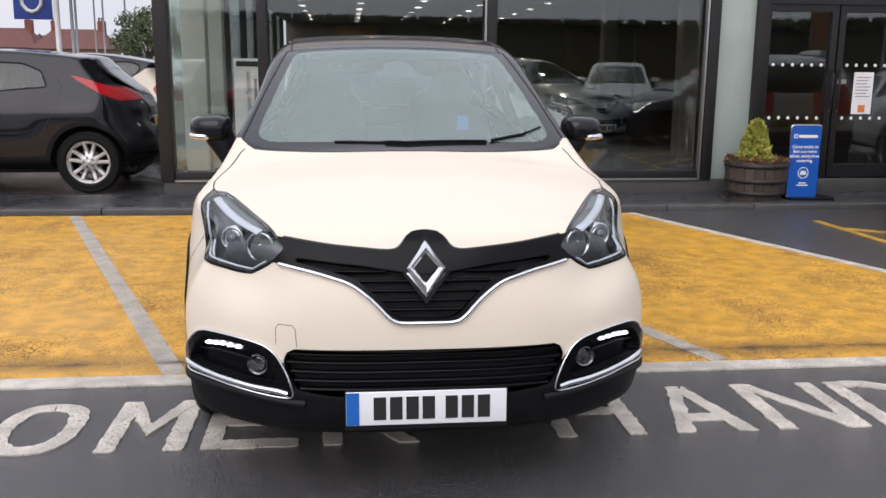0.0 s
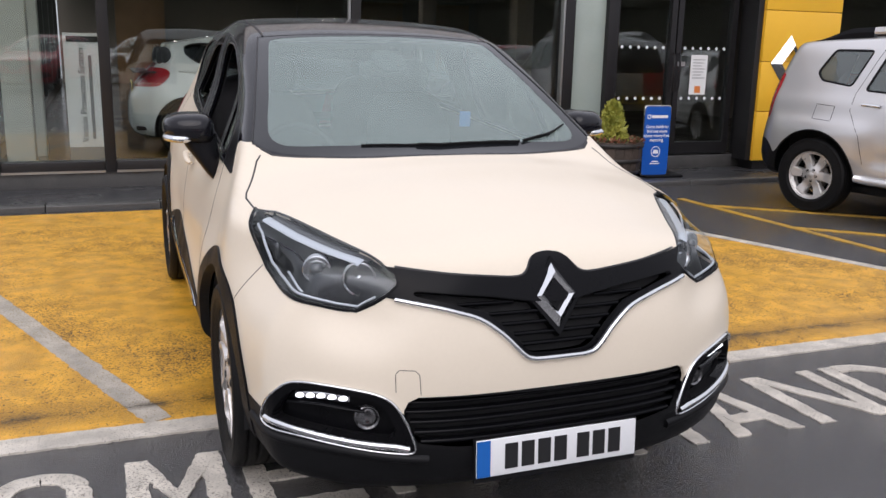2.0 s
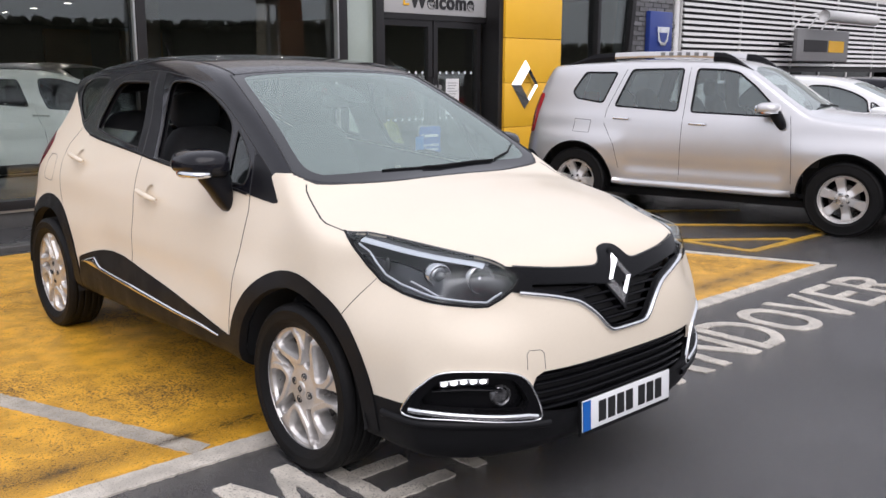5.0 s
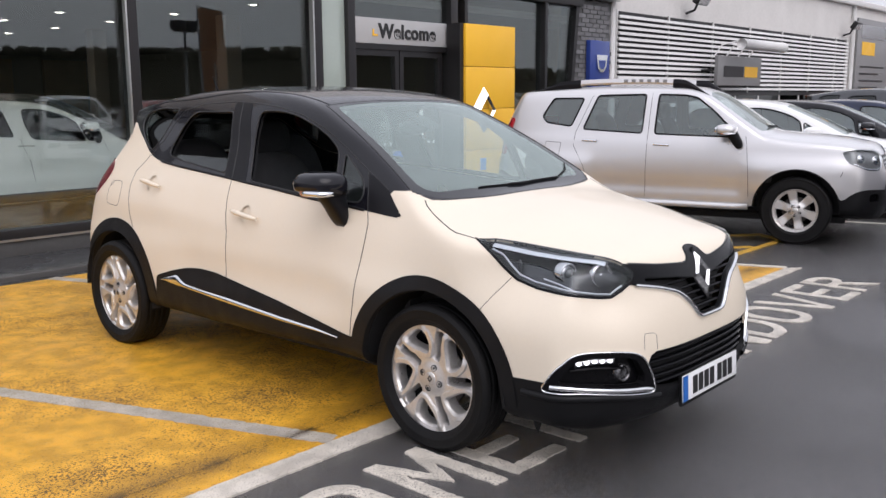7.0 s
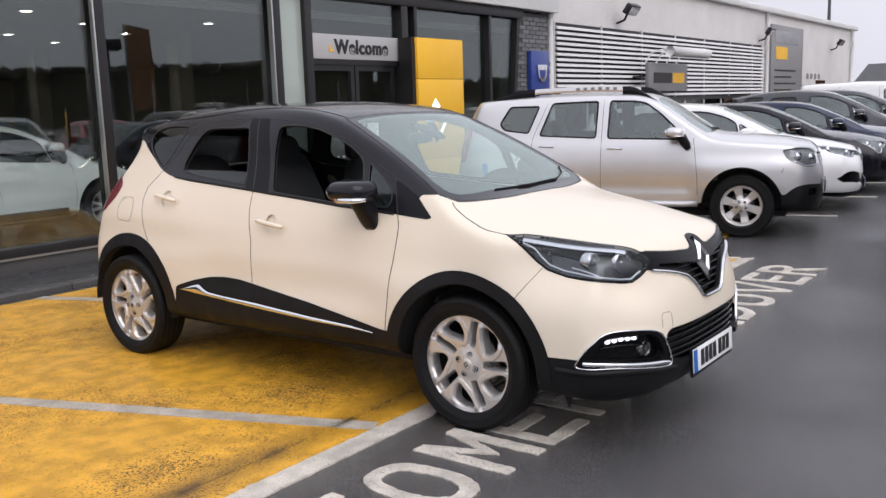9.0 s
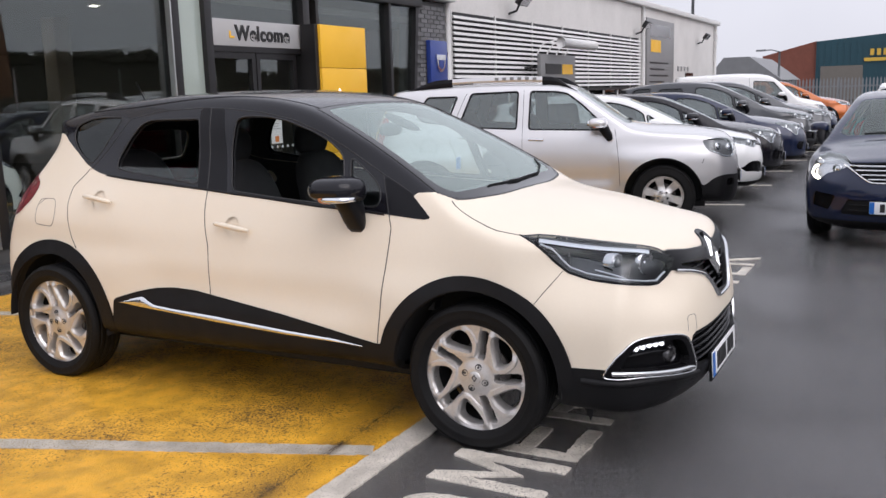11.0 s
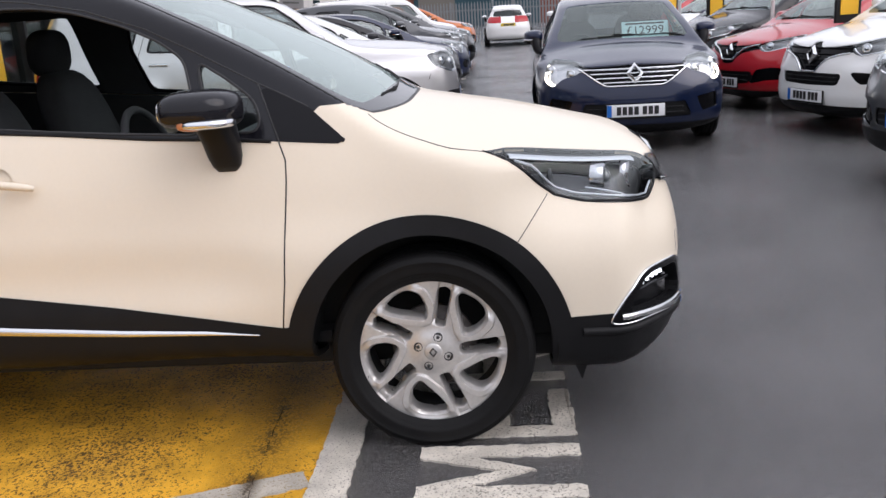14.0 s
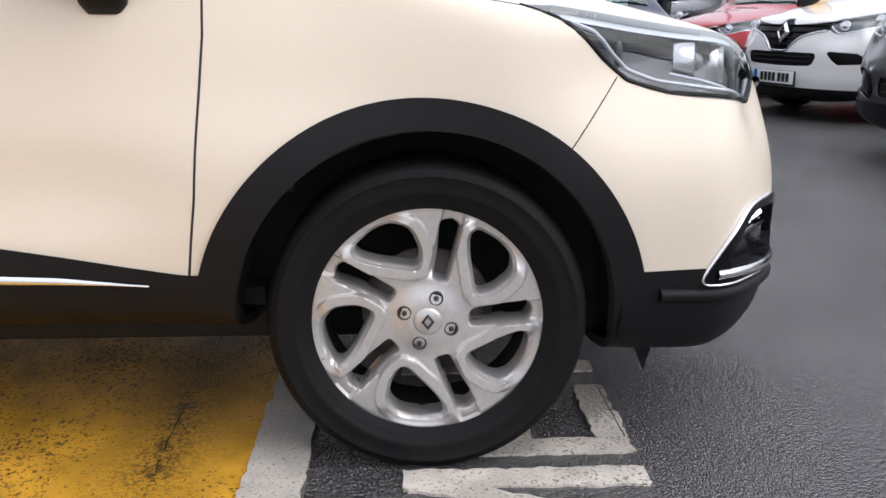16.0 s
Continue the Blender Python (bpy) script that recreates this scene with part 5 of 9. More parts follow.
    for side, where in ((-1, left), (1, right)):
        fd = sk.part("front_door", "front_door", CREAM, car, "cream front door", where, 0.0, 0.02)
        rd = sk.part("rear_door", "rear_door", CREAM, car, "cream rear door", where, 0.0, 0.02)
        sk.part("b_pillar", "b_pillar", SATIN, car, "satin black pillar", where, 0.001, 0.01)
        sk.part("mirror_triangle", "a_pillar_corner", SATIN, car, "satin black triangle", where, 0.002, 0.01)
        sk.part("sill_trim", "sill", TRIM, car, "black plastic sill trim", where, 0.006, 0.02)
        for y in (0.0, 2.606):
            sk.part("wheel_arch_trim", "wheel_arch", TRIM, car, "black plastic arch", lambda c, y=y: where(c) & (np.abs(c[:, 1] - y) < 0.6), 0.008, 0.035)
        for n, p, dark in spec["windows"]:
            if n == "front_window" and side < 0:
                continue
            low = n == "rear_door_window" and side < 0
            sk.part(n, "lowered_glass" if low else n, DARK_GLASS if n == "rear_quarter_window" else SIDE_GLASS, car, "half-lowered glass" if low else "", where, -0.006)
        for n, p, dark in spec["windows"]:
            rp2 = [tuple(q) for q in rounded(p, 2)]
            bead(n + "_seal", sh, on_side(sh, rp2 + rp2[:1], side, 0.03), 0.009, 0.002, INK, car)
        # shut lines
        for ln in spec["lines"]:
            bead("panel_gap", sh, on_side(sh, ln, side, 0.03), 0.0055, 0.0008, INK, car)
        bead("panel_gap", sh, on_side(sh, [(-0.275, 0.66), (-0.3275, 0.73), (-0.375, 0.793)], side, 0.02), 0.003, 0.0008, INK, car)
        gap = on_top(sh, [(side * x, y) for x, y in ((0.668, 0.169), (0.686, 0.144), (0.702, 0.096), (0.722, 0.036), (0.753, -0.048), (0.76, -0.088), (0.753, -0.157), (0.746, -0.217))], 0.02)
        bead("panel_gap", sh, gap, 0.0068, 0.0006, INK, car)
        seam = on_top(sh, [(side * x, y) for x, y in ((0.684, 0.24), (0.655, 0.365), (0.622, 0.526), (0.585, 0.707), (0.537, 0.955))], 0.03)
        bead("screen_seal", sh, seam, 0.007, 0.002, INK, car, "black windscreen seal")
        bead("pillar_gap", sh, on_side(sh, [(0.345, 1.089), (0.42, 1.128), (0.50, 1.165), (0.71, 1.275), (0.855, 1.347), (1.045, 1.412), (1.24, 1.449), (1.49, 1.472), (1.665, 1.477), (1.984, 1.464), (2.182, 1.424), (2.317, 1.25), (2.40, 1.16)], side, 0.03), 0.006, 0.001, INK, car)
        bead("pillar_gap", sh, on_side(sh, [(0.435, 0.99), (0.50, 1.162)], side, 0.03), 0.006, 0.003, INK, car)
        bead("pillar_gap", sh, on_side(sh, [(1.522, 1.08), (1.59, 1.474)], side, 0.03), 0.008, 0.003, INK, car)
        bead("belt_seal", sh, on_side(sh, [tuple(p) for p in CROSSOVER_BELT[1:-2] if 0.45 < p[0] < 2.3 and p[1] < 1.2], side, 0.03), 0.013, 0.004, TRIM, car, "black belt seal", lift=0.001)
        bead("panel_gap", sh, on_side(sh, [tuple(p) for p in rounded([(2.751, 0.998), (2.614, 1.001), (2.598, 0.93), (2.61, 0.849), (2.766, 0.858), (2.77, 0.93)], 2)] + [(2.70, 0.9995)], side, 0.02), 0.0035, 0.0006, INK, car)
        # chrome strip along the sill, wider towards the back
        ys = np.linspace(0.53, 2.07, 90)
        upper, lower = np.interp(ys, [0.53, 0.70, 0.96, 1.40, 1.69, 1.82, 1.86, 1.905, 1.966, 2.07], [0.414, 0.428, 0.438, 0.465, 0.474, 0.482, 0.498, 0.520, 0.506, 0.480]), np.interp(ys, [0.53, 0.706, 0.963, 1.403, 1.815, 2.07], [0.411, 0.413, 0.417, 0.438, 0.458, 0.475])
        edges = [on_side(sh, list(zip(ys, zz)), side, 9.0) for zz in (lower, lower * 0.45 + upper * 0.55, upper)]
        n = len(ys)
        V = np.vstack([P + sh.normal(P) * h for P, h in zip(edges, (0.006, 0.018, 0.008))])
        F = [(i, i + 1, n + i + 1, n + i) for i in range(n - 1)] + [(n + i, n + i + 1, 2 * n + i + 1, 2 * n + i) for i in range(n - 1)]
        solid("sill_strip", V, F, CHROME, car, "chrome sill strip", True)
        # handles
        for hy, hz in spec["handles"]:
            h = hung(new("door_handle"), car)
            P = on_side(sh, [(hy, hz), (hy + 0.217, hz + 0.025)], side, 0.012)
            u = np.linspace(-1, 1, len(P))
            N = sh.normal(P)
            arc = 0.022 + 0.018 * (1 - u ** 4)
            V, F = rod_mesh(P + N * arc[:, None], 0.013 * (1 - 0.35 * u ** 4), 10)
            solid("grip", V, F, CREAM, h, "cream handle", True)
            sk.part("cup", "handle_cup", CREAM, h, "shallow recess", lambda c, a=hy, w=where: w(c) & (np.abs(c[:, 1] - a - 0.1) < 0.25), -0.014)
            k = P[-2] + N[-2] * 0.034
            V, F = superblob(k, (0.012, 0.013, 0.013), 2.0, 10)
            if hy < 1.5:
                solid("lock", V, F, INK, h, "", True)
        # lamps
        lamp = hung(new("headlamp"), car, "clear headlamp with chrome edge")
        sk.part("housing", "headlamp", LAMP_SILVER, lamp, "", where, -0.05, 0.0)
        sk.part("lens", "headlamp", LENS, lamp, "clear lens", where, 0.002, 0.0)
        edge = sk.piece("headlamp", where, 0.0015, 0.05)
        rimf = [f for f in edge[1] if len(f) == 4]
        solid("lamp_rim", edge[0], rimf, PIANO, lamp, "black rim", True)
        across = lambda P: on_corner(sh, P, side, 9.0)
        up = [(side * x, y) for x, y in ((0.728, -0.262), (0.708, -0.318), (0.667, -0.42), (0.622, -0.515), (0.577, -0.602), (0.535, -0.668))]
        bead("upper_reflector", sh, on_top(sh, up, 0.02), 0.030, 0.003, PALE_STRIP, lamp, "pale upper strip", lift=-0.010)
        bead("upper_hood", sh, on_top(sh, [(x - side * 0.028, y + 0.004) for x, y in up], 0.02), 0.03, 0.003, LAMP_SILVER, lamp, "", lift=-0.014)
        low = [(0.749, -0.272, 0.905), (0.75, -0.325, 0.885), (0.751, -0.365, 0.843), (0.742, -0.401, 0.808), (0.729, -0.464, 0.786), (0.715, -0.56, 0.772), (0.69, -0.63, 0.762), (0.625, -0.695, 0.744), (0.573, -0.722, 0.739), (0.543, -0.73, 0.757), (0.52, -0.738, 0.769)]
        bead("lower_strip", sh, on_corner(sh, low, side), 0.0075, 0.004, PALE_STRIP, lamp, "bright lower strip", lift=-0.008)
        bead("side_strip", sh, on_corner(sh, [(0.722, -0.50, 0.800), (0.71, -0.56, 0.787), (0.692, -0.615, 0.770)], side), 0.006, 0.004, PALE_STRIP, lamp, "bright short strip", lift=-0.014)
        bead("edge_seal", sh, on_corner(sh, [(x, y, z + 0.006) for x, y, z in spec["lamp_low"]], side), 0.011, 0.0025, PIANO, lamp, "black edge")
        bead("top_seal", sh, on_top(sh, [(side * x, y) for x, y in spec["lamp_top"][:-1]], 0.02), 0.008, 0.0012, INK, lamp, "black edge")
        for q, rad, nm in (((0.634, -0.553, 0.813), 0.042, "projector"), ((0.537, -0.652, 0.802), 0.047, "reflector_bowl")):
            P = (side * q[0], q[1], q[2])
            V, F = lathe_mesh([(0.0, 0.020), (rad * 0.35, 0.017), (rad * 0.55, 0.008), (rad * 0.62, 0.0), (rad * 0.8, 0.006), (rad * 0.86, 0.014), (rad, 0.010), (rad * 1.02, -0.03)] if nm == "projector" else [(0.0, 0.0), (rad * 0.20, -0.001), (rad * 0.22, -0.024), (rad * 0.42, -0.020), (rad * 0.47, -0.016), (rad * 0.66, -0.012), (rad * 0.70, -0.006), (rad * 0.88, 0.0), (rad, 0.008), (rad * 1.03, -0.02)], 30)
            ob = solid(nm, V, F, LAMP_CHROME, lamp, "", True)
            ob.matrix_basis = Matrix.Translation(Vector(P)) @ Vector((side * 0.30, -0.95, 0.04)).to_track_quat("Z", "Y").to_matrix().to_4x4()
            if nm == "projector":
                V, F = superblob((0, 0, 0.012), (rad * 1.05, rad * 1.05, 0.036), 2.0, 20)
                gl = solid("projector_lens", V, F, DARK_LENS, lamp, "", True)
                gl.matrix_basis = ob.matrix_basis
        P = np.array([side * 0.715, -0.385, 0.835])
        V, F = superblob(P, (0.016, 0.018, 0.055), 2.4, 14)
        solid("indicator_bulb", V, F, LAMP_SILVER, lamp, "pale vertical rib", True)
        # fog lamp pocket
        fog = hung(new("fog_lamp_unit"), car, "chrome-framed fog lamp unit")
        sk.part("bezel", "fog_bezel", PIANO, fog, "gloss black bezel", where, 0.006, 0.03)
        bead("bezel_edge", sh, on_corner(sh, smooth_line(spec["fog_edge"], 2), side, 0.03, True), 0.0085, 0.009, CHROME, fog, "thin chrome edge", True)
        low = [(0.793, -0.59, 0.398), (0.764, -0.643, 0.396), (0.677, -0.72, 0.383), (0.564, -0.788, 0.369), (0.478, -0.822, 0.362), (0.445, -0.833, 0.354)]
        bead("bezel_blade", sh, on_corner(sh, low, side), 0.022, 0.014, CHROME, fog, "broad chrome blade")
        sk.part("pocket", "fog_pocket", PIANO, fog, "black pocket", where, -0.035, 0.0)
        edge = sk.piece("fog_pocket", where, 0.004, 0.045)
        solid("pocket_wall", edge[0], [f for f in edge[1] if len(f) == 4], TRIM, fog, "", True)
        Q = on_corner(sh, [(0.735, -0.67, 0.482), (0.67, -0.72, 0.490), (0.60, -0.765, 0.488)], side, 0.004)
        bead("light_housing", sh, Q, 0.030, 0.006, REFLECTOR, fog, "led housing", lift=-0.026)
        for u in (0.10, 0.30, 0.50, 0.70, 0.90):
            i = int(u * (len(Q) - 1))
            V, F = superblob(Q[i] - sh.normal(Q[i:i + 1])[0] * 0.019, (0.030, 0.014, 0.014), 2.2, 12)
            solid("daytime_light", V, F, DRL, fog, "lit white led", True)
        Q = on_corner(sh, [(0.75, -0.65, 0.460), (0.67, -0.72, 0.464), (0.56, -0.785, 0.455)], side, 0.02)
        bead("shelf", sh, Q, 0.012, 0.02, PIANO, fog, lift=-0.03)
        P = on_front(sh, [(side * 0.545, 0.432), (side * 0.5451, 0.432)])[0]
        V, F = lathe_mesh([(0.0, -0.004), (0.016, -0.003), (0.024, 0.0), (0.027, -0.006), (0.031, 0.004), (0.034, 0.005), (0.038, -0.02)], 24)
        ob = solid("fog_lamp", V, F, FOG_GLASS, fog, "round fog lamp", True)
        ob.matrix_basis = Matrix.Translation(Vector(P) + Vector((0, 0.030, 0))) @ Vector((side * 0.2, -1, 0.02)).to_track_quat("Z", "Y").to_matrix().to_4x4()
        bead("bumper_lip", sh, on_corner(sh, [(0.812, -0.47, 0.36), (0.80, -0.56, 0.355), (0.72, -0.69, 0.352), (0.61, -0.76, 0.345), (0.46, -0.83, 0.325), (0.40, -0.85, 0.32)], side), 0.030, 0.016, TRIM, car, "black lower lip")
        # tail lamp
        sk.part("tail_lamp", "tail_lamp", TAIL_SHADED, car, "red tail lamp with shade in its colour", where, 0.006, 0.012)
        box("wheel_well", side * 0.58 - 0.01, -0.40, 0.25, side * 0.58 + 0.01, 0.40, 0.74, WELL, car)
        box("wheel_well", side * 0.58 - 0.01, 2.206, 0.25, side * 0.58 + 0.01, 3.006, 0.74, WELL, car)
        for y in (0.0, 2.606):
            V, F = [], []
            aa = np.linspace(0.02, np.pi + 0.1, 24)
            for a in aa:
                for x in (0.57, 0.83):
                    V.append((side * x, y + 0.392 * math.cos(a), 0.312 + 0.392 * math.sin(a)))
            F = [(2 * i, 2 * i + 1, 2 * i + 3, 2 * i + 2) for i in range(len(aa) - 1)]
            solid("arch_liner", V, F, WELL, car, "", True)
        mirror(car, side, 0.655, 1.105, side * 0.868, BLACK_PAINT, long=0.19, deep=0.25, blade=True)
        wheel(car, side * 0.748, 0.0, 0.316, 0.322, 0.205, 0.244, "twin", ALLOY, 180 if side < 0 else 30, name="front_wheel")
        wheel(car, side * 0.748, 2.606, 0.316, 0.322, 0.205, 0.244, "twin", ALLOY, 205 if side < 0 else 50, name="rear_wheel")
    # bonnet edge over the lamps and grille
    top_line = [(-0.455, 0.848), (-0.30, 0.828), (-0.12, 0.812), (-0.085, 0.818), (-0.05, 0.865), (0.05, 0.865), (0.085, 0.818), (0.12, 0.812), (0.30, 0.828), (0.455, 0.848)]
    bead("bonnet_gap", sh, on_front(sh, [tuple(p) for p in rounded(top_line, 2, False)], 0.02), 0.008, 0.001, INK, car)
    bead("cowl_gap", sh, on_top(sh, [(x, COWL(abs(x)) + 0.004) for x in np.linspace(-0.66, 0.66, 40)], 0.03), 0.014, 0.001, INK, car)
    low = rounded(spec["chrome_grille"], 2, False)
    bead("grille_trim", sh, on_front(sh, [tuple(p) for p in low], 0.02), 0.017, 0.014, CHROME, car, "chrome grille trim")
    gp = rounded(doubled(mesh_poly), 1)
    for z in (0.632, 0.662, 0.692, 0.722, 0.752):
        xs = np.linspace(0, 0.5, 120)
        ins = xs[poly_dist(gp, xs, np.full(120, z)) < -0.004]
        if len(ins):
            e = ins.max()
            a = ins.min()
            for s0, s1 in (((-e, e),) if a < 0.01 else ((-e, -a), (a, e))):
                bead("grille_slat", sh, on_front(sh, [(s0, z), (s1, z)], 0.03), 0.013, 0.014, PIANO, car, lift=-0.024)
    gi = rounded(doubled(spec["intake"]), 1)
    for z in (0.365, 0.395, 0.425, 0.455, 0.483):
        xs = np.linspace(0, 0.5, 120)
        e = xs[poly_dist(gi, xs, np.full(120, z)) < -0.004].max()
        bead("lower_slat", sh, on_front(sh, [(-e, z), (e, z)], 0.03), 0.015, 0.016, PIANO, car, lift=-0.030)
    bp = on_front(sh, [(0, 0.753), (0.001, 0.753)])[0]
    V, F = slab_mesh([(0.058, 0), (0.085, 0), (0, 0.115), (-0.085, 0), (0, -0.115)][1:], -0.03, 0.004)
    pad = solid("badge_pad", [(a, -c, b) for a, b, c in V], F, PIANO, car, "gloss black badge pad")
    pad.matrix_basis = pose(bp[0], bp[1] + 0.011, bp[2], -21)
    diamond(car, pose(bp[0], bp[1] + 0.016, bp[2], -21), 0.212, thick=0.40)
    number_plate(car, pose(0.0, -0.874, 0.312, -3))
    Q = on_front(sh, [(-0.480, 0.520), (-0.480, 0.570), (-0.470, 0.582), (-0.428, 0.580), (-0.417, 0.568), (-0.414, 0.512)], 0.01)
    bead("towing_cover_gap", sh, Q, 0.0022, 0.0006, INK, car)
    for pts in ([(-0.30, 0.165), (0.0, 0.145), (0.34, 0.168)], [(0.36, 0.175), (0.50, 0.225), (0.60, 0.295)]):
        P = on_top(sh, pts, 0.03)
        bead("wiper_blade", sh, P, 0.007, 0.006, TRIM, car)
        bead("wiper_arm", sh, P[len(P) // 3:] if pts[0][0] < 0 else P[: len(P) * 2 // 3], 0.008, 0.006, TRIM, car, lift=0.005)
    for sd in (-1, 1):
        V, F = slab_mesh([(-0.50, 0.24), (-0.44, 0.24), (-0.475, 0.155)], sd * 0.70, sd * 0.71)
        solid("air_deflector", [(c, a, b) for a, b, c in V], F, TRIM, car, "small black deflector")
    # antenna and roof moulding lines
    a = on_top(sh, [(0.0, 2.62), (0.0, 2.63)])[0]
    rod("aerial", [a, a + np.array([0, 0.09, 0.16])], [0.006, 0.003], SATIN, car, "thin roof aerial", 8)
    for sd in (-1, 1):
        bead("roof_moulding", sh, on_top(sh, [(sd * 0.515, 0.96), (sd * 0.53, 1.6), (sd * 0.525, 2.5)], 0.05), 0.012, 0.002, SATIN, car)
    pod = hung(new("interior_mirror"), car, "interior mirror with sensor pod")
    V, F = superblob((0.0, 0.87, 1.335), (0.22, 0.04, 0.07), 3.0, 18)
    solid("mirror_shell", V, F, CABIN_GREY, pod, "grey mirror shell", True)
    V, F = superblob((0, 0, 0), (0.15, 0.21, 0.022), 2.2, 22)
    solid("sensor_pod", V, F, CABIN, pod, "dark round sensor pod", True).matrix_basis = pose(0.0, 0.80, 1.372, 25)
    tag = box("window_tag", 0.27, 0.62, 1.10, 0.32, 0.624, 1.165, TAG_BLUE, car, "blue tag hanging behind the windscreen", 0.002)
    cabin(car, spec, sh)
    underside(car, spec)
    return car


FOG_GLASS = material("fog_lamp_glass", (0.25, 0.25, 0.26), 0.12, 0.8, vary=0.5, scale=60, tint=(0.03, 0.03, 0.03))
LAMP_CHROME = material("lamp_chrome", (0.62, 0.63, 0.65), 0.16, 1.0, vary=0.25, scale=40)
PALE_STRIP = material("pale_lamp_strip", (0.55, 0.58, 0.62), 0.3, 0.2, vary=0.08)
LAMP_SILVER = material("lamp_silver_housing", (0.10, 0.103, 0.11), 0.28, 0.7, vary=0.4, scale=12)
DARK_LENS = material("dark_glass_ball", (0.05, 0.055, 0.06), 0.05, coat=1.0, vary=0.1)
TAG_BLUE = material("blue_tag", (0.03, 0.18, 0.55), 0.5, vary=0.1)
CARD = material("price_card_blue", (0.45, 0.66, 0.70), 0.5, vary=0.05)


# ---- other bodies ----
OFFROADER_TOP = [(-0.85, 0.80), (-0.72, 0.955), (-0.5, 1.03), (-0.2, 1.075), (0.2, 1.11), (0.36, 1.14), (0.5, 1.22), (0.75, 1.39), (0.95, 1.52), (1.1, 1.58), (1.4, 1.61), (1.9, 1.62), (2.5, 1.605), (3.0, 1.57), (3.4, 1.52)]
OFF_ROADER = dict(
    CROSSOVER, sculpt=lambda y, z: -0.012 * np.exp(-((z - 0.54) / 0.07) ** 2) * smooth_step(0.4, 0.6, y) * (1 - smooth_step(2.0, 2.3, y)) + 0.04 * np.exp(-((z - 0.66) / 0.20) ** 4) * (np.exp(-(y / 0.50) ** 8) + np.exp(-((y - 2.673) / 0.50) ** 8)), dent=None,
    top=OFFROADER_TOP, crown=[(-0.9, 0.03), (0.0, 0.06), (0.4, 0.05), (1.2, 0.05), (3.3, 0.06)],
    plan=[(-0.85, 0.80), (-0.5, 0.845), (0.0, 0.872), (0.5, 0.87), (2.2, 0.87), (2.7, 0.87), (3.1, 0.84), (3.4, 0.80)],
    section=[(0.15, -0.06), (0.35, -0.01), (0.6, 0.0), (0.85, -0.01), (1.0, -0.035), (1.1, -0.07), (1.3, -0.13), (1.5, -0.20), (1.6, -0.26), (1.7, -0.33)],
    nose=[(0.15, -0.64), (0.25, -0.76), (0.4, -0.81), (0.6, -0.82), (0.75, -0.80), (0.9, -0.76), (1.05, -0.66)],
    tail=[(0.25, 3.32), (0.4, 3.45), (0.6, 3.48), (0.85, 3.44), (1.05, 3.40), (1.2, 3.34), (1.4, 3.24), (1.55, 3.15), (1.7, 3.05)],
    under=[(-0.9, 0.24), (3.4, 0.26)], nose_round=(0.25, 0.85, 3.4), tail_round=(0.30, 0.85, 3.6), spine=(0.0, 2.7, 0.80), wheelbase=2.673, wheel_r=0.342, rim=0.222, arch=0.41, lip=0.012, trim_z=0.40, trim_line=curve([(-0.9, 0.55), (-0.5, 0.52), (-0.42, 0.45), (0.0, 0.40), (2.6, 0.40), (3.05, 0.46), (3.12, 0.56), (3.5, 0.60)]),
    windscreen=[(-0.64, 0.40), (-0.3, 0.34), (0.3, 0.34), (0.64, 0.40), (0.56, 0.93), (0.3, 0.985), (-0.3, 0.985), (-0.56, 0.93)], ws_z=1.1,
    windows=[("front_window", [(0.66, 1.07), (0.68, 1.16), (0.87, 1.34), (1.05, 1.475), (1.18, 1.50), (1.46, 1.51), (1.47, 1.09)], False),
             ("rear_door_window", [(1.61, 1.095), (1.60, 1.51), (2.14, 1.50), (2.28, 1.13)], False),
             ("rear_quarter_window", [(2.42, 1.16), (2.30, 1.47), (2.66, 1.47), (2.78, 1.27), (2.72, 1.20)], False)],
    rear_glass=[(0, 1.10), (0.58, 1.12), (0.52, 1.45), (0, 1.48)],
    tail_lamp=[(3.12, 1.25), (3.6, 1.23), (3.6, 0.80), (3.22, 0.83)],
    lamp=[(0.80, -0.36, 0.95), (0.70, -0.52, 0.97), (0.56, -0.70, 0.95), (0.50, -0.78, 0.90), (0.50, -0.78, 0.78), (0.62, -0.74, 0.745), (0.74, -0.60, 0.76), (0.82, -0.42, 0.83)],
    grille=[(0, 0.90), (0.46, 0.90), (0.44, 0.76), (0, 0.74)], chrome_grille=None, intake=[(0, 0.60), (0.5, 0.60), (0.42, 0.44), (0, 0.42)],
    fog=[(0.60, 0.52), (0.74, 0.53), (0.74, 0.45), (0.60, 0.44)],
    lines=[[(0.52, 1.08), (0.50, 0.95), (0.47, 0.7), (0.46, 0.46)], [(1.535, 1.52), (1.54, 1.1), (1.54, 0.42)], [(2.20, 1.50), (2.36, 1.10), (2.37, 0.95), (2.24, 0.74), (2.18, 0.5)],
           [(2.52, 0.98), (2.70, 0.99), (2.715, 0.86), (2.53, 0.85), (2.52, 0.98)], [(-0.42, 0.75), (-0.40, 0.70)]],
    handles=[(1.30, 0.97), (2.10, 1.0)], handle_mat=CHROME, mirror=(0.66, 1.08), badge_z=0.82, badge=0.001, plate_z=0.52, bars=3, bar_mat=CHROME, rails=(0.95, 2.95, 0.565), cabin_z=0.05, front_y=-0.4)

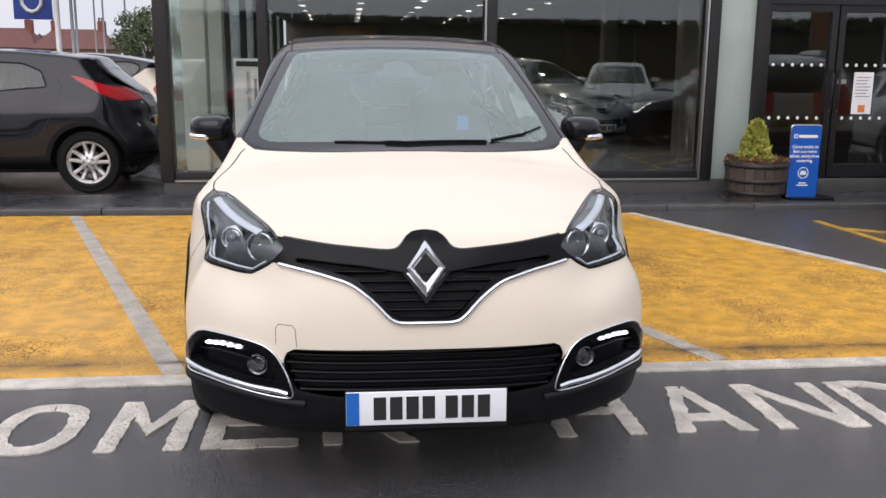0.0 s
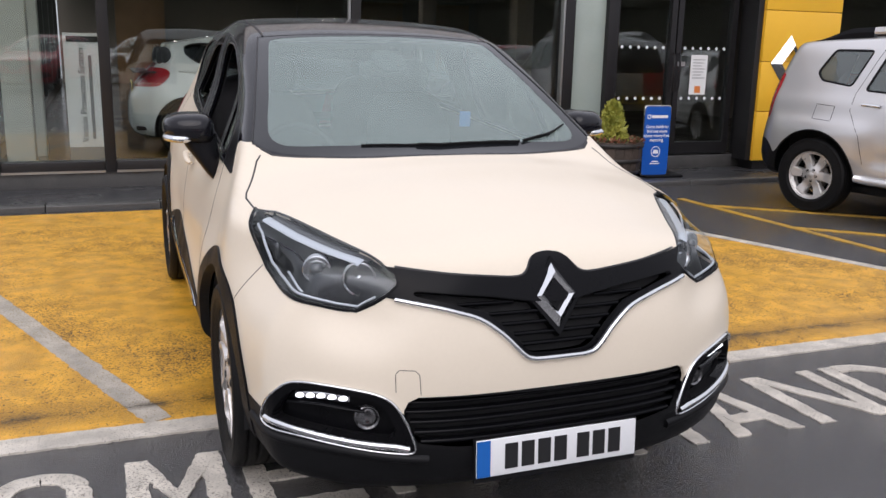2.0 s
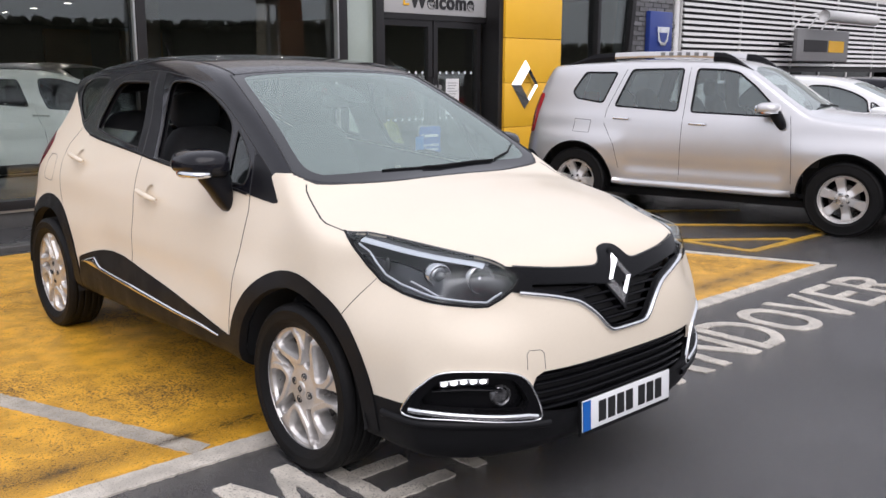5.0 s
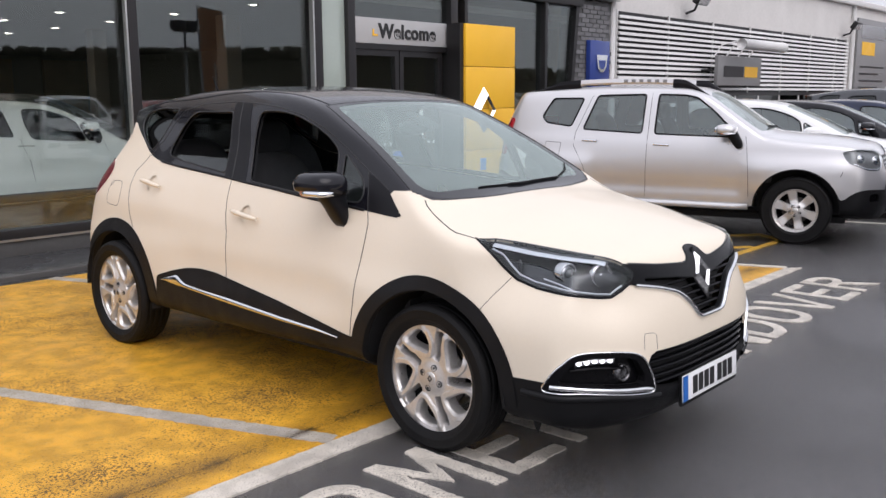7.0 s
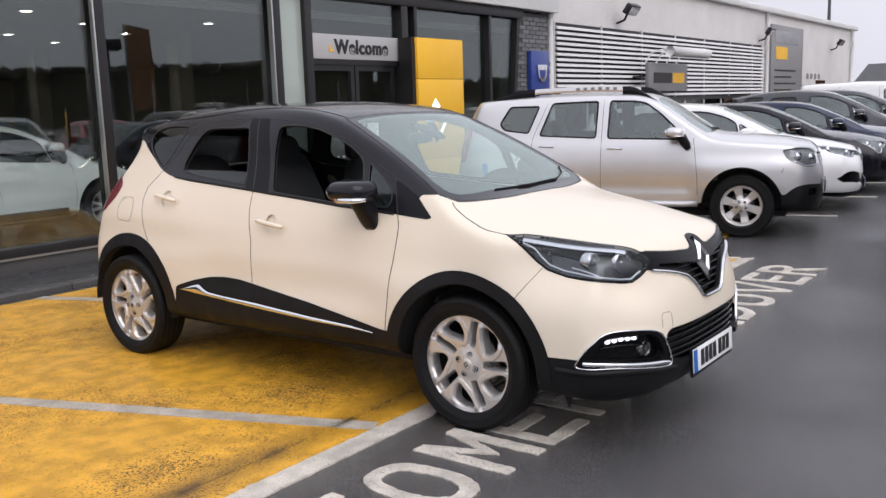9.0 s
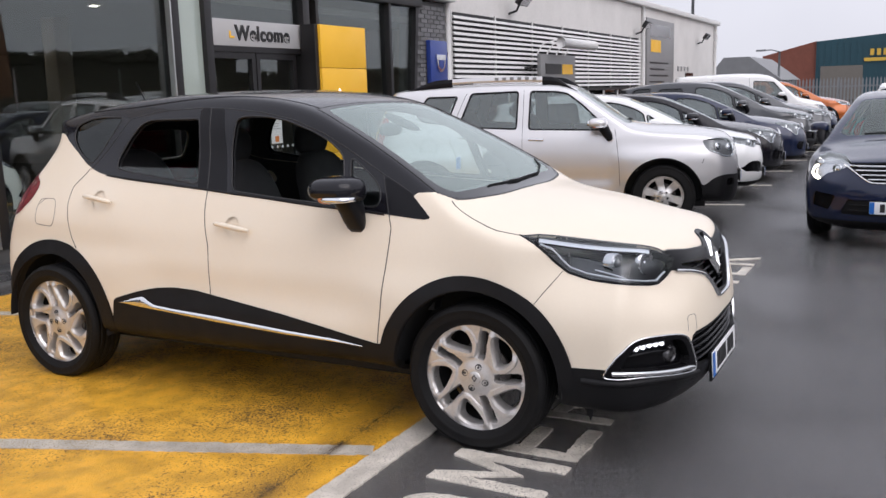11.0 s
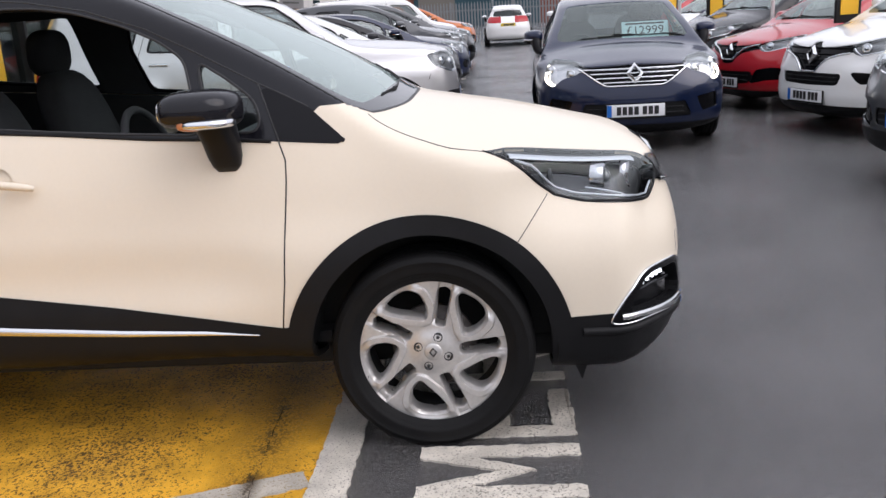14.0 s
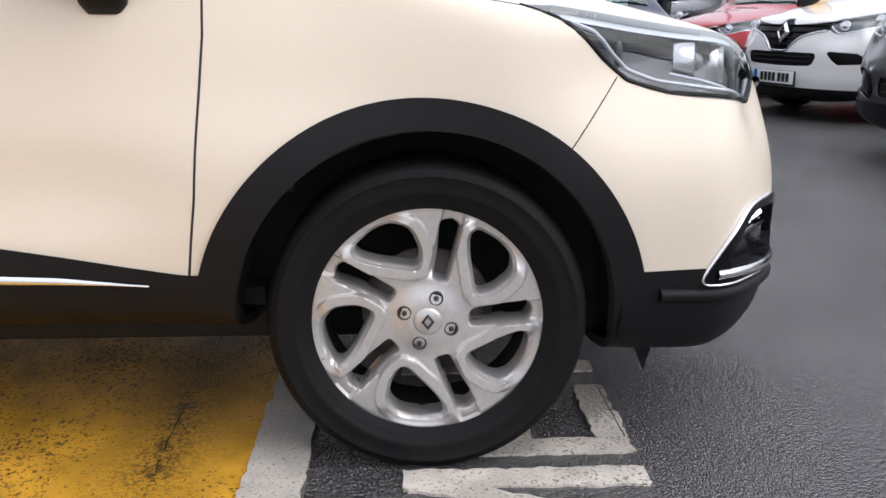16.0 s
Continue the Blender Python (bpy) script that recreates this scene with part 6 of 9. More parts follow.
HATCH = stretch(CROSSOVER, 1.0, 1.0, 0.925)
HATCH.update(plate_z=0.33, badge_z=0.70, wheel_r=0.315, arch=0.355, lip=0.0, trim_z=0.24, mirror=(0.52, 0.975), cabin_z=-0.07, badge=0.17,
             handles=[(1.17, 0.85), (2.12, 0.93)], ws_z=0.93)
SALOON = stretch(CROSSOVER, 1.05, 1.025, 0.905)
SALOON.update(HATCH, **{k: SALOON[k] for k in ("top", "crown", "plan", "section", "nose", "tail", "under", "windscreen", "windows", "rear_glass", "tail_lamp", "lines", "wheelbase")})
SALOON.update(
    grille=[(0, 0.79), (0.10, 0.785), (0.42, 0.775), (0.50, 0.765), (0.44, 0.72), (0.33, 0.64), (0.26, 0.60), (0, 0.59)],
    chrome_grille=[(-0.50, 0.755), (-0.44, 0.715), (-0.33, 0.635), (-0.26, 0.595), (0.26, 0.595), (0.33, 0.635), (0.44, 0.715), (0.50, 0.755)],
    lamp=[(0.76, -0.24, 0.84), (0.64, -0.55, 0.825), (0.50, -0.76, 0.785), (0.48, -0.79, 0.755), (0.58, -0.76, 0.69), (0.66, -0.70, 0.675), (0.70, -0.66, 0.60), (0.75, -0.58, 0.60), (0.77, -0.45, 0.72), (0.785, -0.34, 0.79)],
    intake=[(0, 0.44), (0.46, 0.44), (0.52, 0.30), (0, 0.29)], fog=[(0.56, 0.47), (0.77, 0.50), (0.78, 0.36), (0.62, 0.33)], bar_mat=CHROME, bars=4, badge=0.20, badge_z=0.705, plate_z=0.375, wheel_r=0.325, arch=0.365)
MPV = stretch(CROSSOVER, 1.0, 1.03, 1.0)
MPV.update(plate_z=0.36, badge_z=0.745, wheel_r=0.36, rim=0.265, arch=0.405, lip=0.0, trim_z=0.28, mirror=(0.55, 1.10), cabin_z=0.05, badge=0.19,
           intake=[(0, 0.58), (0.45, 0.58), (0.40, 0.47), (0, 0.46)], fog=[(0.50, 0.60), (0.74, 0.585), (0.82, 0.50), (0.60, 0.485)])
SUV = stretch(CROSSOVER, 1.04, 1.06, 1.03)
SUV.update(plate_z=0.45, badge_z=0.80, wheel_r=0.34, rim=0.235, arch=0.40, lip=0.05, trim_z=0.36, mirror=(0.55, 1.08), cabin_z=0.04,
           intake=[(0, 0.52), (0.45, 0.52), (0.42, 0.40), (0, 0.39)])
COUPE_SUV = stretch(CROSSOVER, 1.0, 0.985, 1.0)
COUPE_SUV.update(
    top=[(-0.95, 0.75), (-0.70, 0.96), (-0.3, 1.03), (0.12, 1.07), (0.25, 1.14), (0.5, 1.29), (0.75, 1.42), (0.95, 1.50), (1.3, 1.555), (1.7, 1.555), (2.1, 1.53), (2.5, 1.49), (2.8, 1.46), (3.1, 1.40)],
    tail=[(0.25, 3.05), (0.40, 3.20), (0.55, 3.22), (0.68, 3.17), (0.80, 3.10), (0.95, 3.06), (1.05, 3.00), (1.15, 2.90), (1.25, 2.78), (1.35, 2.66), (1.45, 2.56), (1.6, 2.50)],
    sculpt=lambda y, z: 0.045 * np.exp(-((y - 2.53) / 0.5) ** 4) * np.exp(-((z - 0.88) / 0.24) ** 2) + 0.04 * np.exp(-(y / 0.5) ** 4) * np.exp(-((z - 0.80) / 0.22) ** 2),
    tail_lamp=[(2.34, 1.27), (2.44, 1.265), (2.72, 1.17), (2.90, 1.13), (3.04, 1.01), (2.86, 1.0), (2.70, 1.07), (2.54, 1.16)], wheelbase=2.53, wheel_r=0.34, rim=0.235, arch=0.40, lip=0.05, trim_z=0.40, mirror=(0.55, 1.08),
    windows=[("front_window", [(0.62, 1.06), (0.80, 1.30), (1.0, 1.39), (1.36, 1.42), (1.36, 1.08)], False), ("rear_door_window", [(1.46, 1.09), (1.46, 1.42), (1.85, 1.40), (2.05, 1.32), (2.12, 1.15)], True)],
    lines=[[(0.40, 1.0), (0.45, 0.44)], [(1.41, 1.08), (1.41, 0.36)], [(2.12, 1.40), (2.28, 1.15), (2.22, 0.92), (2.05, 0.62)]], handles=[(1.10, 0.93)])
VAN = dict(
    CROSSOVER, sculpt=None, top=[(-0.85, 0.80), (-0.7, 0.93), (-0.4, 1.03), (-0.1, 1.10), (0.05, 1.16), (0.3, 1.38), (0.55, 1.60), (0.75, 1.73), (1.0, 1.79), (1.5, 1.82), (2.5, 1.81), (3.4, 1.78)],
    crown=[(-0.9, 0.04), (0.0, 0.08), (1.0, 0.05), (3.4, 0.04)], section=[(0.15, -0.05), (0.4, 0.0), (0.9, -0.01), (1.2, -0.05), (1.5, -0.10), (1.7, -0.15), (1.85, -0.22)],
    plan=[(-0.85, 0.80), (-0.4, 0.86), (0.2, 0.90), (3.0, 0.90), (3.4, 0.87)], nose=[(0.15, -0.70), (0.4, -0.83), (0.6, -0.83), (0.8, -0.78), (1.0, -0.62)], tail=[(0.2, 3.35), (0.5, 3.42), (1.2, 3.42), (1.7, 3.36), (1.85, 3.3)],
    tail_round=(0.10, 0.85, 4.0), spine=(0.0, 2.7, 0.85), wheelbase=2.70, windscreen=[(-0.70, 0.16), (-0.3, 0.08), (0.3, 0.08), (0.70, 0.16), (0.62, 0.64), (-0.62, 0.64)], ws_z=1.1,
    windows=[("front_window", [(0.42, 1.12), (0.50, 1.30), (0.72, 1.56), (1.25, 1.60), (1.25, 1.10)], False)], rear_glass=[(0, 1.1), (0.6, 1.1), (0.58, 1.55), (0, 1.55)],
    lines=[[(0.35, 1.1), (0.42, 0.5)], [(1.36, 1.68), (1.36, 0.34)], [(2.35, 1.68), (2.35, 0.5)]], handles=[(1.12, 0.98)], mirror=(0.48, 1.16), cabin_z=0.15, trim_z=0.34, lip=0.0, tail_lamp=[(3.2, 1.2), (3.5, 1.2), (3.5, 0.8), (3.25, 0.8)])


# ---- ground ----
def asphalt_material():
    m = material("wet_asphalt", (0.022, 0.0202, 0.0204), 0.35, vary=0.3, scale=0.7, bump=0.9, grain=95, tint=(0.011, 0.0101, 0.0102), spec=1.0, coat=0.1)
    t = m.node_tree
    b = t.nodes["Principled BSDF"]
    geo, pud, mr = (t.nodes.new("ShaderNode" + k) for k in ("NewGeometry", "TexNoise", "MapRange"))
    pud.inputs["Scale"].default_value, pud.inputs["Detail"].default_value = 0.75, 9.0
    mr.inputs["From Min"].default_value, mr.inputs["From Max"].default_value = 0.40, 0.62
    mr.inputs["To Min"].default_value, mr.inputs["To Max"].default_value = 0.27, 0.10
    b.inputs["Coat Roughness"].default_value = 0.30
    b.inputs["IOR"].default_value = 1.78
    t.links.new(next(n for n in t.nodes if n.type == "BUMP").outputs["Normal"], b.inputs["Coat Normal"])
    t.links.new(geo.outputs["Position"], pud.inputs["Vector"])
    t.links.new(pud.outputs["Fac"], mr.inputs["Value"])
    t.links.new(mr.outputs["Result"], b.inputs["Roughness"])
    # stones of the aggregate, lighter and darker
    vor, sp, mul = (t.nodes.new("ShaderNode" + k) for k in ("TexVoronoi", "MapRange", "Mix"))
    vor.inputs["Scale"].default_value = 190.0
    sp.inputs["From Min"].default_value, sp.inputs["From Max"].default_value = 0.1, 0.9
    sp.inputs["To Min"].default_value, sp.inputs["To Max"].default_value = 0.3, 2.6
    mul.data_type, mul.blend_type = "RGBA", "MULTIPLY"
    mul.inputs["Factor"].default_value = 1.0
    sep = t.nodes.new("ShaderNodeSeparateColor")
    t.links.new(geo.outputs["Position"], vor.inputs["Vector"])
    t.links.new(vor.outputs["Color"], sep.inputs[0])
    t.links.new(sep.outputs[0], sp.inputs["Value"])
    old = b.inputs["Base Color"].links[0].from_socket
    relief, under = t.nodes.new("ShaderNodeBump"), next(n for n in t.nodes if n.type == "BUMP")
    relief.inputs["Strength"].default_value, relief.inputs["Distance"].default_value = 0.9, 0.0040
    relief.invert = True
    t.links.new(vor.outputs["Distance"], relief.inputs["Height"])
    t.links.new(under.outputs["Normal"], relief.inputs["Normal"])
    for socket in ("Normal", "Coat Normal"):
        t.links.new(relief.outputs["Normal"], b.inputs[socket])
    t.links.new(old, mul.inputs["A"])
    t.links.new(sp.outputs["Result"], mul.inputs["B"])
    t.links.new(mul.outputs["Result"], b.inputs["Base Color"])
    return m


def road_paint(name, base, worn, hole=0.42, rough=0.5, scale=30.0, patchy=0.55, dirt=None):
    """Thick road paint, pitted and worn through to the asphalt."""
    m = bpy.data.materials.new(name)
    m.use_nodes = True
    t = m.node_tree
    b = t.nodes["Principled BSDF"]
    geo = t.nodes.new("ShaderNodeNewGeometry")
    fine, big, huge = (t.nodes.new("ShaderNodeTexNoise") for _ in range(3))
    fine.inputs["Scale"].default_value, fine.inputs["Detail"].default_value, fine.inputs["Roughness"].default_value = scale * 3, 2.6, 0.6
    big.inputs["Scale"].default_value, big.inputs["Detail"].default_value = 1.3, 8.0
    huge.inputs["Scale"].default_value, huge.inputs["Detail"].default_value = 8.0, 8.0
    for n in (fine, big, huge):
        t.links.new(geo.outputs["Position"], n.inputs["Vector"])
    add = t.nodes.new("ShaderNodeMath")
    add.operation, add.inputs[1].default_value = "MULTIPLY_ADD", patchy
    t.links.new(big.outputs["Fac"], add.inputs[0])
    t.links.new(fine.outputs["Fac"], add.inputs[2])
    wear = t.nodes.new("ShaderNodeMapRange")
    wear.inputs["From Min"].default_value, wear.inputs["From Max"].default_value = hole + 0.24, hole + 0.33
    t.links.new(add.outputs[0], wear.inputs["Value"])
    shade = t.nodes.new("ShaderNodeMix")
    shade.data_type = "RGBA"
    shade.inputs["A"].default_value, shade.inputs["B"].default_value = (*[c * 0.68 for c in base], 1), (*base, 1)
    mr = t.nodes.new("ShaderNodeMapRange")
    mr.inputs["From Min"].default_value, mr.inputs["From Max"].default_value = 0.38, 0.62
    t.links.new(huge.outputs["Fac"], mr.inputs["Value"])
    t.links.new(mr.outputs["Result"], shade.inputs["Factor"])
    mix = t.nodes.new("ShaderNodeMix")
    mix.data_type = "RGBA"
    mix.inputs["A"].default_value = (*worn, 1)
    t.links.new(wear.outputs["Result"], mix.inputs["Factor"])
    t.links.new(shade.outputs["Result"], mix.inputs["B"])
    last = mix
    if dirt:
        # washed-in dirt beside the joint, ragged and fading to both sides
        sep, off, gap, fade, stain, soil = (t.nodes.new("ShaderNode" + k) for k in ("SeparateXYZ", "Math", "Math", "MapRange", "Math", "Mix"))
        off.operation, off.inputs[1].default_value = "SUBTRACT", dirt[0]
        gap.operation = "ABSOLUTE"
        fade.inputs["From Min"].default_value, fade.inputs["From Max"].default_value = dirt[1], 0.0
        stain.operation, soil.data_type = "MULTIPLY", "RGBA"
        soil.inputs["B"].default_value = (0.045, 0.028, 0.012, 1)
        blot = t.nodes.new("ShaderNodeMapRange")
        blot.inputs["From Min"].default_value, blot.inputs["From Max"].default_value = 0.47, 0.60
        ragged = t.nodes.new("ShaderNodeMath")
        ragged.operation, ragged.inputs[1].default_value = "MULTIPLY_ADD", 0.45
        t.links.new(huge.outputs["Fac"], ragged.inputs[0])
        half = t.nodes.new("ShaderNodeMath")
        half.operation, half.inputs[1].default_value = "MULTIPLY", 0.62
        t.links.new(fine.outputs["Fac"], half.inputs[0])
        t.links.new(half.outputs[0], ragged.inputs[2])
        t.links.new(ragged.outputs[0], blot.inputs["Value"])
        t.links.new(geo.outputs["Position"], sep.inputs[0])
        t.links.new(sep.outputs["Y"], off.inputs[0])
        t.links.new(off.outputs[0], gap.inputs[0])
        t.links.new(gap.outputs[0], fade.inputs["Value"])
        t.links.new(fade.outputs["Result"], stain.inputs[0])
        t.links.new(blot.outputs["Result"], stain.inputs[1])
        t.links.new(stain.outputs[0], soil.inputs["Factor"])
        t.links.new(mix.outputs["Result"], soil.inputs["A"])
        last = soil
    t.links.new(last.outputs["Result"], b.inputs["Base Color"])
    rr = t.nodes.new("ShaderNodeMapRange")
    rr.inputs["From Min"].default_value, rr.inputs["From Max"].default_value = 0.35, 0.65
    rr.inputs["To Min"].default_value, rr.inputs["To Max"].default_value = rough + 0.12, rough - 0.22
    t.links.new(big.outputs["Fac"], rr.inputs["Value"])
    t.links.new(rr.outputs["Result"], b.inputs["Roughness"])
    bp = t.nodes.new("ShaderNodeBump")
    bp.inputs["Strength"].default_value, bp.inputs["Distance"].default_value = 0.5, 0.006
    t.links.new(fine.outputs["Fac"], bp.inputs["Height"])
    t.links.new(bp.outputs["Normal"], b.inputs["Normal"])
    return m


ASPHALT = asphalt_material()
BAY_YELLOW = road_paint("yellow_bay_paint", (0.76, 0.395, 0.034), (0.085, 0.045, 0.014), 0.39, 0.5, 34.0, 0.55, (0.57, 0.15))
LINE_WHITE = road_paint("white_line_paint", (0.66, 0.61, 0.53), (0.20, 0.18, 0.15), 0.235, 0.5, 40.0, 0.25)
LINE_YELLOW = road_paint("yellow_line_paint", (0.62, 0.36, 0.04), (0.07, 0.06, 0.04), 0.36)
GREY_LINE = road_paint("grey_divider_paint", (0.50, 0.455, 0.39), (0.24, 0.19, 0.10), 0.27, 0.5, 40.0, 0.3, (0.56, 0.05))
PAVING = material("wet_dark_paving", (0.050, 0.050, 0.052), 0.32, vary=0.35, scale=1.5, bump=0.2, grain=60, rough_vary=0.15)
KERB = material("concrete_kerb", (0.075, 0.073, 0.07), 0.5, vary=0.3, scale=4, bump=0.2, grain=80, rough_vary=0.15)

ground = tagged(solid("ground", [(-220, -220, 0), (220, -220, 0), (220, 220, 0), (-220, 220, 0)], [(0, 1, 2, 3)], ASPHALT), "wet dark asphalt forecourt with puddles", "ground", kind="structure")

EDGE_RNG = np.random.RandomState(41)


def worn_edge(poly, step=0.022, amount=0.0028):
    """A painted outline with ragged, slightly rounded edges."""
    p = rounded(poly, 1, True, 0.022) if len(poly) < 9 else np.array(poly, float)
    out = []
    for a, b in zip(p, np.roll(p, -1, 0)):
        n = max(int(np.linalg.norm(b - a) / step), 1)
        for k in range(n):
            out.append(a + (b - a) * k / n + EDGE_RNG.normal(size=2) * amount)
    return [tuple(q) for q in out]


LEAN = -0.386          # the bays lean back to one side


def bay_x(x0, y):
    return x0 + LEAN * (y - 0.4)


V, F = slab_mesh([(bay_x(-6.2, 0.36), 0.36), (bay_x(4.2, 0.36), 0.36), (bay_x(4.2, 4.85), 4.85), (bay_x(-6.2, 5.0), 5.0)], -0.02, 0.004)
tagged(solid("yellow_bay", V, F, BAY_YELLOW), "worn yellow painted handover bay on asphalt", "road marking", kind="structure")
V, F = slab_mesh(worn_edge([(-6.3, 0.245), (4.30, 0.262), (4.19, 0.37), (-6.3, 0.385)]), -0.02, 0.008)
tagged(solid("white_edge_line", V, F, LINE_WHITE), "worn white line along the bay front", "road marking", kind="structure")
V, F = slab_mesh(worn_edge(bar_poly(bay_x(4.22, 0.375), 0.375, bay_x(4.22, 4.83), 4.83, 0.09)), -0.02, 0.008)
tagged(solid("white_side_line", V, F, LINE_WHITE), "worn white line along the bay side", "road marking", kind="structure")
for x0 in (-3.62, -1.035, 1.55):
    V, F = slab_mesh(worn_edge(bar_poly(bay_x(x0, 0.39), 0.39, bay_x(x0, 4.9), 4.9, 0.105)), -0.02, 0.007)
    tagged(solid("divider_line", V, F, GREY_LINE), "worn pale dividing line between bays", "road marking", "bay dividers", "structure")


# road letters, 0.5 m tall, as painted strokes
def letter_shapes(ch, w, h, s):
    """Strokes of a road letter as polygons in a box w by h."""
    r = lambda x0, y0, x1, y1: [(x0, y0), (x1, y0), (x1, y1), (x0, y1)]

    def ring(cx, cy, a, b, t0, t1, n=18):
        out = [(cx + a * math.cos(t), cy + b * math.sin(t)) for t in np.linspace(t0, t1, n)]
        inn = [(cx + (a - s) * math.cos(t), cy + (b - s) * math.sin(t)) for t in np.linspace(t1, t0, n)]
        return out + inn

    def oblong(x0, y0, x1, y1, e, t0, t1, n=24):
        """Part of a squarish ring between two angles."""
        cx, cy, a, b = (x0 + x1) / 2, (y0 + y1) / 2, (x1 - x0) / 2, (y1 - y0) / 2
        at = lambda t, p, q: (cx + p * math.copysign(abs(math.cos(t)) ** e, math.cos(t)), cy + q * math.copysign(abs(math.sin(t)) ** e, math.sin(t)))
        return [at(t, a, b) for t in np.linspace(t0, t1, n)] + [at(t, a - s, b - s) for t in np.linspace(t1, t0, n)]
    pi = math.pi
    d = s * 1.05
    if ch == "O":
        return [oblong(0, 0, w, h, 0.8, k * pi / 2, (k + 1) * pi / 2, 12) for k in range(4)]
    if ch == "C":
        return [oblong(0, 0, w, h, 0.8, a, b, 12) for a, b in ((0.75, pi / 2), (pi / 2, pi), (pi, 1.5 * pi), (1.5 * pi, 2 * pi - 0.75))]
    if ch == "U":
        return [r(0, h * 0.35, s, h), r(w - s, h * 0.35, w, h), ring(w / 2, h * 0.35, w / 2, h * 0.35, pi, 1.5 * pi, 10), ring(w / 2, h * 0.35, w / 2, h * 0.35, 1.5 * pi, 2 * pi, 10)]
    if ch == "S":
        return [ring(w / 2, h * 0.73, w / 2, h * 0.27, a, b, 10) for a, b in ((0.3, pi / 2), (pi / 2, pi), (pi, 1.5 * pi))] + [ring(w / 2, h * 0.27 + s * 0.5, w / 2, h * 0.27 + s * 0.5, a, b, 10) for a, b in ((-pi * 0.85, -pi / 2), (-pi / 2, 0), (0, pi / 2))]
    if ch == "T":
        return [r(0, h - s, w, h), r(w / 2 - s / 2, 0, w / 2 + s / 2, h - s)]
    if ch == "M":
        return [[(0, 0), (s, 0), (s, h * 0.9), (0, h)], [(w - s, 0), (w, 0), (w, h), (w - s, h * 0.9)], [(0, h), (d, h), (w / 2, h * 0.5), (w / 2, h * 0.28)], [(w, h), (w / 2, h * 0.28), (w / 2, h * 0.5), (w - d, h)]]
    if ch == "E":
        return [r(0, 0, s, h), r(s, 0, w, s), r(s, h - s, w, h), r(s, h / 2 - s / 2, w * 0.85, h / 2 + s / 2)]
    if ch == "R":
        return [r(0, 0, s, h), ring(w * 0.42, h * 0.73, w * 0.52, h * 0.27, -pi / 2, 0, 9), ring(w * 0.42, h * 0.73, w * 0.52, h * 0.27, 0, pi / 2, 9), r(s, h - s, w * 0.45, h), r(s, h * 0.46, w * 0.45, h * 0.46 + s), [(w * 0.40, h * 0.48), (w * 0.40 + d, h * 0.48), (w, 0), (w - d, 0)]]
    if ch == "H":
        return [r(0, 0, s, h), r(w - s, 0, w, h), r(s, h / 2 - s / 2, w - s, h / 2 + s / 2)]
    if ch == "A":
        return [[(0, 0), (d, 0), (w / 2 + s * 0.3, h), (w / 2 - s * 0.5, h)], [(w - d, 0), (w, 0), (w / 2 + s * 0.5, h), (w / 2 - s * 0.1, h * 0.86)], r(w * 0.24, h * 0.22, w * 0.76, h * 0.22 + s)]
    if ch == "N":
        return [r(0, 0, s, h), r(w - s, 0, w, h), [(s * 0.2, h), (d + s * 0.2, h), (w - s * 0.2, 0), (w - d - s * 0.2, 0)]]
    if ch == "D":
        return [r(0, 0, s, h), ring(w * 0.35, h / 2, w * 0.65, h / 2, -pi / 2, 0, 12), ring(w * 0.35, h / 2, w * 0.65, h / 2, 0, pi / 2, 12), r(s, 0, w * 0.36, s), r(s, h - s, w * 0.36, h)]
    if ch == "V":
        return [[(0, h), (d, h), (w / 2 + s * 0.5, 0), (w / 2 - s * 0.5, 0)], [(w, h), (w / 2 + s * 0.5, 0), (w / 2 - s * 0.1, s * 0.8), (w - d, h)]]
    return []


for words, places in (("CUSTOMER", [(-3.22, 0.32), (-2.78, 0.32), (-2.38, 0.32), (-1.99, 0.30), (-1.60, 0.33), (-1.17, 0.32), (-0.79, 0.36), (-0.34, 0.36)]),
                      ("HANDOVER", [(0.56, 0.35), (1.03, 0.33), (1.45, 0.38), (1.89, 0.37), (2.31, 0.37), (2.74, 0.42), (3.24, 0.34), (3.66, 0.38)])):
    for ch, (x, w) in zip(words, places):
        V, F = [], []
        for i, poly in enumerate(letter_shapes(ch, w, 0.50, 0.072)):
            a, b = slab_mesh(worn_edge([(x + p, -0.445 + q) for p, q in poly]), -0.01, 0.005 + 0.0006 * i)
            F += [tuple(k + len(V) for k in f) for f in b]
            V += a
        tagged(solid("road_letter_" + ch.lower(), V, F, LINE_WHITE), "worn cream painted letter %s on the asphalt" % ch, "road marking", "letters on the ground", "structure")


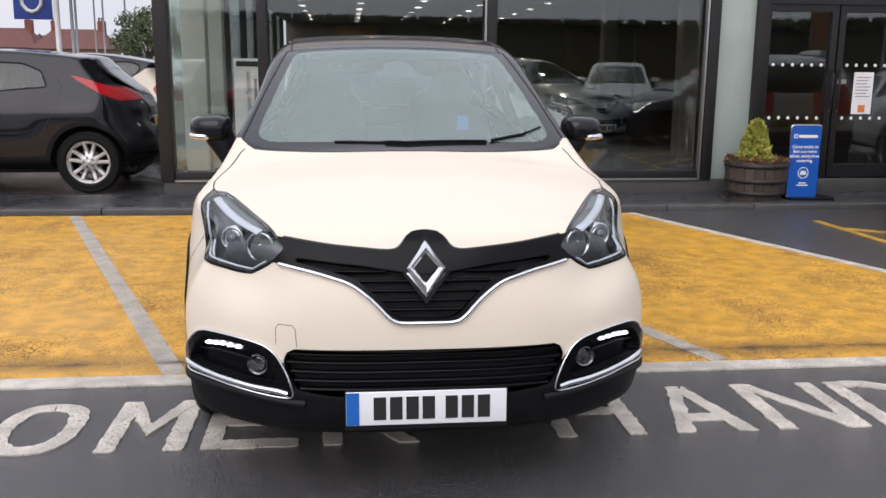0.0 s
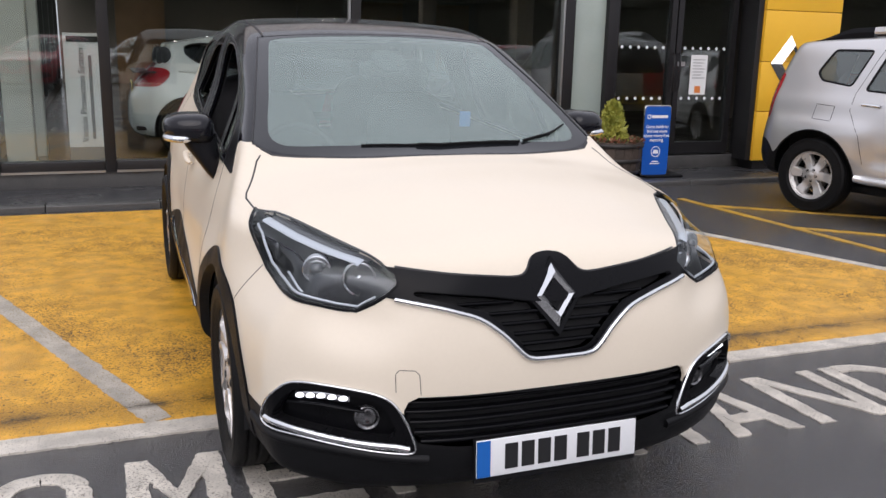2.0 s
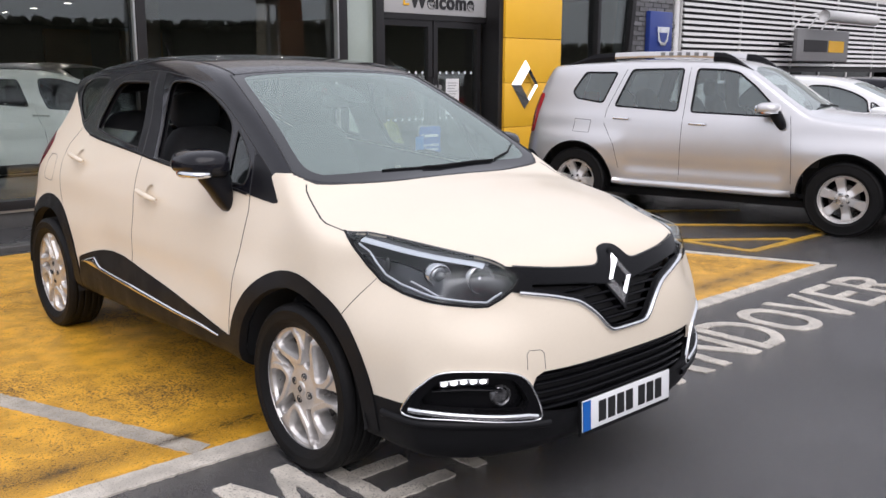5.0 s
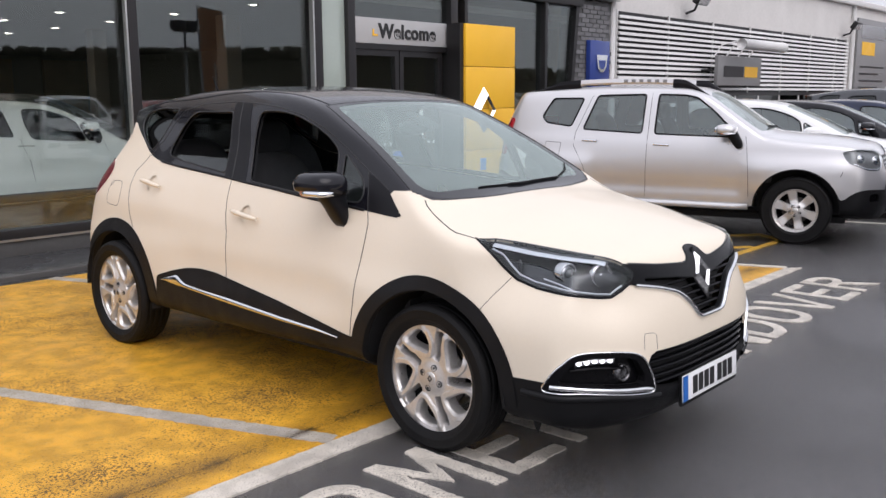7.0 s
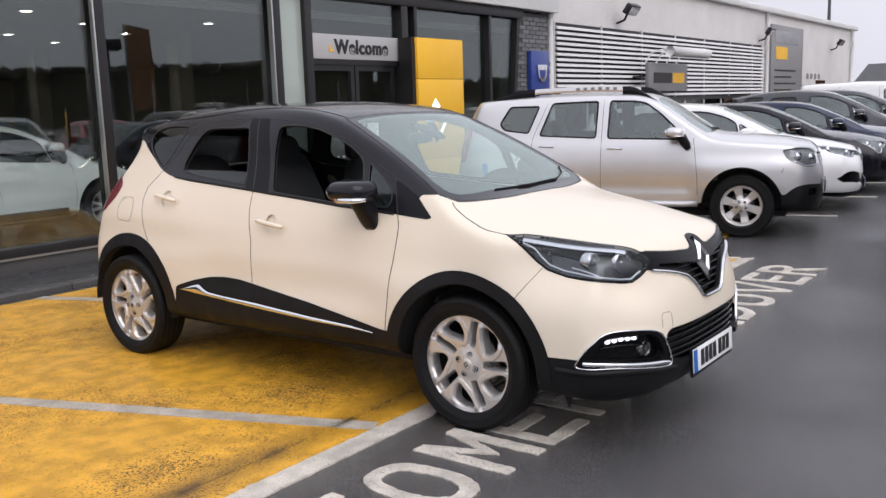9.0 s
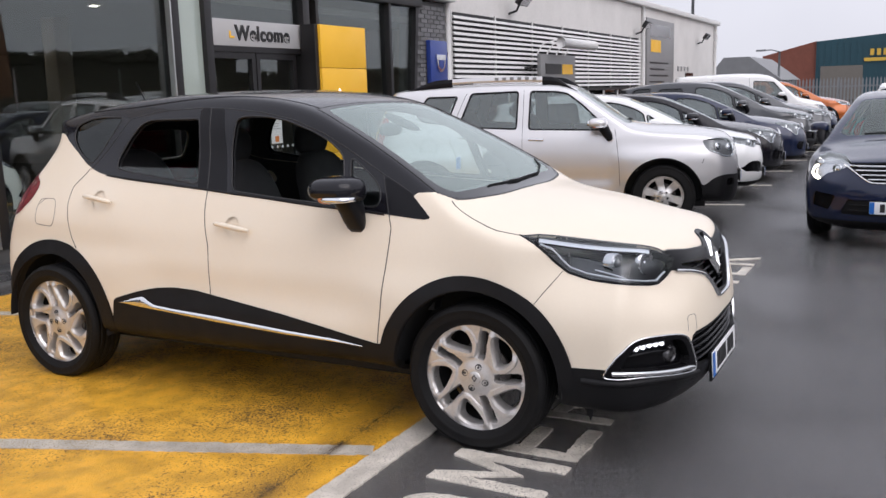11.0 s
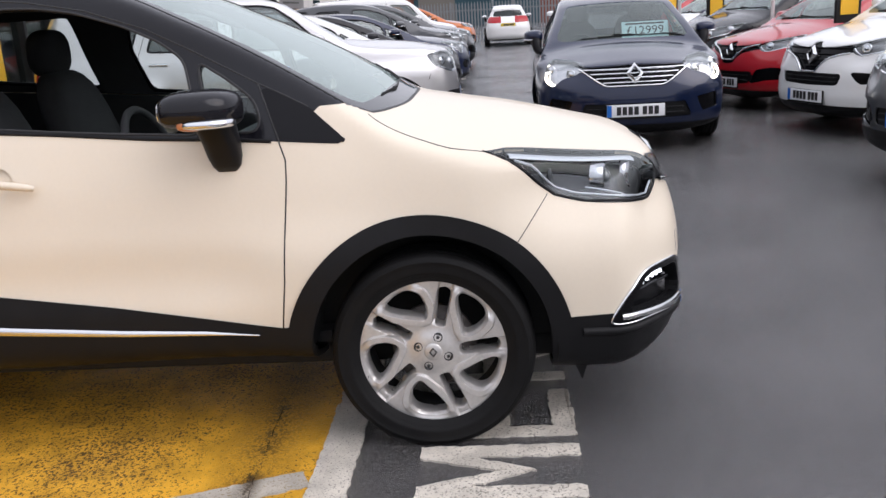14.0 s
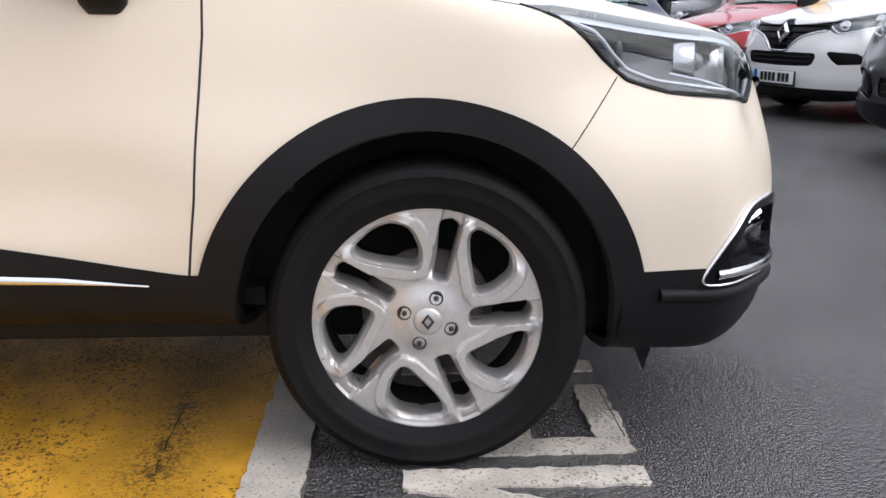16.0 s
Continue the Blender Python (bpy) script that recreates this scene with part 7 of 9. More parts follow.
# cracks with washed-in grit across the bay
DIRT = material("washed_in_grit", (0.055, 0.036, 0.018), 0.8, vary=0.5, scale=20, bump=0.6, grain=120)
rng = np.random.RandomState(8)
for path, w in (([(-6.4, 0.55), (-3.0, 0.56), (-1.5, 0.55), (-1.1, 0.545), (-0.9, 0.555), (-0.6, 0.575), (0.4, 0.58), (1.3, 0.575), (2.6, 0.565), (3.3, 0.56), (3.95, 0.60), (4.9, 0.63)], 0.0026),
                ([(-2.2, 4.1), (-1.34, 3.45), (-1.06, 3.24), (-0.79, 3.0), (-0.3, 2.6)], 0.002)):
    p = np.array(path)
    q = np.vstack([p[i] + (p[i + 1] - p[i]) * u for i in range(len(p) - 1) for u in np.linspace(0, 1, 9, endpoint=False)] + [p[-1]])
    q = q + rng.normal(size=q.shape) * 0.003
    d = np.gradient(q, axis=0)
    nrm = np.stack([-d[:, 1], d[:, 0]], 1) / np.maximum(np.linalg.norm(d, axis=1), 1e-6)[:, None]
    half = w * np.clip(rng.normal(0.35, 0.5, len(q)), 0.0, 1.0)[:, None]
    a, b = q + nrm * half, q - nrm * half
    n = len(q)
    V = [(x, y, 0.0095) for x, y in a] + [(x, y, 0.0095) for x, y in b]
    tagged(solid("crack", V, [(i, i + 1, n + i + 1, n + i) for i in range(n - 1)], DIRT), "dark crack filled with grit in the yellow bay", "crack", "cracks", "structure")


# ---- the showroom ----
FRAME = material("dark_bronze_frame", (0.020, 0.019, 0.020), 0.38, 0.3, vary=0.25, scale=3)
ALU = material("aluminium_strip", (0.45, 0.45, 0.44), 0.3, 0.9, vary=0.15)
SHOP_GLASS = glass("showroom_glass", (0.88, 0.91, 0.90), 1.75)
PALE_GLASS = material("pale_green_panel", (0.36, 0.42, 0.38), 0.18, vary=0.12, scale=1.2, coat=0.6)
WHITE_CLAD = material("white_cladding", (0.66, 0.655, 0.64), 0.45, vary=0.12, scale=0.8, rough_vary=0.1, bump=0.03, grain=30)
WHITE_WALL = material("white_render_wall", (0.63, 0.615, 0.59), 0.7, vary=0.18, scale=1.1, bump=0.25, grain=25)
YELLOW_PANEL = material("yellow_panel", (0.86, 0.48, 0.025), 0.45, vary=0.08, scale=2.0, rough_vary=0.1)
BLUE_SIGN = material("blue_sign", (0.018, 0.045, 0.24), 0.35, vary=0.12, coat=0.3)
GREY_SIGN = material("grey_sign", (0.22, 0.22, 0.22), 0.4, vary=0.1)
SLATE = material("grey_brick", (0.17, 0.17, 0.175), 0.75, vary=0.3, scale=9, bump=0.4, grain=60, each=0.22)
MORTAR = material("mortar", (0.10, 0.10, 0.10), 0.85, vary=0.2)
SHOP_WALL = material("showroom_wall", (0.17, 0.14, 0.115), 0.7, vary=0.15, scale=0.6)
SHOP_FLOOR = material("showroom_tiles", (0.10, 0.095, 0.09), 0.18, vary=0.15, scale=2, rough_vary=0.06)
# ceiling colour darkened to dim the room seen through the glass
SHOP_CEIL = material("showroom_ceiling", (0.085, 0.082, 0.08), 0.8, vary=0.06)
COLUMN_WHITE = material("pale_column_paint", (0.62, 0.63, 0.57), 0.6, vary=0.12, scale=2)
# timber lightened: the warm wall-lamp glow on the panels is put into the colour
WOOD = material("timber_front", (0.30, 0.16, 0.07), 0.5, vary=0.35, scale=3, rough_vary=0.1)
PAPER = material("white_paper", (0.78, 0.78, 0.77), 0.6, vary=0.04)
WARM_LAMP = lamp_glow("downlight", (1.0, 0.90, 0.74), 26.0)
ROOF_GREY = material("grey_roof_sheet", (0.20, 0.205, 0.21), 0.5, vary=0.2, scale=2)
DOT = material("frosted_dot", (0.62, 0.64, 0.64), 0.6, vary=0.05)
GY = 6.0                 # plane of the glazing
TOP = 3.05               # underside of the fascia

# pavement and kerb in front of the glazing
for i in range(22):
    x = -9.0 + i * 0.92
    ob = tagged(box("kerb_stone", x, 5.02, -0.05, x + 0.914, 5.17, 0.052, KERB, None, "", 0.012), "wet concrete kerb stone along the pavement", "kerb", "kerb stones", "structure")
tagged(box("pavement", -9.0, 5.173, -0.05, 11.2, 6.02, 0.050, PAVING), "wet dark pavement along the showroom", "pavement", kind="structure")
tagged(box("plinth", -2.16, 5.93, 0.045, 10.6, 6.12, 0.20, KERB, None, "", 0.006), "low concrete plinth under the glazing", "plinth", kind="structure")

showroom = thing("showroom_building", "dark framed glass showroom with a yellow entrance panel", "building", kind="structure")


def post(x, w=0.09, y0=5.90, y1=6.08, z0=0.20, z1=TOP, mat=None, label="dark frame post"):
    return box("frame_post", x - w / 2, y0, z0, x + w / 2, y1, z1, mat or FRAME, showroom, label, 0.004)


def pane(x0, x1, z0, z1, y=GY, mat=None):
    return box("window_pane", x0, y - 0.006, z0, x1, y + 0.006, z1, mat or SHOP_GLASS, showroom, "large glass pane")


post(-2.11, 0.14)
post(-1.10, 0.10)
post(1.28, 0.10)
post(1.21, 0.02, 5.89, 5.95, mat=ALU, label="bright edge strip")
post(3.70, 0.12)
post(3.615, 0.02, 5.88, 5.96, mat=ALU, label="bright edge strip")
post(4.24, 0.12)
post(6.19, 0.14)
post(6.45, 0.07)
post(8.42, 0.07)
for a, b in ((-2.04, -1.15), (-1.05, 1.23), (1.33, 3.60)):
    pane(a, b, 0.30, TOP)
    box("bottom_rail", a, 5.92, 0.20, b, 6.06, 0.30, FRAME, showroom, "dark bottom rail", 0.004)
    box("sill_strip", a, 5.90, 0.195, b, 5.95, 0.215, ALU, showroom, "aluminium sill strip")
box("pale_panel", 3.76, 5.97, 0.20, 4.18, 6.03, TOP, PALE_GLASS, showroom, "pale green glass panel", 0.003)
box("header", -2.18, 5.885, TOP - 0.10, 9.45, 6.10, TOP + 0.06, FRAME, showroom, "dark header rail", 0.005)
# windows beyond the yellow panel
pane(6.49, 8.38, 0.30, TOP - 0.10)
box("bottom_rail", 6.45, 5.92, 0.20, 9.2, 6.06, 0.30, FRAME, showroom, "dark bottom rail")
V, F = slab_mesh([(8.46, 0.30), (9.02, 0.30), (9.30, TOP - 0.10), (8.46, TOP - 0.10)], 5.99, 6.01)
solid("window_pane", [(a, c, b) for a, b, c in V], [f[::-1] for f in F], SHOP_GLASS, showroom, "slanted glass pane")
V, F = slab_mesh([(9.02, 0.20), (9.10, 0.20), (9.40, TOP), (9.31, TOP)], 5.92, 6.06)
solid("slanted_post", [(a, c, b) for a, b, c in V], F, FRAME, showroom, "slanted dark post")
# side wall of glass
for i in range(7):
    y = 6.12 + i * 2.4
    box("side_pane", -2.116, y + 0.05, 0.30, -2.104, y + 2.35, TOP, SHOP_GLASS, showroom, "side glass pane")
    box("frame_post", -2.17, y + 2.35, 0.20, -2.05, y + 2.45, TOP, FRAME, showroom)
box("side_rail", -2.17, 6.12, 0.15, -2.05, 23.9, 0.30, FRAME, showroom)
# fascia and roof
box("fascia", -2.35, 5.80, TOP + 0.06, 10.55, 6.05, 4.25, WHITE_CLAD, showroom, "white fascia", 0.01)
box("side_fascia", -2.35, 6.05, TOP + 0.06, -2.12, 24.4, 4.25, FRAME, showroom, "dark fascia", 0.01)
box("roof", -2.35, 6.05, 4.10, 10.55, 24.4, 4.20, ROOF_GREY, showroom, "flat roof")
# inside
tagged(box("showroom_floor", -2.05, 6.06, 0.0, 10.5, 24.2, 0.15, SHOP_FLOOR), "dark polished showroom tiles", "floor", kind="structure")
tagged(box("showroom_wall", -2.05, 24.0, 0.15, 10.5, 24.2, 4.1, SHOP_WALL), "brown showroom back wall", "wall", kind="structure")
tagged(box("showroom_wall", 10.3, 6.3, 0.15, 10.5, 24.0, 4.1, SHOP_WALL), "brown showroom side wall", "wall", kind="structure")
tagged(box("ceiling", -2.05, 6.12, 2.70, 10.5, 24.0, 2.80, SHOP_CEIL), "showroom ceiling, coloured dark for the dim room", "ceiling", kind="structure")
dl_v, dl_f = lathe_mesh([(0.0, 0.012), (0.058, 0.012), (0.060, 0.0)], 20)
dl_lamp = mesh_of("lamp_disc", dl_v * np.array([1, 1, -1]), dl_f, WARM_LAMP)
rg_v, rg_f = lathe_mesh([(0.060, 0.0), (0.08, 0.0), (0.085, 0.012), (0.060, 0.02)], 20)
dl_ring = mesh_of("ring", rg_v * np.array([1, 1, -1]), rg_f, DULL_CHROME)
for i in range(5):
    for j in range(9):
        d = thing("downlight", "lit round downlight in the ceiling", "lamp", pose(-1.2 + i * 1.25, 7.3 + j * 1.85 + (i % 2) * 0.9, 2.698), "ceiling downlights")
        hung(new("lamp_disc", dl_lamp), d)
        hung(new("ring", dl_ring), d)
# the two deeper columns are darkened to wall brown for the dim room
for x, y in ((-1.91, 6.75), (-1.86, 7.75), (4.6, 9.0), (4.6, 13.0)):
    tagged(box("column", x - 0.13, y - 0.13, 0.15, x + 0.13, y + 0.13, 2.70, COLUMN_WHITE if x < 0 else SHOP_WALL, None, "", 0.01), "round-edged showroom column, pale in front, darkened deeper in", "column", "showroom columns", "structure")
desk = thing("reception_desk", "timber fronted reception desk inside the showroom", "desk")
box("front", 0.2, 14.2, 0.15, 3.4, 14.3, 1.15, WOOD, desk, "timber front", 0.01)
box("top", 0.1, 14.1, 1.15, 3.5, 14.9, 1.20, SHOP_CEIL, desk, "dark grey top", 0.008)
for x in (0.25, 3.25):
    box("side_panel", x, 14.3, 0.15, x + 0.08, 14.85, 1.15, WOOD, desk)
for x in (-0.6, 6.4, 8.6):
    tagged(box("timber_screen", x, 23.8, 0.15, x + 1.3, 23.95, 2.6, WOOD, None, "", 0.01), "tall timber showroom wall panel, warm glow in its colour", "wall panel", "timber panels")

# entrance doors
door = tagged(new("door_1"), "dark framed double glass entrance door, closed", "door", kind="structure")
for x0, x1 in ((4.28, 5.115), (5.135, 5.97)):
    leaf = hung(new("door_leaf"), door, "dark framed glass leaf")
    box("stile", x0, 5.95, 0.22, x0 + 0.07, 6.03, 2.10, FRAME, leaf)
    box("stile", x1 - 0.07, 5.95, 0.22, x1, 6.03, 2.10, FRAME, leaf)
    box("top_rail", x0 + 0.07, 5.95, 2.02, x1 - 0.07, 6.03, 2.10, FRAME, leaf)
    box("bottom_rail", x0 + 0.07, 5.95, 0.22, x1 - 0.07, 6.03, 0.36, FRAME, leaf)
    box("pane", x0 + 0.07, 5.985, 0.36, x1 - 0.07, 5.995, 2.02, SHOP_GLASS, leaf, "glass pane")
    for z in (0.875, 1.455):
        for k in range(6):
            xx = x0 + 0.14 + k * (x1 - x0 - 0.28) / 5
            dv, df = lathe_mesh([(0.0, 0.0), (0.019, 0.0)], 12)
            dot = solid("frosted_dot", dv, df, DOT, leaf)
            dot.matrix_basis = pose(xx, 5.982, z, 90)
    hx = x1 - 0.03 if x0 < 5 else x0 + 0.03
    rod("pull_handle", [(hx, 5.93, 0.95), (hx, 5.90, 1.0), (hx, 5.90, 1.35), (hx, 5.93, 1.40)], 0.012, FRAME, leaf, "", 8)
box("lock_plate", 5.16, 5.935, 1.25, 5.26, 5.95, 1.30, ALU, door, "bright lock plate")
box("notice", 5.37, 5.972, 0.92, 5.60, 5.978, 1.38, PAPER, door, "white paper notice")
for k in range(7):
    box("notice_line", 5.40, 5.969, 1.32 - k * 0.035, 5.57 - (k % 3) * 0.025, 5.9735, 1.328 - k * 0.035, GREY_SIGN, door)
box("notice_square", 5.445, 5.969, 0.94, 5.525, 5.9735, 1.02, material("orange_print", (0.70, 0.22, 0.05), 0.5, vary=0.1), door, "orange printed square")
box("transom", 4.30, 5.93, 2.10, 6.12, 6.05, 2.17, FRAME, showroom, "dark transom")
box("welcome_panel", 4.30, 5.93, 2.17, 6.12, 5.99, 2.49, material("pale_grey_panel", (0.42, 0.42, 0.42), 0.4, vary=0.06), showroom, "pale grey welcome panel", 0.004)
pane(4.30, 6.12, 2.49, TOP - 0.1)
wel = lettering("welcome_sign", "Welcome", 0.255, INK, None, pose(5.27, 5.925, 2.325, 90), depth=0.008, weight=0.0075)
wel.data.space_character = 1.09
tagged(wel, "black raised Welcome lettering over the entrance", "sign")
sq = thing("sign_corner", "small yellow corner mark beside the lettering", "sign mark")
box("upright", 4.62, 5.922, 2.265, 4.645, 5.93, 2.35, YELLOW_PANEL, sq)
box("foot", 4.645, 5.922, 2.265, 4.71, 5.93, 2.29, YELLOW_PANEL, sq)

# yellow entrance panel with the lozenge
tower = thing("yellow_entrance_panel", "tall yellow entrance panel with a chrome lozenge", "sign panel")
for i in range(4):
    z0 = 0.16 + i * 0.583
    box("panel", 6.10, 5.62, z0, 7.22, 5.90, z0 + 0.577, YELLOW_PANEL, tower, "yellow panel", 0.006)
box("base", 6.12, 5.64, 0.05, 7.20, 5.89, 0.16, FRAME, tower)
diamond(tower, pose(6.49, 5.615, 1.30), 0.66, "lozenge", CHROME, 0.36)
box("edge_strip", 6.02, 5.66, 0.16, 6.095, 5.90, 2.49, FRAME, tower, "dark edge strip")

# grey brick pier with a leaning edge
pier = thing("brick_pier", "grey brick pier beside the glazing", "wall", kind="structure")
V, F = slab_mesh([(9.12, 0.08), (10.42, 0.08), (10.42, TOP + 0.02), (9.42, TOP + 0.02)], 5.965, 6.3)
solid("pier_core", [(a, c, b) for a, b, c in V], F, MORTAR, pier)
brick_v, brick_f = slab_mesh([(-0.105, -0.031), (0.105, -0.031), (0.105, 0.031), (-0.105, 0.031)], -0.012, 0.012)
brick_me = mesh_of("brick", [(a, c, b) for a, b, c in brick_v], brick_f, SLATE, False)
for r in range(39):
    z = 0.12 + r * 0.075
    edge = 9.12 + (z - 0.08) * 0.30 / (TOP - 0.06)
    x = edge + 0.12 + (0.1125 if r % 2 else 0)
    while x < 10.36:
        b = hung(new("brick", brick_me), pier)
        b.location = (x, 5.958 + random.uniform(-0.002, 0.002), z)
        x += 0.225
sign = thing("blue_brand_sign", "blue wall sign with a silver shield shape", "sign")
box("panel", 9.62, 5.84, 1.55, 10.24, 5.93, 2.42, BLUE_SIGN, sign, "blue panel", 0.01)
sh_v, sh_f = slab_mesh([(-0.17, 0.12), (0.17, 0.12), (0.13, -0.10), (0.05, -0.17), (-0.05, -0.17), (-0.13, -0.10)], 0, 0.03)
shield = solid("shield", sh_v, sh_f, CHROME, sign, "silver shield")
shield.matrix_basis = pose(9.95, 5.84, 2.06, 90)
si_v, si_f = slab_mesh([(-0.11, 0.03), (0.11, 0.03), (0.08, -0.08), (0.03, -0.12), (-0.03, -0.12), (-0.08, -0.08)], 0, 0.034)
inner = solid("shield_inset", si_v, si_f, BLUE_SIGN, sign)
inner.matrix_basis = pose(9.95, 5.84, 2.06, 90)

# ---- white workshop wing ----
wing = thing("workshop_building", "white rendered workshop with slatted screen and floodlights", "building", kind="structure")
box("wall", 10.60, 6.05, 0.0, 35.0, 6.35, 3.95, WHITE_WALL, wing, "white rendered wall", 0.01)
box("end_wall", 34.7, 6.35, 0.0, 35.0, 22.0, 3.95, WHITE_WALL, wing, "white rendered wall")
box("gutter", 10.4, 5.93, 3.95, 35.15, 6.10, 4.12, WHITE_CLAD, wing, "white gutter", 0.03)
box("roof", 10.5, 6.05, 4.0, 35.1, 22.0, 4.10, ROOF_GREY, wing, "grey roof")
# a black sheet on the wall stands for the shade between the slats
box("slat_gap_shade", 10.75, 6.02, 1.55, 23.1, 6.05, 2.98, INK, wing, "black sheet for the shade between slats")
for k in range(14):
    z = 1.62 + k * 0.097
    V, F = slab_mesh([(-0.035, -0.024), (0.0, -0.028), (0.018, 0.024), (-0.012, 0.028)], 10.72, 23.1)
    solid("screen_slat", [(c, 5.965 + a, z + b) for a, b, c in V], F, WHITE_CLAD, wing, "white slat" if k == 0 else "")
for x in (10.72, 12.65, 14.6, 16.5, 18.4, 20.3, 22.2, 23.08):
    box("screen_post", x - 0.02, 5.99, 1.55, x + 0.02, 6.03, 3.0, WHITE_CLAD, wing)
for k in range(9):
    x = 10.8 + k * 1.28
    box("low_window", x, 6.03, 0.75, x + 1.22, 6.045, 1.48, DARK_GLASS, wing, "dark window")
    box("window_frame", x + 1.22, 6.01, 0.70, x + 1.28, 6.05, 1.52, WHITE_CLAD, wing)
box("window_head", 10.75, 5.99, 1.48, 23.1, 6.05, 1.55, FRAME, wing)
for x in (10.52, 23.5, 34.4):
    rod("downpipe", [(x, 5.97, 0.1), (x, 5.97, 3.2), (x, 5.93, 3.4), (x, 5.97, 3.65), (x, 5.97, 3.95)], 0.055, WHITE_CLAD, wing, "white downpipe", 12)
box("hopper", 10.43, 5.90, 3.30, 10.61, 6.02, 3.50, WHITE_CLAD, wing, "white hopper", 0.01)
box("small_window", 29.4, 6.02, 1.15, 30.6, 6.05, 2.0, DARK_GLASS, wing)
tall = thing("tall_wall_sign", "tall grey wall sign with faded lettering bars", "sign")
box("panel", 23.95, 5.98, 1.05, 27.4, 6.04, 3.65, GREY_SIGN, tall, "grey panel", 0.01)
box("title_bar", 24.3, 5.972, 3.10, 26.8, 5.982, 3.48, DULL_CHROME, tall, "pale bar")
box("mark", 24.4, 5.972, 2.62, 25.6, 5.982, 3.0, YELLOW_PANEL, tall, "yellow bar")
for k in range(5):
    box("text_bar", 24.3, 5.972, 2.26 - k * 0.2, 26.6 - (k % 2) * 0.5, 5.982, 2.31 - k * 0.2, FRAME, tall)
board = thing("hanging_sign", "grey projecting sign with dark and yellow bars", "sign")
box("panel", 13.83, 5.50, 1.68, 16.0, 5.58, 2.28, GREY_SIGN, board, "grey panel", 0.01)
box("name_bar", 14.10, 5.49, 1.86, 15.05, 5.505, 2.08, FRAME, board, "dark bar")
box("mark_bar", 15.12, 5.49, 1.86, 15.78, 5.505, 2.08, YELLOW_PANEL, board, "yellow bar")
for x in (14.0, 15.85):
    rod("wall_stay", [(x, 5.58, 2.0), (x, 5.8, 2.0), (x, 6.06, 2.0)], 0.025, FRAME, board, "", 6)
rod("trough_lamp", [(14.1, 5.15, 2.50), (16.3, 5.15, 2.50)], 0.11, WHITE_CLAD, board, "white trough lamp", 12)
for x in (13.75, 14.3, 14.85, 15.4):
    rod("bracket", [(x, 5.54, 2.28), (x + 0.1, 5.45, 2.48), (x + 0.3, 5.25, 2.55), (x + 0.8, 5.17, 2.54)], 0.015, WHITE_CLAD, board, "", 6)
for x in (13.4, 22.85, 31.3):
    fl = thing("floodlight", "black floodlight on the white wall", "lamp", pose(x, 5.95, 3.25), "wall floodlights")
    rod("bracket", [(0, 0.08, -0.15), (0, -0.10, -0.10), (0, -0.16, 0.02)], 0.025, FRAME, fl, "", 8)
    box("housing", -0.24, -0.12, -0.09, 0.24, 0.0, 0.13, FRAME, fl, "black housing", 0.02, pose(0, -0.20, 0.12, 35))
    box("lens", -0.20, -0.135, -0.06, 0.20, -0.118, 0.10, DULL_CHROME, fl, "grey lens", 0.0, pose(0, -0.20, 0.12, 35))
for k in range(4):
    tagged(box("wall_mark", 28.2 + k * 0.5, 6.035, 2.05, 28.2 + k * 0.5 + 0.22, 6.046, 2.22, GREY_SIGN), "small grey letter plate on the white wall", "sign", "wall plates")


# ---- cars ----
cream_crossover(pose(0.012, 0, 0))
LOT = 13.6     # the parked rows lean with the bays
off_roader = simple_car("off_roader_car", "silver off-road car with black and silver roof rails", OFF_ROADER, SILVER, pose(6.36, 1.0, 0, 0, 0, LOT), 0.03, "star", ALLOY)
for sd in (-1, 1):
    rod("side_step", [(sd * 0.86, 0.46, 0.36), (sd * 0.875, 0.6, 0.355), (sd * 0.875, 2.1, 0.36), (sd * 0.86, 2.24, 0.37)], 0.032, SILVER, off_roader, "silver side step", 10)
simple_car("hatchback_car", "navy blue hatchback with lit headlamps and a price card", SALOON, NAVY, pose(5.72, -1.55, 0, 0, 0, -92), 0.03, "split", DARK_ALLOY, trim_low=True, glow=True, price="£12999")
simple_car("small_suv_car", "glossy black small SUV with red tail lamps", COUPE_SUV, BLACK_PAINT, pose(-5.60, 7.38, 0, 0, 0, -90), 0.03, "split", ALLOY)
white_row = simple_car("electric_hatchback_car", "white hatchback parked beside the silver off-roader", HATCH, WHITE_PAINT, pose(8.85, 1.15, 0, 0, 0, LOT), 0.045, "five", ALLOY)
black_row = simple_car("estate_car", "black hatchback parked in the row", SALOON, BLACK_PAINT, pose(11.2, 1.2, 0, 0, 0, LOT), 0.045, "split", ALLOY)
navy_row = simple_car("family_car", "dark blue hatchback parked in the row", SALOON, NAVY, pose(13.5, 1.1, 0, 0, 0, LOT), 0.045, "split", ALLOY)
grey_row = simple_car("grey_suv_car", "dark grey SUV parked in the row", SUV, GREY_PAINT, pose(15.8, 1.2, 0, 0, 0, LOT), 0.045, "five", ALLOY)
van = simple_car("panel_van", "white panel van parked in the row", VAN, WHITE_PAINT, pose(23.4, 1.5, 0, 0, 0, LOT), 0.05, "five", DULL_CHROME)
tagged(van, category="van")
simple_car("orange_suv_car", "orange SUV parked beyond the white van", SUV, ORANGE, pose(27.0, 1.2, 0, 0, 0, LOT), 0.06, "five", ALLOY)
red = simple_car("small_red_car", "red hatchback in the facing row", HATCH, RED, pose(8.0, -3.88, 0, 0, 0, 199), 0.04, "five", ALLOY)
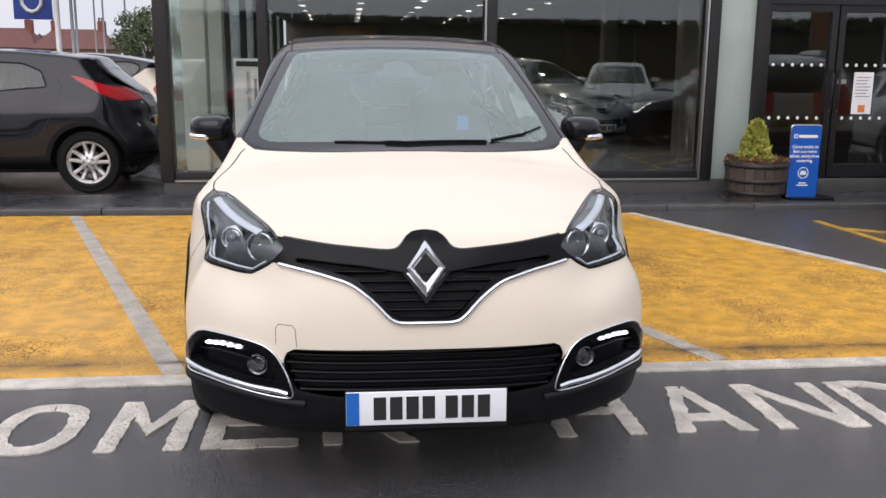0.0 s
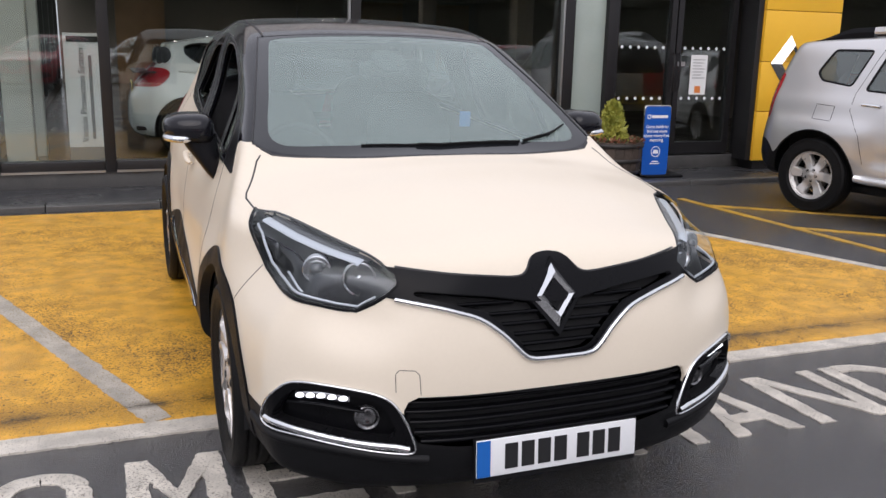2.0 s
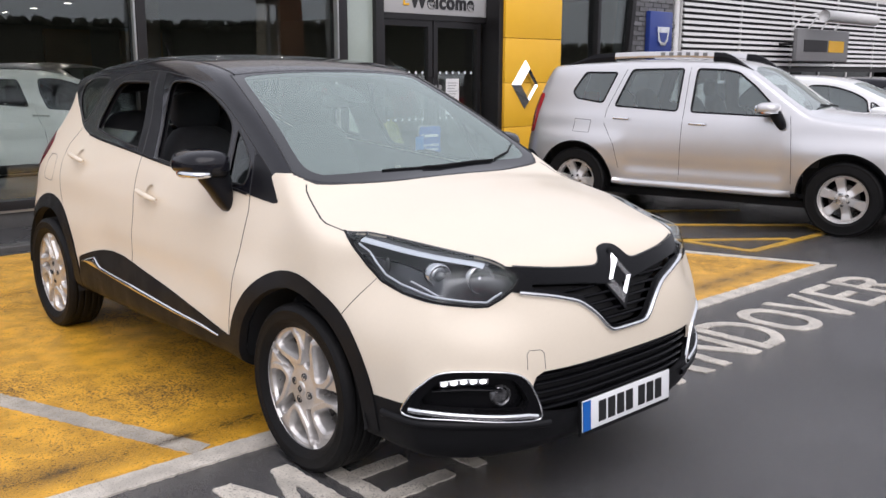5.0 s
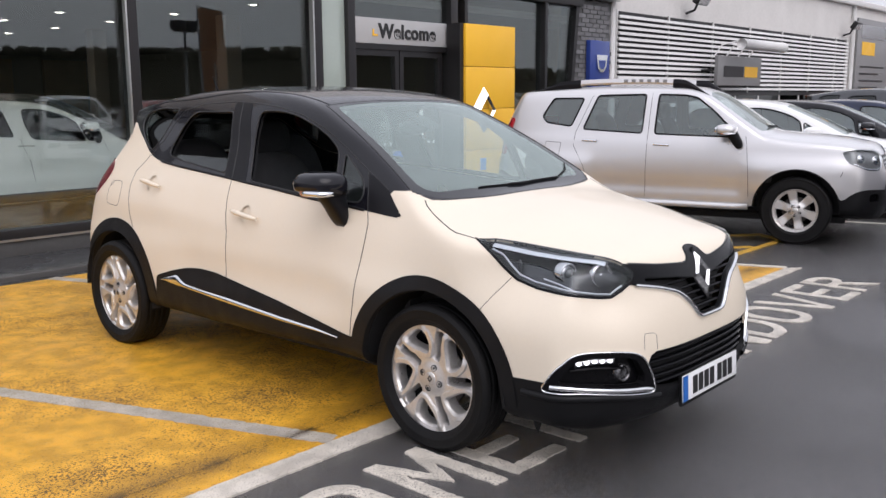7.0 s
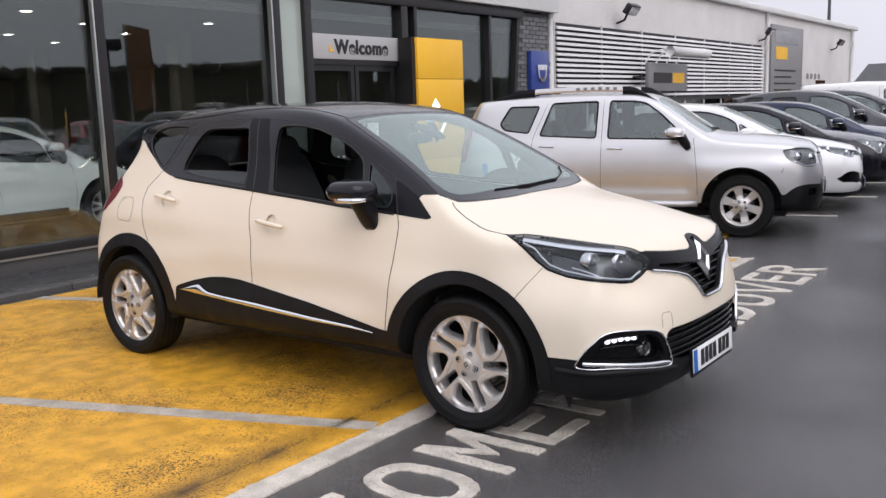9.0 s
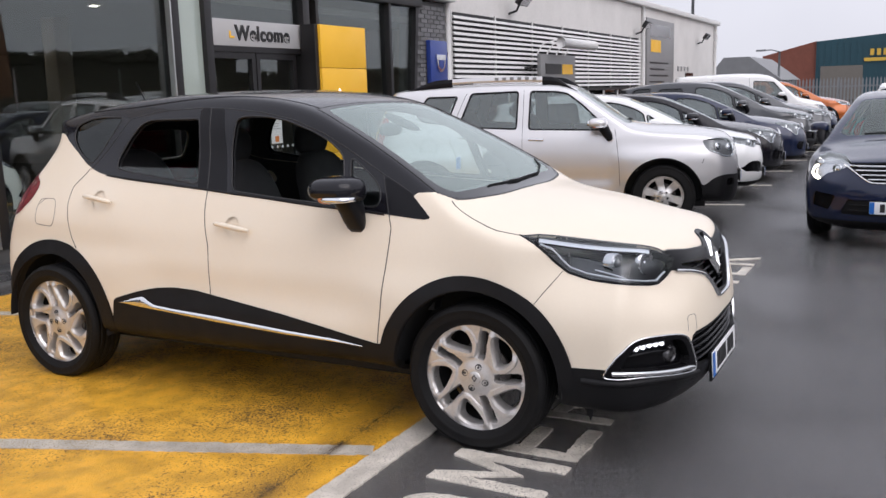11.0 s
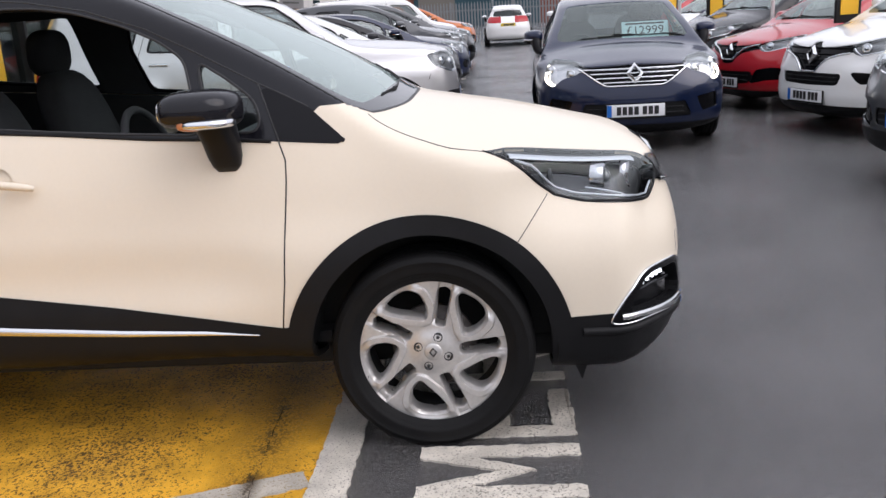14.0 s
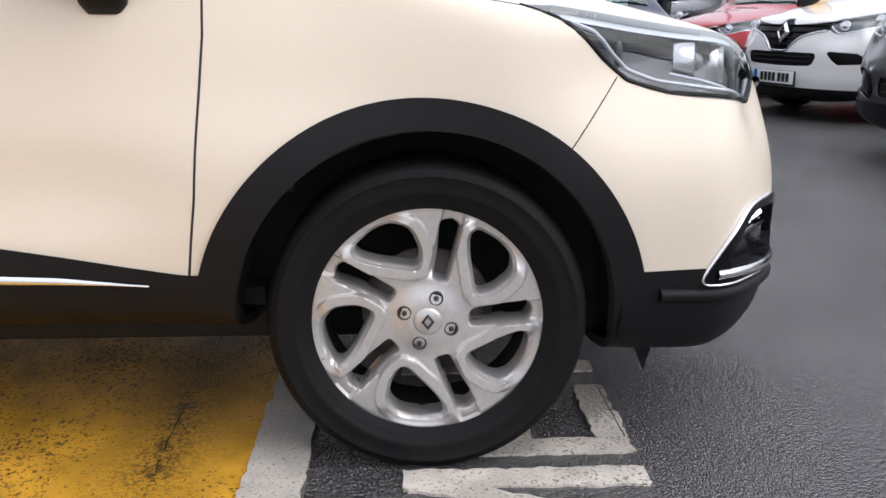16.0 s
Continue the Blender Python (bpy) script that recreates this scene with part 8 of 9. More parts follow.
mpv = simple_car("people_carrier", "white people carrier with large wheels", MPV, WHITE_PAINT, pose(5.75, -4.12, 0, 0, 0, 197), 0.035, "split", DARK_ALLOY)
simple_car("grey_mpv_car", "dark grey crossover at the end of the row", SUV, GREY_PAINT, pose(2.95, -3.90, 0, 0, 0, 199), 0.04, "five", ALLOY)
suv = simple_car("black_suv_car", "black SUV behind the navy hatchback", SUV, BLACK_PAINT, pose(10.3, -3.75, 0, 0, 0, 199), 0.045, "five", ALLOY)
sandero = simple_car("distant_hatchback_car", "white hatchback seen from behind by the fence", HATCH, WHITE_PAINT, pose(33.0, -0.9, 0, 0, 0, 90), 0.05, "five", ALLOY, roof=None)
for src, x, y, a, label in ((grey_row, 18.1, 1.1, LOT, "dark grey SUV parked in the row"), (navy_row, 20.4, 1.1, LOT, "dark blue hatchback parked in the row"),
                            (navy_row, 13.6, -4.2, 201, "dark blue hatchback in the facing row"), (white_row, 16.4, -4.3, 201, "white hatchback in the facing row"),
                            (red, 19.8, -4.2, 201, "red hatchback further along the facing row"), (suv, 22.4, -4.2, 201, "black SUV further along the facing row"),
                            (white_row, 25.0, -4.2, 201, "white hatchback further along the facing row"), (grey_row, 27.6, -4.2, 201, "dark grey SUV further along the facing row"),
                            (black_row, 2.4, -11.0, 201, "black hatchback behind the walker"), (white_row, -0.2, -11.0, 201, "white hatchback behind the walker"),
                            (red, -2.8, -11.0, 201, "red hatchback behind the walker"), (grey_row, -5.4, -11.0, 201, "dark grey SUV behind the walker"), (mpv, -8.0, -11.0, 201, "white people carrier behind the walker"),
                            (navy_row, -10.6, -11.0, 201, "dark blue hatchback behind the walker"), (white_row, 34.5, 3.6, 60, "white hatchback by the fence"), (mpv, 15.5, -2.35, -92, "white people carrier behind the navy hatchback")):
    c = copy_thing(src, pose(x, y, 0, 0, 0, a))
    tagged(c, label)
simple_car("white_crossover_car", "white crossover with a black roof behind the black SUV", dict(CROSSOVER, belt_f=crossover_belt, lip=0.07, trim_z=0.42, badge=0.17), CREAM, pose(-5.8, 10.4, 0, 0, 0, -90), 0.04, "split", ALLOY, roof=BLACK_PAINT)
FLOOR_Z = 0.15
CITY = stretch(HATCH, 0.97, 0.85, 0.93)
# darkest glass on all windows: the cabin's dimness is put into the panes
CITY.update(windows=[(n, p, True) for n, p, _ in CITY["windows"]])
city = simple_car("city_car", "pale white small hatchback inside the showroom", CITY, PEARL, pose(1.95, 7.95, FLOOR_Z, 0, 0, 90), 0.04, "split", ALLOY)
for sd in (-1, 1):
    box("side_strip", sd * 0.855 - 0.02, 0.50, 0.27, sd * 0.855 + 0.02, 1.80, 0.36, TRIM, city, "black door strip", 0.008)
simple_car("silver_hatchback_car", "silver hatchback on show inside the showroom", HATCH, SILVER, pose(3.35, 11.0, FLOOR_Z, 0, 0, 30), 0.045, "split", ALLOY)


# ---- pavement things ----
def leaf_cloud(n, shape, size, seed, up=0.4):
    """Many small leaves scattered in a shape: shape(rng) gives a place."""
    rng = np.random.RandomState(seed)
    V, F = [], []
    for i in range(n):
        c = shape(rng)
        d = rng.normal(size=3)
        d[2] += up
        d /= np.linalg.norm(d)
        s = np.cross(d, rng.normal(size=3))
        s /= np.linalg.norm(s) + 1e-9
        L = size * rng.uniform(0.6, 1.3)
        k = len(V)
        m = c + d * L * 0.5
        b = np.cross(d, s) * L * 0.08
        V += [c, m + s * L * 0.28 + b, c + d * L, m - s * L * 0.28 + b]
        F += [(k, k + 1, k + 2), (k, k + 2, k + 3)]
    return V, F


def leafy(name, a, b, each=0.25):
    return material(name, a, 0.55, vary=0.5, scale=5, grain=30, tint=b)


BARREL_WOOD = material("weathered_oak", (0.085, 0.062, 0.048), 0.7, vary=0.45, scale=4, bump=0.5, grain=35, each=0.25)
HOOP = material("rusty_hoop", (0.05, 0.045, 0.042), 0.55, 0.5, vary=0.4, scale=12)
SOIL = material("dark_soil", (0.03, 0.022, 0.016), 0.95, vary=0.4, bump=0.6, grain=40)
GOLD_LEAF = leafy("golden_conifer", (0.42, 0.40, 0.07), (0.20, 0.23, 0.035))
BRONZE_LEAF = leafy("bronze_bedding", (0.22, 0.07, 0.035), (0.09, 0.045, 0.02))
GREEN_LEAF = leafy("dull_green_leaf", (0.075, 0.095, 0.03), (0.035, 0.05, 0.018))
AUTUMN_LEAF = leafy("autumn_leaf", (0.13, 0.095, 0.035), (0.06, 0.055, 0.02))
BARK = material("bark", (0.06, 0.048, 0.038), 0.9, vary=0.4, bump=0.5, grain=30)
BX, BY, BZ = 4.10, 5.52, 0.05
planter = thing("barrel_planter", "weathered half barrel planter with iron hoops", "planter", pose(BX, BY, BZ))
stave_v, stave_f = [], []
for j, (r, z) in enumerate(((0.265, 0.0), (0.295, 0.10), (0.315, 0.22), (0.325, 0.34), (0.328, 0.40))):
    for s in (-1, 1):
        a = s * math.pi / 20 * 0.94
        stave_v += [(r * math.cos(a), r * math.sin(a), z), ((r - 0.025) * math.cos(a), (r - 0.025) * math.sin(a), z)]
for j in range(4):
    k = j * 4
    stave_f += [(k, k + 2, k + 6, k + 4), (k + 1, k + 5, k + 7, k + 3), (k, k + 4, k + 5, k + 1), (k + 2, k + 3, k + 7, k + 6)]
stave_f.append((16, 18, 19, 17))
stave_me = mesh_of("stave", stave_v, stave_f, BARREL_WOOD, False)
for k in range(20):
    st = hung(new("stave", stave_me), planter)
    st.rotation_euler = (0, 0, k * math.pi / 10)
for z, r in ((0.07, 0.291), (0.20, 0.316), (0.36, 0.330)):
    hv, hf = lathe_mesh([(r - 0.004, z - 0.022), (r + 0.004, z - 0.02), (r + 0.006, z + 0.02), (r - 0.002, z + 0.022)], 40)
    solid("hoop", hv, hf, HOOP, planter, "dark iron hoop", True)
sv, sf = lathe_mesh([(0.0, 0.375), (0.20, 0.37), (0.30, 0.36), (0.30, 0.30)], 24)
solid("soil", sv, sf, SOIL, planter, "dark soil", True)


def cone_place(rng):
    h = rng.uniform(0, 1) ** 0.8
    r = 0.165 * (1 - h) ** 0.7 * (0.75 + 0.35 * rng.rand()) + 0.015
    a = rng.uniform(0, 2 * np.pi)
    return np.array([r * math.cos(a) - 0.03, r * math.sin(a), 0.36 + h * 0.44])


conifer = thing("golden_conifer", "small golden yellow conifer in the barrel", "plant", pose(BX, BY, BZ))
rod("stem", [(-0.03, 0, 0.34), (-0.03, 0, 0.55), (-0.03, 0, 0.74)], [0.018, 0.012, 0.004], BARK, conifer, "", 8)
tagged(solid("foliage", *leaf_cloud(2600, cone_place, 0.055, 3, 1.2), GOLD_LEAF, conifer, "golden scale foliage"), kind="stuff")


def ring_place(rng):
    a, r = rng.uniform(0, 2 * np.pi), 0.15 + 0.17 * math.sqrt(rng.rand())
    return np.array([r * math.cos(a), r * math.sin(a), 0.365 + 0.06 * rng.rand()])


bedding = thing("bedding_plants", "low bronze bedding plants round the barrel rim", "plant", pose(BX, BY, BZ))
tagged(solid("foliage", *leaf_cloud(700, ring_place, 0.045, 5, 0.8), BRONZE_LEAF, bedding, "bronze leaves"), kind="stuff")
tagged(solid("green_foliage", *leaf_cloud(400, ring_place, 0.04, 6, 0.8), GREEN_LEAF, bedding, "green leaves"), kind="stuff")

BOARD_BLUE = material("blue_board", (0.012, 0.10, 0.46), 0.35, vary=0.08, coat=0.3)
WHITE_INK = material("white_ink", (0.8, 0.8, 0.8), 0.5, vary=0.03)
sb = thing("pavement_sign", "blue pavement sign board with white lettering", "sign", pose(4.535, 5.36, 0.05, 0, 0, -3) @ Matrix.Diagonal((0.80, 0.80, 0.84, 1)))
bp = rounded([(-0.20, 0.03), (0.20, 0.03), (0.20, 0.93), (-0.20, 0.93)], 2, True, 0.04)
V, F = slab_mesh([tuple(p) for p in bp], 0, 0.025)
brd = solid("board", V, F, BOARD_BLUE, sb, "blue board")
brd.matrix_basis = pose(0, 0, 0, 90)
V, F = rod_mesh([(p[0] * 1.0, -0.0125, p[1]) for p in bp], 0.014, 8, True)
solid("edge", V, F, DULL_CHROME, sb, "grey edge", True)
box("foot", -0.17, -0.10, 0.0, 0.42, 0.28, 0.035, RUBBER, sb, "black rubber foot", 0.012)
for k, w in enumerate(("Come inside to", "find out more", "about worry-free", "motoring")):
    lettering("text", w, 0.056, WHITE_INK, sb, pose(0, -0.027, 0.665 - k * 0.058, 90), depth=0.0008, weight=0.0012)
V, F = lathe_mesh([(0.018, 0), (0.030, 0)], 20)
ic = solid("round_mark", V, F, WHITE_INK, sb)
ic.matrix_basis = pose(-0.135, -0.0265, 0.795, 90)
box("name_bar", -0.095, -0.0275, 0.777, 0.155, -0.0255, 0.813, WHITE_INK, sb)
V, F = lathe_mesh([(0.062, 0), (0.072, 0)], 32)
ic = solid("icon_ring", V, F, WHITE_INK, sb)
ic.matrix_basis = pose(0, -0.0265, 0.34, 90)
V, F = slab_mesh([(-0.042, -0.02), (0.042, -0.02), (0.042, 0.004), (0.028, 0.03), (-0.028, 0.03), (-0.042, 0.004)], 0, 0.002)
ic = solid("icon", V, F, WHITE_INK, sb)
ic.matrix_basis = pose(0, -0.0255, 0.335, 90)
for k, w in enumerate((0.10, 0.15)):
    box("small_text_bar", -w / 2, -0.0275, 0.205 - k * 0.028, w / 2, -0.0255, 0.219 - k * 0.028, WHITE_INK, sb)

# yellow box lines beside the bay
hatch = tagged(new("yellow_box_lines"), "yellow hatched box lines on the asphalt", "road marking", kind="structure")
for x0, y0, x1, y1 in ((4.15, 4.30, 4.31, 0.99), (4.31, 0.99, 5.70, 0.98), (4.29, 1.67, 5.10, 1.05), (4.24, 2.80, 5.90, 1.33), (4.15, 3.92, 6.3, 2.25), (5.70, 0.98, 5.95, 1.35)):
    V, F = slab_mesh(bar_poly(x0, y0, x1, y1, 0.075), -0.01, 0.005 + 0.0004 * len(hatch.children))
    solid("line", V, F, LINE_YELLOW, hatch)
for i in range(7):
    x0 = 7.4 + i * 2.4
    for yy, s in ((0.0, 1), ):
        V, F = slab_mesh(bar_poly(x0 + 0.3, 0.3, x0 - 0.75, 4.6, 0.08), -0.01, 0.005)
        tagged(solid("bay_line", V, F, LINE_WHITE), "worn white parking bay line", "road marking", "parking lines", "structure")

# ---- banner stand inside the glass ----
banner = thing("banner_stand", "white upright banner stand behind the glass", "banner")
box("sheet", -1.46, 6.42, 0.20, -1.12, 6.425, 1.47, PAPER, banner, "white sheet")
box("title_bar", -1.43, 6.414, 1.385, -1.15, 6.419, 1.44, INK, banner, "dark title bar")
box("foot_band", -1.46, 6.414, 0.20, -1.12, 6.419, 0.38, GREY_SIGN, banner, "grey foot band")
lettering("banner_words", "Vehicle Protection System", 0.085, INK, banner, pose(-1.31, 6.416, 0.88, 90) @ Matrix.Rotation(radians(90), 4, "Z"), "dark upright lettering", 0.002)
box("text_bar", -1.245, 6.414, 0.46, -1.215, 6.419, 1.26, GREY_SIGN, banner)
box("base", -1.48, 6.36, 0.15, -1.08, 6.50, 0.20, DULL_CHROME, banner, "silver base", 0.01)

# ---- fence, sheds and warehouse beyond the lot ----
STEEL = material("galvanised_steel", (0.24, 0.25, 0.26), 0.5, 0.4, vary=0.2)
RED_BAR = material("red_letter_bar", (0.35, 0.02, 0.02), 0.5, vary=0.1)
SIGN_BLUE = material("pale_blue_sign", (0.10, 0.30, 0.42), 0.5, vary=0.1)
BRICK_RED = material("red_brick_wall", (0.20, 0.065, 0.042), 0.8, vary=0.25, scale=1.5, grain=9)
TEAL = material("dark_teal_cladding", (0.012, 0.060, 0.082), 0.5, vary=0.15, scale=0.5)
SHUTTER = material("grey_shutter", (0.16, 0.145, 0.125), 0.5, vary=0.15)
BRICK_PALE = material("weathered_brick", (0.26, 0.16, 0.12), 0.8, vary=0.3, scale=1.5, grain=9)
TILE_RED = material("red_roof_tiles", (0.15, 0.062, 0.048), 0.8, vary=0.3, scale=2)
GOLD = material("gold_letters", (0.62, 0.40, 0.05), 0.5, vary=0.05)
fence = thing("palisade_fence", "grey steel palisade fence at the end of the lot", "fence")
pale_v, pale_f = slab_mesh([(-0.033, 0.0), (0.033, 0.0), (0.033, 1.62), (0.0, 1.75), (-0.033, 1.62)], -0.008, 0.008)
pale_me = mesh_of("pale", [(c, a, b) for a, b, c in pale_v], pale_f, STEEL, False)
for k in range(190):
    p = hung(new("pale", pale_me), fence)
    p.location = (37.0 + 0.012 * (k % 2), 7.0 - k * 0.135, -0.05)
for z in (0.35, 1.3):
    box("rail", 37.02, -18.6, z, 37.06, 7.1, z + 0.05, STEEL, fence)
for k in range(10):
    box("fence_post", 37.04, 6.9 - k * 2.75, 0, 37.12, 6.98 - k * 2.75, 1.7, STEEL, fence)
wh = thing("warehouse", "dark teal and red brick warehouse with gold lettering bars", "building", kind="structure")


def gable(name, x, y0, y1, z0, z1, mat, label, zl=0.0, depth=14.0):
    V = [(x, y0, zl), (x, y1, zl), (x, y1, z1), (x, y0, z0)]
    V += [(x + depth, b, c) for a, b, c in V]
    return solid(name, V, [(0, 1, 2, 3), (7, 6, 5, 4), (0, 4, 5, 1), (1, 5, 6, 2), (2, 6, 7, 3), (3, 7, 4, 0)], mat, wh, label)


gable("brick_wing", 80.2, 10.9, 6.5, 3.9, 5.0, BRICK_RED, "red brick wing")
gable("teal_front", 80.0, 6.5, -0.7, 4.95, 5.5, TEAL, "dark teal cladding")
gable("teal_front", 80.0, -0.7, -4.8, 5.5, 5.2, TEAL, "dark teal cladding")
gable("brick_end", 80.1, -4.8, -8.6, 5.2, 4.0, BRICK_RED, "red brick end")
box("shutter_door", 79.9, 2.8, -0.5, 80.0, 6.1, 2.85, SHUTTER, wh, "grey roller shutter")
for k in range(22):
    box("cladding_rib", 79.93, 6.3 - k * 0.5, 2.9 if 2.7 < 6.3 - k * 0.5 < 6.2 else -0.5, 80.0, 6.36 - k * 0.5, 4.85, TEAL, wh)
for k in range(5):
    box("letter_bar", 79.86, 2.0 - k * 0.50, 3.62, 79.95, 2.30 - k * 0.50, 4.15, GOLD, wh, "gold bar")
box("small_letter_bar", 79.86, -0.9, 3.15, 79.95, 2.75, 3.42, GOLD, wh, "gold bar")
shed = thing("grey_shed", "low shed with a grey sheet roof", "building", kind="structure")
box("wall", 60.0, 6.8, 0.0, 70.0, 11.4, 1.75, STEEL, shed, "grey wall")
V = [(59.7, 6.6, 1.75), (59.7, 11.6, 1.75), (59.7, 10.4, 3.35), (59.7, 8.7, 3.35)]
V += [(70.2, b, c) for a, b, c in V]
solid("roof", V, [(0, 1, 2, 3), (7, 6, 5, 4), (0, 4, 5, 1), (1, 5, 6, 2), (2, 6, 7, 3), (3, 7, 4, 0)], ROOF_GREY, shed, "grey hipped sheet roof")
box("window_band", 59.95, 7.0, 0.7, 60.0, 9.4, 1.5, DARK_GLASS, shed)
for x, y, h in ((79.0, -0.6, 7.2), (36.6, 7.4, 5.6), (60.5, 6.9, 3.6), (100.0, -12.0, 12.0)):
    pl = thing("lamp_post", "grey steel lamp post", "lamp post", pose(x, y, 0), "lamp posts")
    rod("pole", [(0, 0, 0), (0, 0, h * 0.5), (0, 0, h)], [0.11, 0.09, 0.06], STEEL, pl, "", 8)
    rod("arm", [(0, 0, h), (0, 0.5, h + 0.15), (0, 1.0, h + 0.15)], 0.045, STEEL, pl, "", 6)
    box("lamp_head", -0.12, 0.9, h + 0.08, 0.12, 1.5, h + 0.2, STEEL, pl)
hoard = thing("billboard", "yellow billboard with red lettering bars", "billboard", pose(95, -10.1, 0))
box("panel", 0, -1.6, 2.0, 0.2, 1.6, 3.1, YELLOW_PANEL, hoard, "yellow panel")
for y0, y1 in ((-0.1, 1.3), (-1.3, -0.4)):
    box("text_bar", -0.05, y0, 2.42, 0.0, y1, 2.86, RED_BAR, hoard, "red bar")
box("text_bar", -0.05, -1.3, 2.12, 0.0, 1.3, 2.24, INK, hoard)
for y in (-1.2, 1.2):
    box("leg", 0.05, y - 0.1, 0, 0.15, y + 0.1, 2.0, STEEL, hoard)
blue_board = thing("road_sign", "pale blue road sign on a post", "sign", pose(95, -12.2, 0))
box("panel", 0, -0.55, 2.1, 0.1, 0.55, 3.8, SIGN_BLUE, blue_board, "pale blue panel")
for z in (3.3, 2.8, 2.4):
    box("text_bar", -0.03, -0.4, z, 0.0, 0.35, z + 0.14, WHITE_CLAD, blue_board)
rod("post", [(0.15, 0, 0), (0.15, 0, 3.8)], 0.07, STEEL, blue_board, "", 8)
works = thing("brick_works", "long dark red brick works behind the lot", "building", kind="structure")
box("wall", 99.0, -46.0, 0.0, 112.0, -13.4, 5.3, BRICK_RED, works, "dark red brick wall")
box("parapet", 98.9, -46.1, 5.3, 112.1, -13.3, 5.5, ROOF_GREY, works, "grey coping")
for y in (-17.0, -22.0, -27.0, -32.0, -37.0):
    box("window", 98.9, y - 1.0, 2.4, 99.0, y + 0.6, 4.0, DARK_GLASS, works, "dark window")


# ---- trees, hill and houses ----
def tree(x, y, h, spread, leaf, label, seed, leaves=2600, size=0.4):
    t = thing("tree", label, "tree", pose(x, y, 0))
    rng = np.random.RandomState(seed)
    rod("trunk", [(0, 0, 0), (0.1, 0, h * 0.3), (0, 0.1, h * 0.6), (0.05, 0, h * 0.85)], [h * 0.032, h * 0.025, h * 0.015, h * 0.004], BARK, t, "", 8)
    tips = []
    for k in range(11):
        a, z0 = rng.uniform(0, 6.28), h * rng.uniform(0.28, 0.65)
        L = spread * rng.uniform(0.5, 1.0)
        e = np.array([L * math.cos(a), L * math.sin(a), z0 + h * rng.uniform(0.10, 0.33)])
        rod("limb", [(0.05, 0, z0), e * np.array([0.5, 0.5, 1]) + np.array([0, 0, -0.04 * h]), e], [h * 0.012, h * 0.008, h * 0.003], BARK, t, "", 6)
        tips.append((e, spread * rng.uniform(0.28, 0.5)))
    tips.append((np.array([0, 0, h * 0.88]), spread * 0.45))

    def place(rng):
        e, r = tips[rng.randint(len(tips))]
        d = rng.normal(size=3)
        d *= r * rng.rand() ** 0.4 / np.linalg.norm(d)
        d[2] *= 0.7
        return e + d
    tagged(solid("crown", *leaf_cloud(leaves, place, size, seed + 50, 0.1), leaf, t, "ragged crown of leaves"), kind="stuff")
    return t


tree(-11.2, 48.0, 4.6, 1.7, GREEN_LEAF, "dull green broadleaf tree beside the houses", 11, 4600, 0.16)
tree(-10.7, 46.5, 3.4, 1.9, GREEN_LEAF, "low dull green tree beside the parked cars", 12, 4200, 0.15)
for x, y, h, s, lf, sd in ((128, -14, 9.5, 4.5, AUTUMN_LEAF, 21), (122, -20, 11, 5, AUTUMN_LEAF, 22), (118, -27, 10, 5, GREEN_LEAF, 23), (130, -8, 8.5, 3.6, AUTUMN_LEAF, 24), (112, -34, 9, 4.5, AUTUMN_LEAF, 25)):
    tree(x, y, h, s, lf, "bare-edged autumn tree behind the warehouse", sd, 1800, 0.55)


def wooded_ridge(name, pts, height, seed, label):
    """A far belt of trees on rising ground, as one uneven mass of clumps."""
    rng = np.random.RandomState(seed)
    V, F = [], []
    ico = bmesh.new()
    bmesh.ops.create_icosphere(ico, subdivisions=1, radius=1.0)
    iv = np.array([v.co[:] for v in ico.verts])
    jf = [[v.index for v in f.verts] for f in ico.faces]
    ico.free()
    p = np.array(pts, float)
    crest = lambda c: height * (0.94 + 0.06 * math.sin(0.021 * c[0] + 0.016 * c[1] + seed))
    for a, b in zip(p[:-1], p[1:]):
        n = int(np.linalg.norm(b - a) / 0.55)
        for k in range(n):
            c = a + (b - a) * (k + rng.rand()) / n
            top = crest(c) * (0.992 + 0.012 * rng.rand())
            for z in (top - 0.5, top - 1.1, top - 1.9):
                r = rng.uniform(0.5, 0.75)
                o = np.array([c[0] + rng.normal() * 0.8, c[1] + rng.normal() * 0.8, z])
                q = iv * (r * (1 + 0.12 * rng.normal(size=(len(iv), 1)))) + o
                F += [tuple(i + len(V) for i in f) for f in jf]
                V += list(q)
        for k in range(12):
            c, d = a + (b - a) * k / 12, a + (b - a) * (k + 1) / 12
            m = len(V)
            V += [(c[0], c[1], -1), (d[0], d[1], -1), (d[0], d[1], crest(d) - 0.75), (c[0], c[1], crest(c) - 0.75)]
            F.append((m, m + 1, m + 2, m + 3))
    return tagged(solid(name, V, F, WOODS, None), label, "woodland", kind="stuff")


WOODS = leafy("dark_winter_woods", (0.060, 0.058, 0.030), (0.025, 0.026, 0.014))
wooded_ridge("far_woods", [(-150, -60), (-90, -140), (-10, -160), (70, -150), (140, -110)], 12.0, 31, "dark wooded ridge across the road")
wooded_ridge("far_woods", [(140, -110), (165, -60), (170, -15)], 7.0, 32, "brown woods on the far slope")
wooded_ridge("far_woods", [(-150, -60), (-160, 30), (-120, 110), (-40, 140)], 6.0, 33, "trees beyond the houses")


